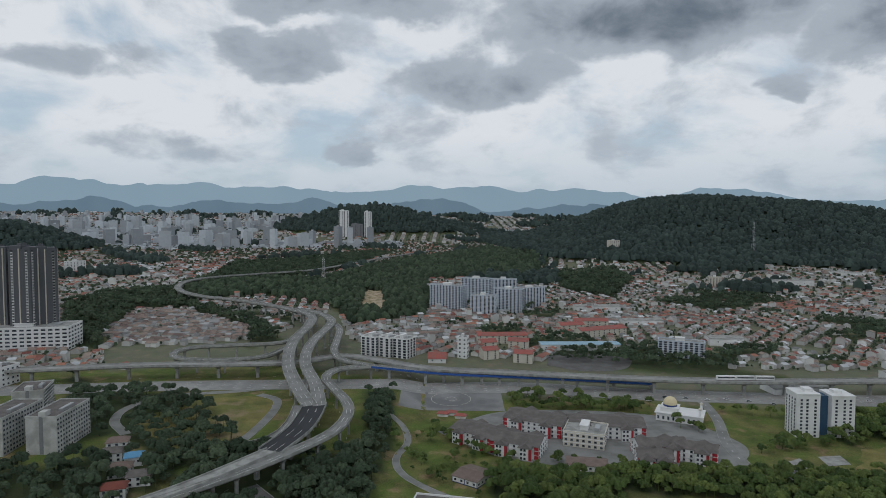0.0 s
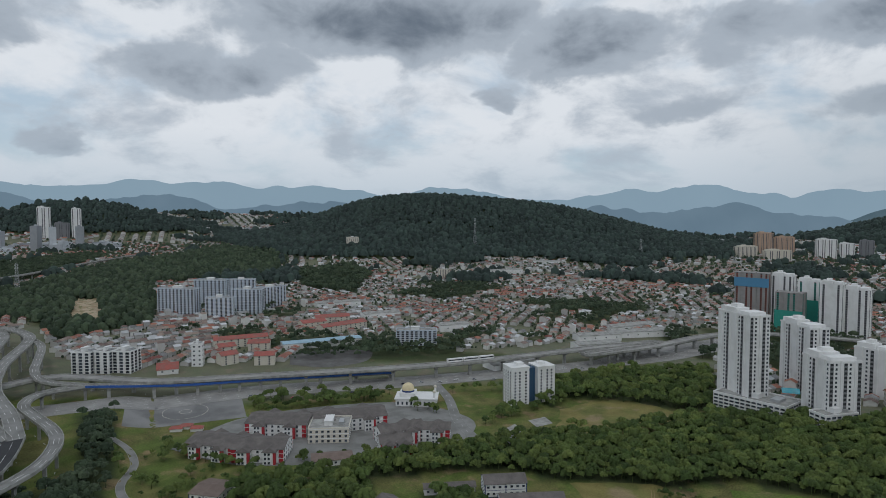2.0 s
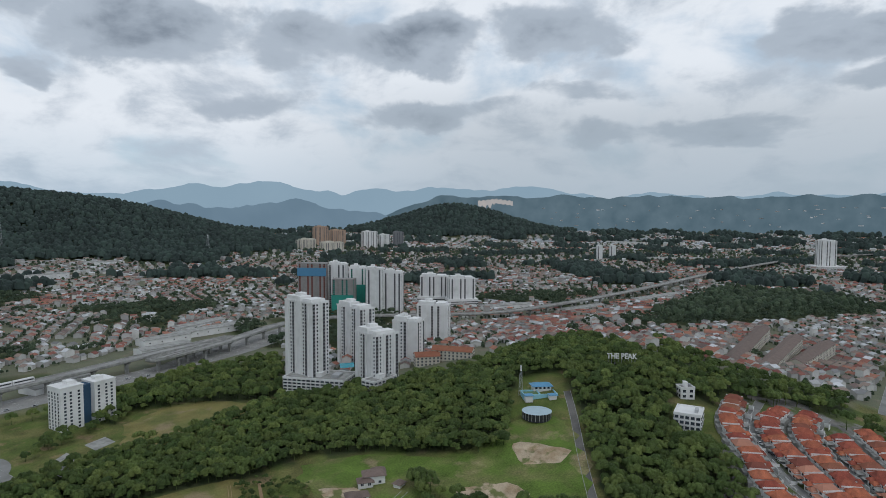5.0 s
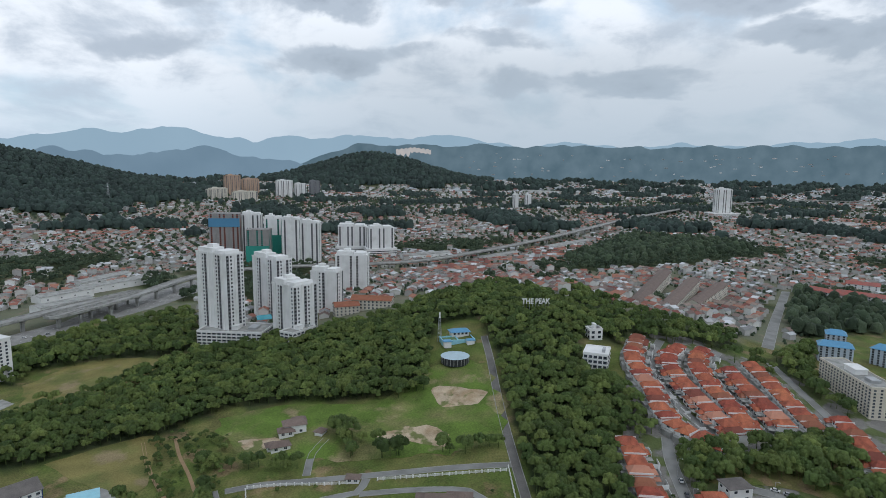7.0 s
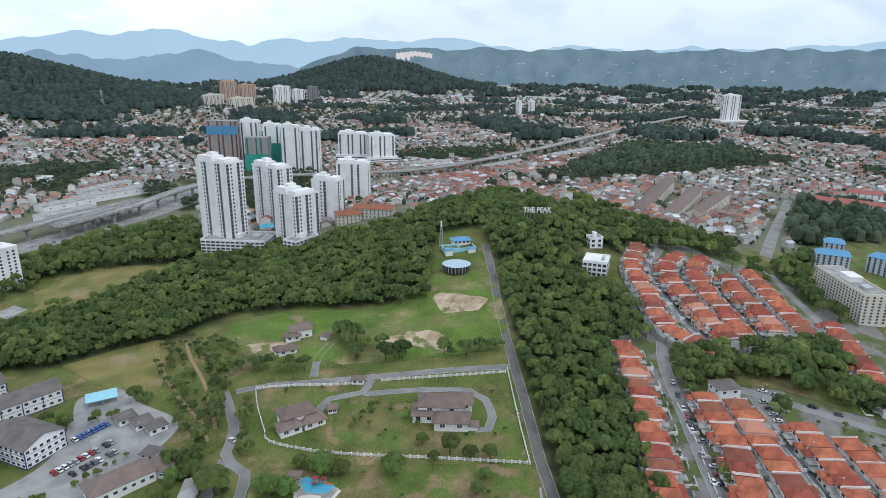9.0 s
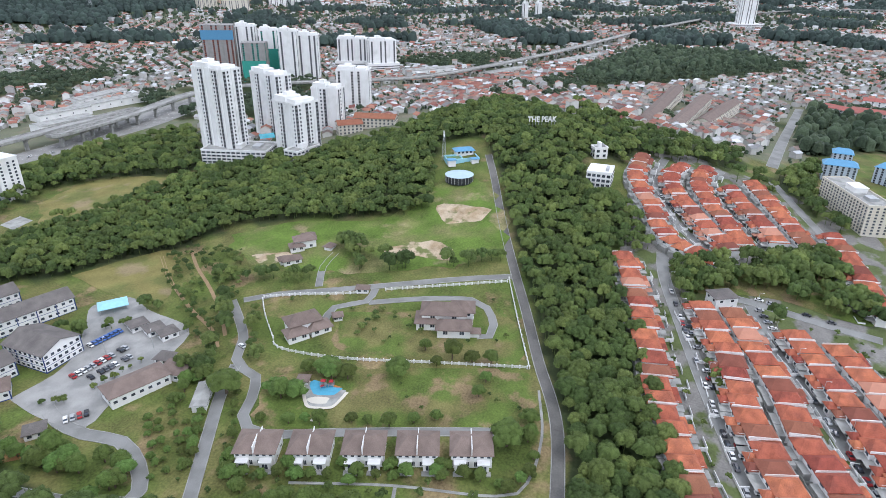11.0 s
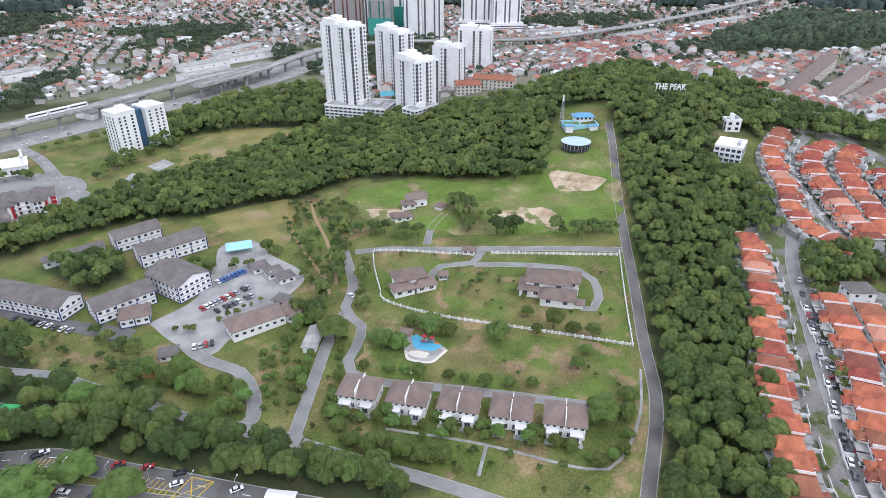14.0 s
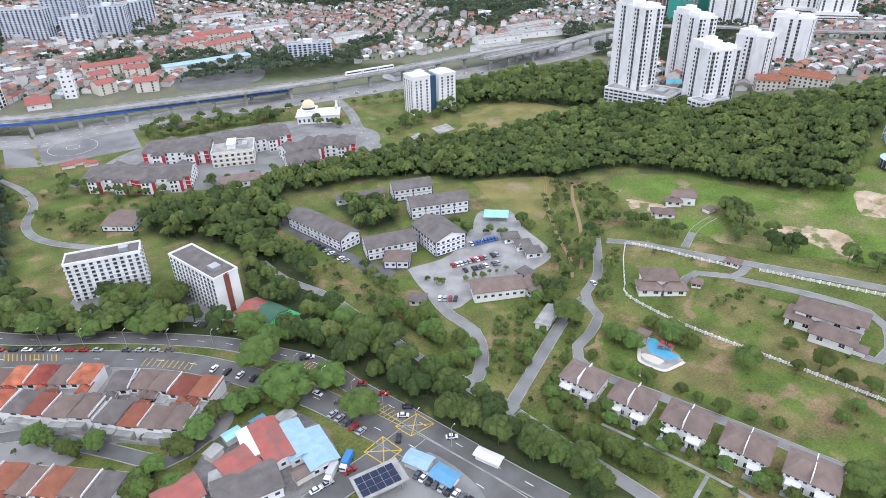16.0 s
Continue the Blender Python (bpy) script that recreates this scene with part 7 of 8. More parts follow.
# ---- the wide town: houses past counting ----
def houses_mesh(name, x, y, turn, w, d, h, rise, roof, label):
    n = len(x)
    if not n:
        return
    c, s = np.cos(turn), np.sin(turn)
    z = ground_z(x, y)

    def place(lx, ly, lz):
        return np.stack([x + lx * c - ly * s, y + lx * s + ly * c, z + lz], -1)

    zero = np.zeros(n)
    P = [place(sx * w, sy * d, zero + k) for k in (-2.0,) for sx, sy in ((-1, -1), (1, -1), (1, 1), (-1, 1))]
    P += [place(sx * w, sy * d, h) for sx, sy in ((-1, -1), (1, -1), (1, 1), (-1, 1))]
    P += [place(-w, zero, h + rise - .05), place(w, zero, h + rise - .05)]
    o = 0.5
    P += [place(sx * (w + o), sy * (d + o), h - o * rise / d) for sx, sy in ((-1, -1), (1, -1), (1, 1), (-1, 1))]
    P += [place(-w - o, zero, h + rise), place(w + o, zero, h + rise)]
    V = np.stack(P, 1).reshape(-1, 3)
    wt = [(0, 1, 5), (0, 5, 4), (1, 2, 6), (1, 6, 5), (2, 3, 7), (2, 7, 6), (3, 0, 4), (3, 4, 7), (5, 6, 9), (7, 4, 8)]
    rt = [(10, 11, 15), (10, 15, 14), (12, 13, 14), (12, 14, 15)]
    T = (np.arange(n)[:, None, None] * 16 + np.array(wt + rt)[None]).reshape(-1, 3)
    ix = np.tile(np.array([0] * 10 + [1] * 4), n)
    tagged(new(name, big_mesh(name, V, T, [TOWN_WALL, roof], ix)), label, "houses", kind="stuff")


TOWN_WALL = material("town_walls", (0.56, 0.55, 0.53), 0.8, vary=0.1, scale=0.02, fine=0.5, per_island=0.3, hue=0.03)
TOWN_ROOFS = [material("town_roof_red", (0.28, 0.125, 0.095), 0.85, vary=0.15, scale=0.05, fine=0.6, per_island=0.35, hue=0.012),
              material("town_roof_brown", (0.24, 0.185, 0.16), 0.85, vary=0.15, scale=0.05, fine=0.6, per_island=0.35, hue=0.015),
              material("town_roof_grey", (0.3, 0.3, 0.3), 0.8, vary=0.15, scale=0.05, fine=0.6, per_island=0.45, hue=0.03),
              material("town_roof_pale", (0.52, 0.53, 0.54), 0.7, vary=0.12, scale=0.05, fine=0.6, per_island=0.25, hue=0.05)]


def build_town():
    r = np.random.default_rng(17)
    bins = [[], [], [], []]
    tree_x, tree_y = [], []
    for near, far, cell, along, across, half_w, half_d, eave in ((560, 1350, 120, 8.4, 19, 3.6, 4.4, 4.6), (1350, 2500, 170, 12, 27, 5.2, 5.6, 5.0), (2500, 4650, 260, 24, 44, 9, 8, 6.5)):
        for cx in np.arange(-3000, 4700, cell):
            for cy in np.arange(-1500, 4700, cell):
                d = math.hypot(cx, cy)
                a = math.degrees(math.atan2(-cx, cy))
                if not (near - cell < d < far + cell and -114 < a < 44):
                    continue
                turn = r.choice([0.35, 0.9, 1.6, 2.4]) + r.uniform(-.2, .2)
                mix = [(.6, .25, .08, .07), (.12, .58, .18, .12), (.2, .3, .26, .24), (.32, .34, .14, .2)][r.integers(4)]
                # a larger share of pale roofs far out stands in for haze
                mix = mix if near < 2000 else (.25, .25, .15, .35)
                mix = (.62, .16, .07, .15) if 0 < a < 22 and 1500 < d < 3300 else mix
                u, v = np.meshgrid(np.arange(-cell / 2, cell / 2, along), np.arange(-cell / 2, cell / 2, across))
                u, v = u.ravel(), v.ravel()
                loose = r.random() < .5
                ju = r.uniform(-1, 1, len(u)) * along * (.3 if loose else .02)
                jv = r.uniform(-1, 1, len(u)) * across * (.2 if loose else .02)
                x, y = cx + (u + ju) * math.cos(turn) - (v + jv) * math.sin(turn), cy + (u + ju) * math.sin(turn) + (v + jv) * math.cos(turn)
                dd = np.hypot(x, y)
                on = (dd > near) & (dd < far) & (np.abs(x - cx) < cell / 2) & (np.abs(y - cy) < cell / 2) & (r.random(len(u)) < (.8 if loose else .95))
                n = int(on.sum())
                if n:
                    kind = r.choice(4, n, p=mix)
                    rows = np.stack([x[on], y[on], np.full(n, turn) + (r.uniform(-.15, .15, n) if loose else 0) + (math.pi / 2 * (r.random(n) < .3) if loose else 0),
                                     half_w * r.uniform(.75, 1.15, n) if loose else np.full(n, half_w * 1.02), half_d * r.uniform(.8, 1.15, n) if loose else np.full(n, half_d),
                                     eave * r.uniform(.7, 1.15, n) * np.where(r.random(n) < .04, 2.2, 1), half_d * r.uniform(.25, .5, n)], -1)
                    for k in range(4):
                        bins[k].append(rows[kind == k])
                # trees along the backs of the plots
                tx, ty = x + (across / 2) * -math.sin(turn) + r.uniform(-3, 3, len(x)), y + (across / 2) * math.cos(turn) + r.uniform(-3, 3, len(x))
                keep = (r.random(len(x)) < (1.0 if near < 600 else .65)) & (np.hypot(tx, ty) > near) & (np.hypot(tx, ty) < far)
                tree_x.append(tx[keep])
                tree_y.append(ty[keep])

    def free(x, y, spare=2.0):
        ok = ~inside(ESTATE, x, y) & ~inside(INTERCHANGE, x, y) & ~inside(HIGHWAY, x, y) & ~near_road(x, y, spare)
        for p in KEEP_CLEAR:
            q = np.array(p)
            lo, hi = q.min(0), q.max(0)
            k = np.where((x > lo[0]) & (x < hi[0]) & (y > lo[1]) & (y < hi[1]))[0]
            if len(k):
                ok[k] &= ~inside(p, x[k], y[k])
        return ok

    names = ("red_roofed_houses", "brown_roofed_houses", "grey_roofed_houses", "pale_roofed_houses")
    for k in range(4):
        q = np.concatenate(bins[k])
        q = q[free(q[:, 0], q[:, 1], 6) & ~wooded(q[:, 0], q[:, 1])]
        houses_mesh(names[k], *q.T, TOWN_ROOFS[k], "town houses with %s roofs in rows" % ("red", "brown", "grey", "pale")[k])
    x, y = np.concatenate(tree_x), np.concatenate(tree_y)
    on = free(x, y) & ~wooded(x, y)
    x, y = x[on], y[on]
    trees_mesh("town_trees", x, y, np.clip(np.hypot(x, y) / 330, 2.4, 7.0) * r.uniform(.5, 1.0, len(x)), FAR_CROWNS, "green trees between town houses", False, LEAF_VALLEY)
    for near, far, step in ((560, 1300, 9.5), (1300, 3000, 13.5), (3000, 4650, 22.0)):
        x, y = lattice(-3000, 4700, -1500, 4700, step)
        a = np.degrees(np.arctan2(-x, y))
        d = np.hypot(x, y)
        on = (d > near) & (d < far) & (a > -114) & (a < 44)
        x, y = x[on], y[on]
        on = wooded(x, y) & free(x, y)
        for p in WOODS:
            on &= ~inside(p, x, y)
        x, y = x[on], y[on]
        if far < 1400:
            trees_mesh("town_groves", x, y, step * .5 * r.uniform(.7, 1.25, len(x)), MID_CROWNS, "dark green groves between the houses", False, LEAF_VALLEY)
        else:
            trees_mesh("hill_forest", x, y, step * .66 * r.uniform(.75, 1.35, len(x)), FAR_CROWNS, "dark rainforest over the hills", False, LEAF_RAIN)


KEEP_CLEAR.append(BROWN_ESTATE)
KEEP_CLEAR.append([(-134.3, 954.6), (-96.0, 958.2), (-119.9, 1172.8), (-159.3, 1192.8)])
build_town()


def brown_estate():
    """Tight rows of brown-roofed terraces in a hollow beyond the interchange."""
    r = np.random.default_rng(23)
    c, turn = (-350.0, 805.0), -0.12
    u, v = np.meshgrid(np.arange(-170, 170, 6.6), np.arange(-170, 170, 14.5))
    u, v = u.ravel(), v.ravel()
    x, y = c[0] + u * math.cos(turn) - v * math.sin(turn), c[1] + u * math.sin(turn) + v * math.cos(turn)
    on = inside(BROWN_ESTATE, x, y) & (np.abs((u + 30) % 80) > 9) & (r.random(len(x)) < 0.96)
    x, y = x[on], y[on]
    n = len(x)
    grey = r.random(n) < .35
    for name, k, roof, kind in (("brown_terraces", ~grey, TOWN_ROOFS[1], "brown"), ("grey_terraces", grey, TOWN_ROOFS[2], "grey")):
        m = int(k.sum())
        houses_mesh(name, x[k], y[k], np.full(m, turn), np.full(m, 3.2), np.full(m, 3.6), r.uniform(3.6, 5.4, m), r.uniform(1.2, 2.0, m), roof, "rows of weathered %s-roofed terraces" % kind)
    x, y = x + r.uniform(-4, 4, n), y + 7.2
    on = r.random(n) < .3
    trees_mesh("town_trees", x[on], y[on], r.uniform(1.4, 3.2, on.sum()), FAR_CROWNS, "small trees between brown terraces", False, LEAF_VALLEY)


brown_estate()


# ---- the far city ----
def far_city():
    """Pale high-rise blocks past counting, thinning into the distance."""
    r = np.random.default_rng(8)
    n = 3600
    west = r.random(n) < 0.75
    a = np.radians(np.where(west, r.uniform(4, 41, n), r.uniform(-112, 3, n)))
    d = 1 / r.uniform(1 / 11800, np.where(west, 1 / 2300, 1 / 3000), n)
    d0 = d
    d = np.where((np.degrees(a) > -13) & (d > 3300), 3300 + (d - 3300) / 6.44, d)
    x, y = -np.sin(a) * d, np.cos(a) * d
    on = (hill_z(x, y) < 14) & ~((np.degrees(a) < -52) & (d > 4650)) & ~wooded(x, y)
    on &= d < 4640
    x, y, d, a, size = x[on], y[on], d[on], a[on], (d / d0)[on]
    n = len(x)
    high = size * np.where((r.random(n) < 0.1 + 0.14 * (size < 0.9)) & (np.degrees(a) > 3), r.uniform(25, 85, n), r.uniform(6, 14, n))
    w, dp = size * np.where(high > 25 * size, r.uniform(9, 24, n), r.uniform(9, 34, n)), size * r.uniform(7, 14, n)
    turn = r.choice([0.3, 0.8, 1.4], n)
    z = ground_z(x, y)
    P = []
    for k, (wide, lo, up) in enumerate(((1.0, -3.0, high), (0.3, high, high + 4 * size))):
        for lz in (lo, up):
            for sx, sy in ((-1, -1), (1, -1), (1, 1), (-1, 1)):
                lx, ly = sx * w * wide, sy * dp * wide
                P.append(np.stack([x + lx * np.cos(turn) - ly * np.sin(turn), y + lx * np.sin(turn) + ly * np.cos(turn), z + lz], -1))
    V = np.stack(P, 1).reshape(-1, 3)
    one = [(0, 1, 5), (0, 5, 4), (1, 2, 6), (1, 6, 5), (2, 3, 7), (2, 7, 6), (3, 0, 4), (3, 4, 7), (4, 5, 6), (4, 6, 7)]
    one += [tuple(i + 8 for i in q) for q in one]
    T = (np.arange(n)[:, None, None] * 16 + np.array(one)[None]).reshape(-1, 3)
    # walls tinted pale blue-grey: the distance haze is mixed into their colour
    wall = material("hazed_city_walls", (0.47, 0.495, 0.52), 0.8, vary=0.12, scale=0.01, fine=0.12, per_island=0.35)
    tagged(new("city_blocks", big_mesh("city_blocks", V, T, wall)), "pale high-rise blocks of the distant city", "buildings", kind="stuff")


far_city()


def hillside_blocks():
    """White estates that climb the far hills behind the town."""
    r = random.Random(31)
    v, f = [], []
    for _ in range(80):
        a, z = radians(-70 - 42 * r.random()), r.uniform(40, 205)
        w, h = r.uniform(4, 15), r.uniform(3, 8)
        k = len(v)
        for far in (4780, 4796):
            for sx, sz in ((-1, 0), (1, 0), (1, 1), (-1, 1)):
                b = a - sx * w / far
                v.append((-math.sin(b) * far, math.cos(b) * far, z + sz * h))
        f += [tuple(k + i for i in q) for q in ((0, 1, 2, 3), (0, 4, 5, 1), (3, 2, 6, 7), (1, 5, 6, 2), (0, 3, 7, 4))]
    tagged(new("hillside_blocks", mesh_from("hillside_blocks", v, f, material("hillside_walls", (0.5, 0.5, 0.5), 0.8, vary=0.2, scale=0.02, per_island=0.4))), "white estates on the far hillsides", "buildings", kind="stuff")


hillside_blocks()


# ---- a train on the rail viaduct ----
def train():
    a, b = Vector((238.2, 543.7)), Vector((289.0, 542.4))
    n = max(3, int((b - a).length / 20))
    t = thing("train", a, bearing(a, b), 13.0 + float(rise_z(*a)), "white commuter train on a viaduct", "train")
    step = (b - a).length / n
    for i in range(n):
        part("carriage", boxes((i * step, -1.5, .5, i * step + step - .8, 1.5, 3.9)), MAT["white"], t)
        part("window_strip", boxes((i * step + .8, -1.56, 2.0, i * step + step - 1.6, 1.56, 3.0)), MAT["dark"], t, "dark window strip")
        part("bogie", boxes((i * step + 1.5, -1.2, .02, i * step + step - 2.3, 1.2, .5)), MAT["grey"], t)


train()


# ---- woods and trees ----
wood(BELT, 5.1, 3.8, "dense dark green belt of trees")
wood(BEHIND_FIELD, 6.5, 4.6, "green trees between field and highway")
wood(PEAK, 5.3, 3.9, "dense green forest over the hilltop")
wood(RIGHT_WOODS, 7.0, 5.0, "broad green trees behind the terraces")
wood(PARK, 6.2, 4.8, "broad green trees in a small park")
wood(SOUTH_STRIP, 6.6, 5.2, "wide-crowned rain trees along the boulevard")
wood(SLOPE, 6.5, 4.5, "mixed trees on a roadside slope")
wood(LOWER, 6.0, 4.4, "leafy trees beside the street")
wood(SCHOOL_WOODS, 6.2, 5.0, "dense trees beside the school")
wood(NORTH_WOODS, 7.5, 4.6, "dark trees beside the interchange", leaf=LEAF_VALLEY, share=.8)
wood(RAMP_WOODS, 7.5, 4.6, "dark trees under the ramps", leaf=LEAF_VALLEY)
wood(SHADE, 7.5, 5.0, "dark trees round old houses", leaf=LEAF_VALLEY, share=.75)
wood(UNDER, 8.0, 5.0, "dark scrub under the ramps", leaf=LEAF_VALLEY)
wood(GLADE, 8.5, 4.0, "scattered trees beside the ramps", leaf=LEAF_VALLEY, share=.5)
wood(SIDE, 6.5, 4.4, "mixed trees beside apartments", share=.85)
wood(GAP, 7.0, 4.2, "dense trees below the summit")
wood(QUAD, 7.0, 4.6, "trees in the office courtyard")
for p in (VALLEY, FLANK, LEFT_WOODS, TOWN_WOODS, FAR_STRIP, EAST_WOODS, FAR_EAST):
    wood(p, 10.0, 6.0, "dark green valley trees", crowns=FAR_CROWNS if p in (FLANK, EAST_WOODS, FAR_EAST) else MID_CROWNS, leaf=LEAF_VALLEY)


# ---- parked and moving cars ----
TYRE = material("tyre_rubber", (0.02, 0.02, 0.02), 0.9)


def car_kind(color, label):
    t = new("car")
    paint = material("car_paint", color, 0.3, vary=0.03)
    bm = boxes((-2.1, -.85, .35, 2.1, .85, .95))
    bmesh.ops.bevel(bm, geom=list(bm.edges), offset=.12, segments=1, affect="EDGES")
    part("body", bm, paint, t)
    bm = bmesh.new()
    v = [bm.verts.new(q) for q in ((-1.5, -.78, .93), (1.1, -.78, .93), (1.1, .78, .93), (-1.5, .78, .93), (-1.0, -.65, 1.45), (.4, -.65, 1.45), (.4, .65, 1.45), (-1.0, .65, 1.45))]
    for f in ((4, 5, 6, 7), (0, 1, 5, 4), (1, 2, 6, 5), (2, 3, 7, 6), (3, 0, 4, 7)):
        bm.faces.new([v[i] for i in f])
    part("cabin", bm, MAT["glass"], t, "dark window glass")
    part("roof", boxes((-.98, -.66, 1.44, .42, .66, 1.5)), paint, t)
    for x in (-1.3, 1.3):
        for y in (-.8, .8):
            bm = bmesh.new()
            bmesh.ops.create_cone(bm, cap_ends=True, segments=8, radius1=.34, radius2=.34, depth=.22, matrix=Matrix.Translation((x, y, .34)) @ Matrix.Rotation(math.pi / 2, 4, "X"))
            part("wheel", bm, TYRE, t)
    return tagged(t, label, "car", "cars")


CARS = [car_kind(c, "%s car on grey paving" % n) for c, n in (((.75, .75, .74), "white"), ((.4, .41, .42), "silver"), ((.03, .03, .035), "black"), ((.35, .03, .03), "dark red"), ((.06, .14, .4), "blue"), ((.12, .12, .13), "grey"))]
for i, k in enumerate(CARS):
    k.matrix_basis = Matrix.Translation((-70.0 - 6 * i, -100.0, 0))
auto = random.Random(4)


def car(xy, turn, kind=None, up=0.22):
    k = CARS[kind] if kind is not None else auto.choice(CARS[:4] + CARS[:2] + CARS[5:])
    return copy_thing(k, Matrix.Translation((xy[0], xy[1], float(ground_z(xy[0], xy[1])) + up)) @ Matrix.Rotation(turn, 4, "Z"))


def parked(a, b, n, across=True, kinds=None, gap=0.1):
    a, b = Vector(a), Vector(b)
    for i in range(n):
        if auto.random() < gap:
            continue
        p = a.lerp(b, i / max(1, n - 1))
        car(p, bearing(a, b) + (math.pi / 2 if across else 0) + auto.uniform(-.04, .04), auto.choice(kinds) if kinds else None)


parked((143.2, 220.0), (166.8, 215.8), 12, kinds=(0, 0, 1, 3, 2, 3))
parked((143.4, 213.0), (164.4, 208.3), 11, kinds=(0, 1, 2, 5))
parked((162.8, 232.3), (176.4, 229.2), 8, kinds=(4, 4, 4, 0))
parked((93.2, 290.7), (101.8, 256.0), 10)
parked((93.7, 345.4), (94.1, 327.2), 6)
parked((122.4, 199.6), (128.0, 195.2), 4)
parked((25.5, 244.9), (38.6, 230.7), 6)
parked((52.1, 160.5), (56.8, 147.4), 5)
parked((-48.2, 273.9), (11.1, 232.7), 13, False)
parked((49.6, 178.1), (58.3, 159.6), 5, False)
parked((23.4, 210.0), (34.6, 195.4), 4)
parked((63.5, 120.6), (71.0, 103.2), 9)
parked((34.2, 133.3), (46.3, 134.2), 4, False)
for q, turn, k in (((38.8, 218.7), 3.1, 0), ((57.3, 195.2), -.4, 0), ((72.1, 159.5), -.6, 3), ((75.9, 148.4), -.6, 2), ((65.8, 137.2), -2.2, 2), ((66.6, 167.1), -.6, 2), ((72.5, 145.7), -.6, 0), ((67.6, 168.8), -.5, 3), ((81.1, 127.6), -.5, 0), ((55.6, 195.8), -.4, 2), ((186.1, 167.2), 1.2, 0)):
    car(q, turn, k)
for a, b, n in (((300.4, -9.6), (166.8, -42.3), 26), ((277.8, -17.6), (168.7, -46.9), 22), ((300.5, -50.8), (201.7, -83.8), 22), ((288.8, -53.3), (192.0, -79.6), 18), ((411.3, 4.0), (359.6, -28.9), 12), ((430.5, -38.3), (384.8, -54.0), 9), ((311.8, -45.9), (302.2, -87.9), 9)):
    parked(a, b, n, auto.random() < .2, gap=.5)
for i in range(20):
    u = i / 19
    p = Vector((55.8, 545.6)).lerp(Vector((374.6, 511.0)), u) + Vector((0, auto.uniform(-10, 10)))
    car(p, bearing((55.8, 545.6), (374.6, 511.0)) + math.pi * (i % 2), up=.35)


def lorry(xy, turn, color, label):
    t = thing("lorry", xy, turn, float(ground_z(*xy)) + .2, label, "lorry")
    part("box", boxes((-3.4, -1.2, .9, 2.0, 1.2, 3.2)), material("lorry_box", color, .5), t)
    part("cab", boxes((2.1, -1.1, .6, 3.8, 1.1, 2.5)), MAT["white"], t)
    part("windscreen", boxes((3.78, -1.0, 1.5, 3.84, 1.0, 2.3)), MAT["glass"], t)
    for x in (-2.2, 2.9):
        for y in (-1, 1):
            bm = bmesh.new()
            bmesh.ops.create_cone(bm, cap_ends=True, segments=10, radius1=.5, radius2=.5, depth=.3, matrix=Matrix.Translation((x, y, .5)) @ Matrix.Rotation(math.pi / 2, 4, "X"))
            part("wheel", bm, TYRE, t)


lorry((46.8, 137.5), -2.4, (.05, .2, .45), "blue box lorry on the side street")
lorry((40.8, 136.1), -2.4, (.5, .5, .5), "grey open lorry on the side street")

# ---- painted road marks ----
YELLOW = material("yellow_paint", (.6, .42, .06), .8, vary=.2, scale=.6)


def stripe(a, b, wide, mat, name="road_mark", up=.19):
    a, b = Vector(a), Vector(b)
    d = (b - a).normalized() * wide / 2
    n = Vector((-d.y, d.x))
    q = [a - n, b - n, b + n, a + n]
    return [(p.x, p.y, float(ground_z(p.x, p.y)) + up) for p in q]


def marks(name, stripes, mat, label):
    v, f = [], []
    for s in stripes:
        k = len(v)
        v += s
        f.append((k, k + 1, k + 2, k + 3))
    tagged(new(name, mesh_from(name, v, f, mat)), label, "road marking", kind="structure")


def box_junction(c0, c1, c2, c3, label):
    c = [Vector(q) for q in (c0, c1, c2, c3)]
    marks("box_junction", [stripe(c[i], c[(i + 1) % 4], .35, YELLOW) for i in range(4)] + [stripe(c[0], c[2], .35, YELLOW), stripe(c[1], c[3], .35, YELLOW)], YELLOW, label)


box_junction((67.8, 143.1), (77.1, 144.1), (79.5, 136.5), (70.1, 136.1), "yellow crossed box at a junction")
box_junction((53.7, 139.0), (62.0, 141.4), (64.5, 132.5), (56.7, 130.7), "yellow crossed box at a junction")
for a, b, c, d, n in (((61.8, 166.0), (67.1, 145.8), (66.3, 166.5), (72.4, 146.4), 12), ((-48.3, 266.1), (-28.8, 252.6), (-48.2, 271.3), (-28.5, 257.5), 14), ((-0.4, 229.5), (15.0, 215.8), (2.8, 233.2), (18.0, 219.2), 10), ((53.0, 192.3), (56.0, 185.3), (55.9, 193.6), (59.3, 186.2), 6)):
    A, B, C, D = (Vector(q) for q in (a, b, c, d))
    marks("bay_lines", [stripe(A.lerp(B, i / (n - 1)), C.lerp(D, i / (n - 1)), .3, YELLOW) for i in range(n)], YELLOW, "faded yellow parking bay lines")
for line, width in list(ROADS):
    if width in (8, 11, 30):
        row = [Vector(p) for p in line]
        for k in ((0,) if width < 20 else (-9, -3, 3, 9)):
            dash = []
            for i in range(1, len(row) - 1, 2):
                d = (row[i + 1] - row[i - 1]).normalized()
                o = Vector((-d.y, d.x)) * k
                dash.append(stripe(row[i] + o - d * 1.5, row[i] + o + d * 1.5, .25, MAT["white"], up=.14 + (.1 if width > 20 else 0) + .02))
            marks("lane_dashes", dash, MAT["white"], "white dashed lane line")

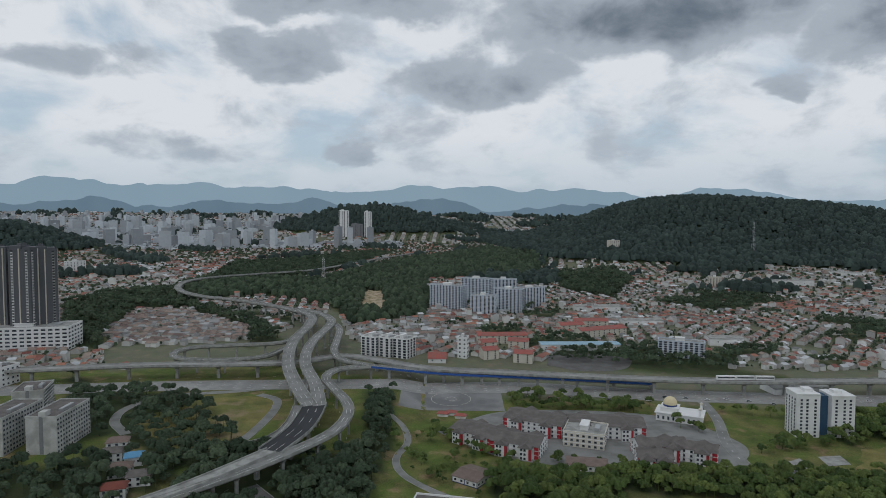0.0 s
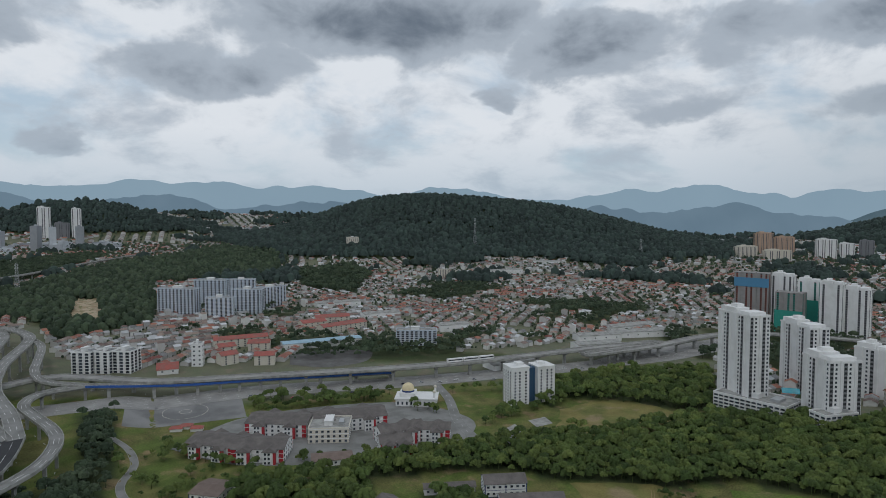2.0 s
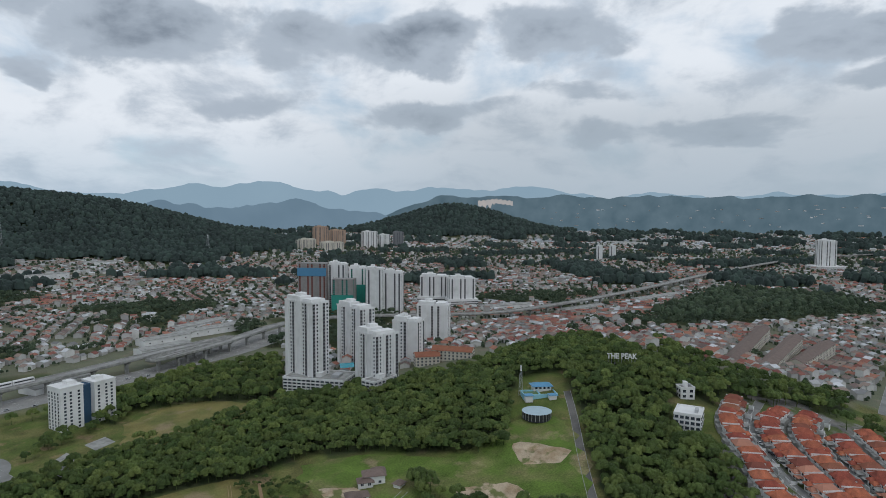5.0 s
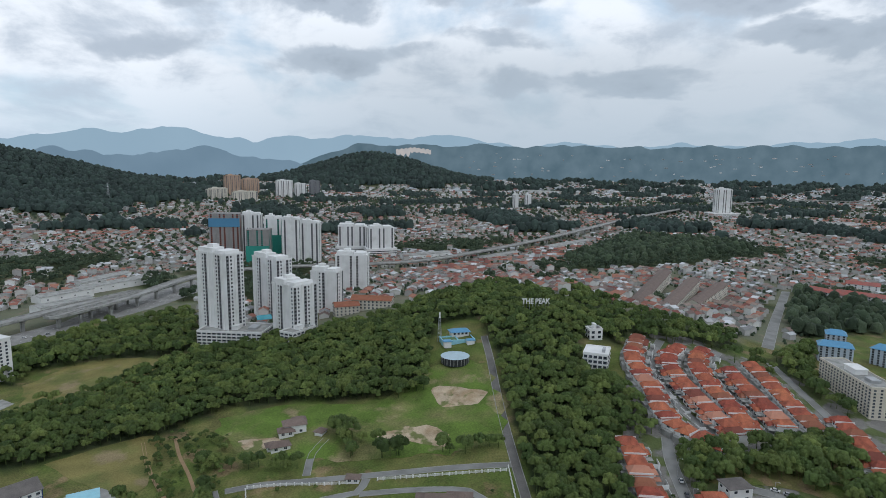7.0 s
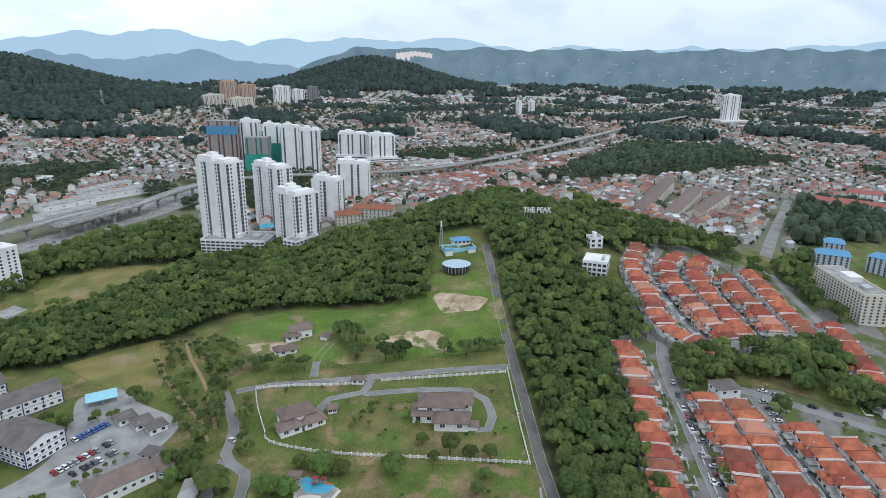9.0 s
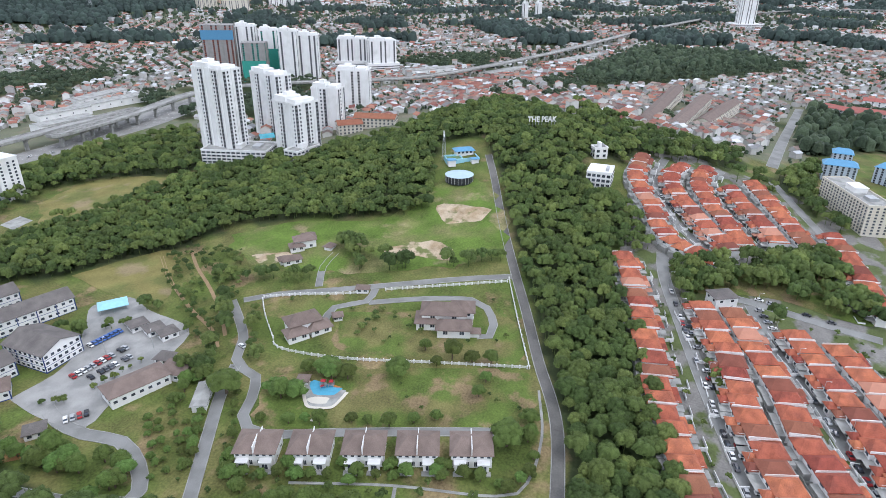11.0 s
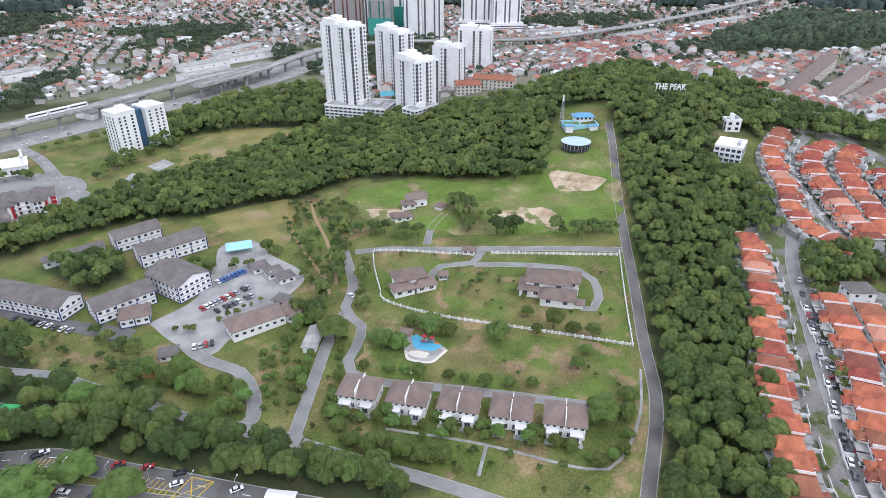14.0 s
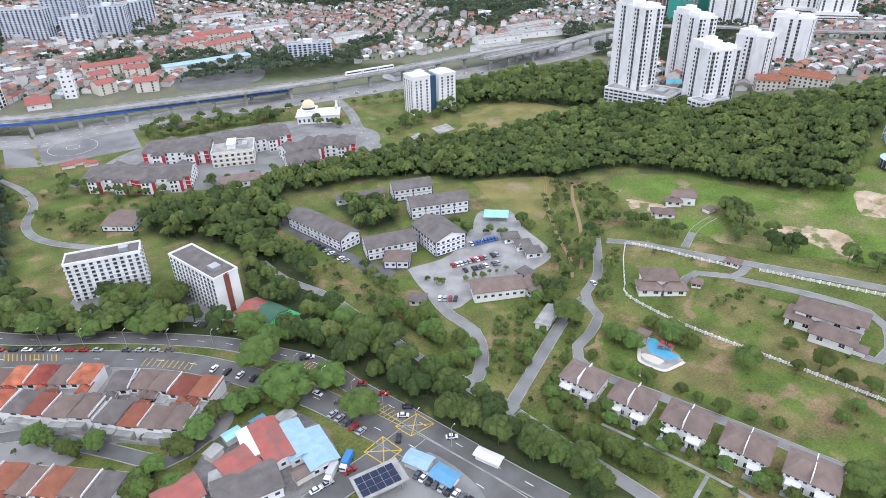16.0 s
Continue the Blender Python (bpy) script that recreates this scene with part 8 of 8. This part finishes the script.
# ---- street lamps ----
def street_lamp():
    t = new("street_lamp")
    bm = bmesh.new()
    bmesh.ops.create_cone(bm, cap_ends=True, segments=8, radius1=.12, radius2=.07, depth=9, matrix=Matrix.Translation((0, 0, 4.4)))
    part("pole", bm, MAT["metal"], t)
    part("arm", boxes((0, -.05, 8.75, 1.7, .05, 8.87)), MAT["metal"], t)
    part("lamp_head", boxes((1.5, -.14, 8.68, 2.2, .14, 8.84)), MAT["white"], t)
    return tagged(t, "tall grey steel street lamp by a road", "street lamp", "street lamps")


lamp = street_lamp()
lamp.matrix_basis = Matrix.Translation((-60.0, -60.0, 0))
for a, b, n in (((-48.1, 277.1), (27.0, 223.4), 6), ((43.7, 202.1), (79.0, 124.5), 7), ((305.2, -7.9), (166.2, -46.4), 7), ((302.6, -49.6), (198.8, -83.3), 6), ((148.1, 234.9), (172.0, 204.5), 3)):
    for i in range(n):
        p = Vector(a).lerp(Vector(b), i / (n - 1))
        copy_thing(lamp, Matrix.Translation((p.x, p.y, float(ground_z(p.x, p.y)))) @ Matrix.Rotation(bearing(a, b) + math.pi / 2, 4, "Z"))

# ---- paths through the orchard ----
DIRT = material("dirt_path", (.34, .24, .14), .95, vary=.2, scale=.4)
road("path", [(255.6, 256.1), (240.5, 239.0), (224.6, 217.3), (206.1, 195.2), (190.8, 180.3)], 1.8, DIRT, "worn dirt path through an orchard", .1, DIRT)
road("path", [(245.3, 269.1), (225.1, 244.3), (205.1, 213.5), (192.5, 189.2), (182.2, 177.6)], 1.8, DIRT, "worn dirt path through an orchard", .1, DIRT)
road("path", [(137.9, 69.2), (125.6, 65.4)], 1.2, MAT["concrete"], "narrow concrete drain path", .1)
road("path", [(155.5, 112.2), (162.9, 112.9)], 1.4, MAT["cream"], "cream path to the playground", .1, MAT["cream"])
road("path", [(203.6, 36.0), (178.8, 29.0), (155.6, 28.7), (146.5, 36.9), (138.3, 70.4), (126.9, 103.4)], 1.0, MAT["concrete"], "narrow concrete drain round the lawns", .1)

# ---- single trees ----
def tree_row(pts, n, radius, wander=2.0, label="leafy green tree on a grass verge"):
    line = smooth_line(pts, 2.0) if len(pts) > 1 else [Vector(pts[0])]
    for i in range(n):
        p = line[int((i + .5) / n * (len(line) - 1))]
        tree((p.x + auto.uniform(-wander, wander), p.y + auto.uniform(-wander, wander)), radius * auto.uniform(.7, 1.25), label)


ORCHARD = "young round tree in mown grass"
tree_row([(265.8, 134.5), (275.8, 122.3)], 3, 4.5)
tree_row([(281.2, 106.3), (297.9, 76.2)], 7, 3.6)
tree_row([(238.0, 205.6), (245.0, 174.5), (249.5, 170.2)], 8, 3.6)
tree_row([(287.9, 172.7), (271.8, 154.8), (263.6, 145.2)], 8, 3.4)
tree_row([(219.5, 205.8), (207.3, 192.0), (191.4, 178.6)], 8, 3.4)
tree_row([(233.6, 219.0), (234.5, 206.7)], 5, 3.6)
tree_row([(211.3, 180.5), (195.7, 166.9), (178.4, 151.9)], 6, 3)
tree_row([(180.8, 181.2), (171.4, 170.4), (159.2, 169.2)], 5, 3.5)
tree_row([(157.6, 153.0)], 1, 6.5, 0, "large dark spreading tree by a crossroads")
tree_row([(192.0, 92.9)], 1, 6.0, 0, "large dark spreading tree on a lawn")
tree_row([(183.8, 121.3)], 1, 4.8, 0, "broad green tree on a lawn")
tree_row([(203.9, 85.5), (208.3, 74.1), (216.8, 52.5)], 4, 3.2)
tree_row([(200.7, 57.5)], 1, 3.4, 0)
tree_row([(191.3, 57.5)], 1, 2.6, 0)
tree_row([(165.3, 123.5), (163.1, 134.1), (159.3, 124.9)], 4, 4)
tree_row([(147.8, 130.0), (151.2, 119.5), (160.8, 95.5), (172.7, 65.4)], 9, 2.4)
tree_row([(169.8, 39.9)], 1, 5, 0)
tree_row([(185.2, 37.7), (177.5, 32.4), (158.0, 29.4), (148.1, 37.4)], 7, 2.8)
tree_row([(126.6, 129.1), (119.5, 118.7), (115.2, 106.5), (120.8, 90.7), (124.9, 76.2)], 14, 3)
tree_row([(121.6, 120.3), (128.0, 104.1), (134.1, 85.5), (141.0, 71.7), (149.9, 46.1), (153.1, 35.0)], 16, 2.2)
for q in ((132.8, 107.8), (139.1, 90.5), (145.4, 73.4), (151.5, 56.7)):
    tree_row([q], 2, 2.4, 1.5)
tree_row([(141.2, 151.5), (130.4, 145.6), (115.2, 138.4)], 5, 1.8, 1.0)
tree_row([(157.5, 173.6), (145.1, 165.6), (164.1, 177.9)], 5, 2.6)
for a, b, n in (((135.3, 172.1), (109.5, 143.6), 7), ((139.6, 170.5), (113.1, 141.5), 7), ((143.9, 168.8), (116.8, 139.2), 7), ((138.0, 156.6), (122.2, 140.2), 4)):
    tree_row([a, b], n, 1.5, 1.0, ORCHARD)
for a, b, n in (((250.4, 265.3), (224.6, 236.2), 7), ((249.0, 257.8), (220.7, 219.6), 8), ((252.6, 246.4), (233.6, 219.0), 6), ((229.2, 252.1), (194.1, 198.8), 9), ((214.1, 221.3), (182.6, 176.4), 9), ((265.1, 242.3), (248.6, 213.6), 6)):
    tree_row([a, b], n, 1.7, 1.2, ORCHARD)
tree_row([(212.0, 122.9), (222.0, 122.2), (235.6, 119.8)], 7, 1.6, .6, "clipped green hedge bush beside a drive")
tree_row([(212.0, 88.9)], 1, 2.2, 0, "bright yellow-green tree beside a villa")
tree_row([(167.8, 255.7), (168.7, 238.6)], 3, 3.4)
tree_row([(195.8, 236.0), (199.4, 224.5)], 3, 3.2)
tree_row([(160.8, 178.0), (165.2, 171.6), (156.5, 165.1)], 5, 3.2)
tree_row([(158.3, 239.0), (166.3, 242.3)], 2, 3)
tree_row([(176.0, 237.0), (184.0, 229.0)], 4, 2.2, 0.8, "small tree in the office yard")
tree_row([(139.0, 205.5), (163.0, 201.0)], 6, 1.4, 0.5, "small tree in a parking island")
tree_row([(126.0, 216.0), (131.0, 208.0)], 3, 1.8, 1.0, "small tree in a paved flower bed")
tree_row([(106.1, 244.6), (105.8, 226.6), (107.9, 213.2)], 5, 3)
tree_row([(102.3, 186.1), (104.1, 177.7), (108.0, 172.3)], 5, 4)
tree_row([(75.0, 284.1), (84.7, 278.3), (87.4, 263.3)], 4, 3.4)
tree_row([(71.0, 218.1), (79.5, 200.7), (83.5, 184.5)], 7, 4)
tree_row([(42.3, 179.5)], 1, 8, 0, "wide-crowned rain tree over parked cars")
tree_row([(39.8, 200.7)], 1, 6.5, 0, "wide-crowned rain tree over the boulevard")
tree_row([(57.9, 176.1)], 1, 7, 0, "wide-crowned rain tree over the boulevard")
tree_row([(60.4, 154.7)], 1, 6, 0, "wide-crowned rain tree over parked cars")
tree_row([(41.9, 172.7), (30.4, 182.4), (19.7, 181.2), (8.8, 177.3), (2.5, 174.1)], 11, 4.2)
tree_row([(-2.3, 168.8), (-13.6, 163.2), (0.7, 158.6)], 6, 4)
tree_row([(-20.8, 190.0), (-31.2, 197.1), (-42.5, 207.8)], 5, 3.4)
tree_row([(64.5, 205.3), (48.7, 216.4), (34.0, 231.5)], 7, 5)
tree_row([(-41.6, 289.3), (-27.6, 269.7), (-2.6, 257.1), (13.8, 245.7)], 9, 6)
tree_row([(-5.2, 287.7), (5.8, 280.0), (14.1, 271.3), (23.9, 259.0)], 8, 6.5, 2, "huge wide-crowned rain tree beside apartments")
tree_row([(102.1, 105.5), (103.5, 96.2), (108.9, 82.1)], 6, 3.6)
tree_row([(246.3, -28.9), (227.5, -30.9)], 4, 2.6)
tree_row([(292.9, -56.7)], 1, 4, 0)
tree_row([(323.1, -21.0), (302.3, -13.6), (288.3, -18.4)], 5, 3.6)
tree_row([(261.1, 377.4), (272.6, 360.1), (270.3, 337.5)], 5, 4)
tree_row([(264.6, 146.0), (283.5, 166.9), (271.7, 122.8)], 8, 4)
tree_row([(-39.5, 455.5), (-34.3, 426.5), (-18.5, 392.2), (-5.6, 374.3), (7.8, 410.6)], 12, 3)
tree_row([(119.6, 395.9), (67.0, 399.2), (1.0, 436.6), (35.8, 400.4)], 12, 3)
tree_row([(110.7, 534.6), (121.8, 507.5), (160.1, 506.1)], 8, 3.6)
tree_row([(174.5, 467.0), (189.3, 455.6), (168.8, 489.8)], 6, 3)
for a, b, n in (((212.6, 383.5), (255.5, 378.7), 9),):
    tree_row([a, b], n, 1.3, .4, "small clipped tree in a row by a court")
HEAD = [(322.1, -3.0), (341.7, -8.2), (330.5, -27.1), (309.4, -32.4), (293.1, -18.1), (303.2, -6.5)]
wood(HEAD, 5.2, 3.6, "leafy trees at the head of the terraces", share=.85)
GREEN_STRIP = [(344.1, -48.1), (375.3, -74.9), (365.8, -96.8), (328.2, -108.4), (305.1, -104.1), (308.2, -88.6), (318.8, -64.6), (325.9, -49.0)]
wood(GREEN_STRIP, 6.5, 4.4, "broad green trees along a park wall", share=.8)
SHRUBS = [(253.3, 280.9), (265.9, 226.6), (223.3, 194.6), (182.6, 176.4), (178.1, 188.4)]
wood(SHRUBS, 4.5, 1.6, "low shrubs on orchard terraces", "shrubs", MID_CROWNS, .6)
BANK = [(85.4, 285.2), (105.8, 226.6), (113.1, 189.4), (101.2, 170.5), (92.4, 194.1), (78.0, 244.9), (68.1, 279.1)]
wood(BANK, 5, 1.8, "scattered shrubs on a grass bank", "shrubs", MID_CROWNS, .5)
REAR = [(123.0, 123.8), (160.2, 30.9), (138.8, 19.7), (106.6, 106.7)]
wood(REAR, 5, 1.7, "scattered shrubs behind the paired houses", "shrubs", MID_CROWNS, .5)
LAWNS = [(172.7, 145.0), (211.7, 44.8), (183.0, 34.9), (145.7, 128.4)]
wood(LAWNS, 7, 1.2, "small bushes on mown lawn", "shrubs", MID_CROWNS, .15)
PLOTS = [(312.6, 1.3), (306.7, -35.2), (296.7, -102.7), (178.9, -88.8), (154.8, -29.8)]
wood(PLOTS, 5, 1.3, "garden shrubs between terraces", "shrubs", MID_CROWNS, .38)
STREET = [(-48.4, 261.9), (27.5, 193.5), (36.5, 169.6), (7.0, 148.8), (-49.4, 187.0)]
wood(STREET, 6, 1.4, "garden shrubs between old terraces", "shrubs", MID_CROWNS, .3)
VERGE = [(216.8, 196.7), (175.9, 147.3), (145.7, 128.4), (119.4, 125.7), (106.7, 124.6), (100.8, 133.1), (140.4, 150.5), (168.9, 165.4)]
wood(VERGE, 4.5, 1.2, "roadside bushes along estate lanes", "shrubs", MID_CROWNS, .32)
VILLAS = [(222.5, 180.2), (270.0, 69.5), (218.7, 47.9), (191.7, 152.3)]
wood(VILLAS, 6, 1.3, "garden bushes round the villas", "shrubs", MID_CROWNS, .22)
SCHOOL_GROUND = [(-45.3, 481.9), (31.5, 414.2), (79.2, 390.2), (27.8, 341.9), (-31.1, 368.6)]
wood(SCHOOL_GROUND, 7, 2.2, "garden bushes near the school", "shrubs", MID_CROWNS, .35)
tree_row([(162.6, 162.4), (139.0, 150.4), (116.5, 137.9)], 8, 1.5, 0.8)
tree_row([(164.8, 152.8), (141.0, 137.4), (116.6, 123.8)], 9, 1.7, 0.8)
tree_row([(182.5, 130.3), (180.6, 114.0), (186.4, 109.2)], 5, 3)
tree_row([(74.7, 300.1), (66.1, 296.6), (71.0, 275.1)], 5, 5)
tree_row([(111.9, 166.8), (107.9, 155.7), (96.4, 161.2)], 6, 3)
tree_row([(100.8, 206.7), (105.4, 193.9), (108.5, 183.4)], 6, 3.4)
COURT_SIDE = [(52.0, 503.0), (165.0, 498.0), (172.0, 520.0), (62.0, 548.0)]
wood(COURT_SIDE, 9, 4.2, "dark green trees beside the sports court", share=.55)
YARD_TREES = [(-30.0, 470.0), (8.0, 452.0), (32.0, 415.0), (75.0, 402.0), (118.0, 396.0), (118.0, 384.0), (40.0, 380.0), (-20.0, 420.0)]
wood(YARD_TREES, 10, 3.4, "garden trees round the school", share=.45)
FIELD_EDGE = [(206.0, 418.0), (250.0, 436.0), (300.0, 437.0), (300.0, 428.0), (255.0, 424.0), (210.0, 408.0)]
wood(FIELD_EDGE, 6.5, 3.6, "leafy trees at the edge of a field", share=.8)
tree_row([(53.7, 525.6), (89.3, 508.1), (118.6, 508.5), (156.0, 498.7)], 14, 4)
tree_row([(219.2, 499.2), (268.2, 486.1), (317.7, 491.4)], 9, 3.6)
far_trees = np.array(FAR_TREES)
trees_mesh("scattered_trees", far_trees[:, 0], far_trees[:, 1], far_trees[:, 2], NEAR_CROWNS, "scattered green trees beyond the lawns")

# the first of each kind, from which the others were copied, goes
for first_of_kind in (*HOUSES.values(), *CARS, *TREE_KINDS, lamp):
    for ob in (*first_of_kind.children_recursive, first_of_kind):
        bpy.data.objects.remove(ob)
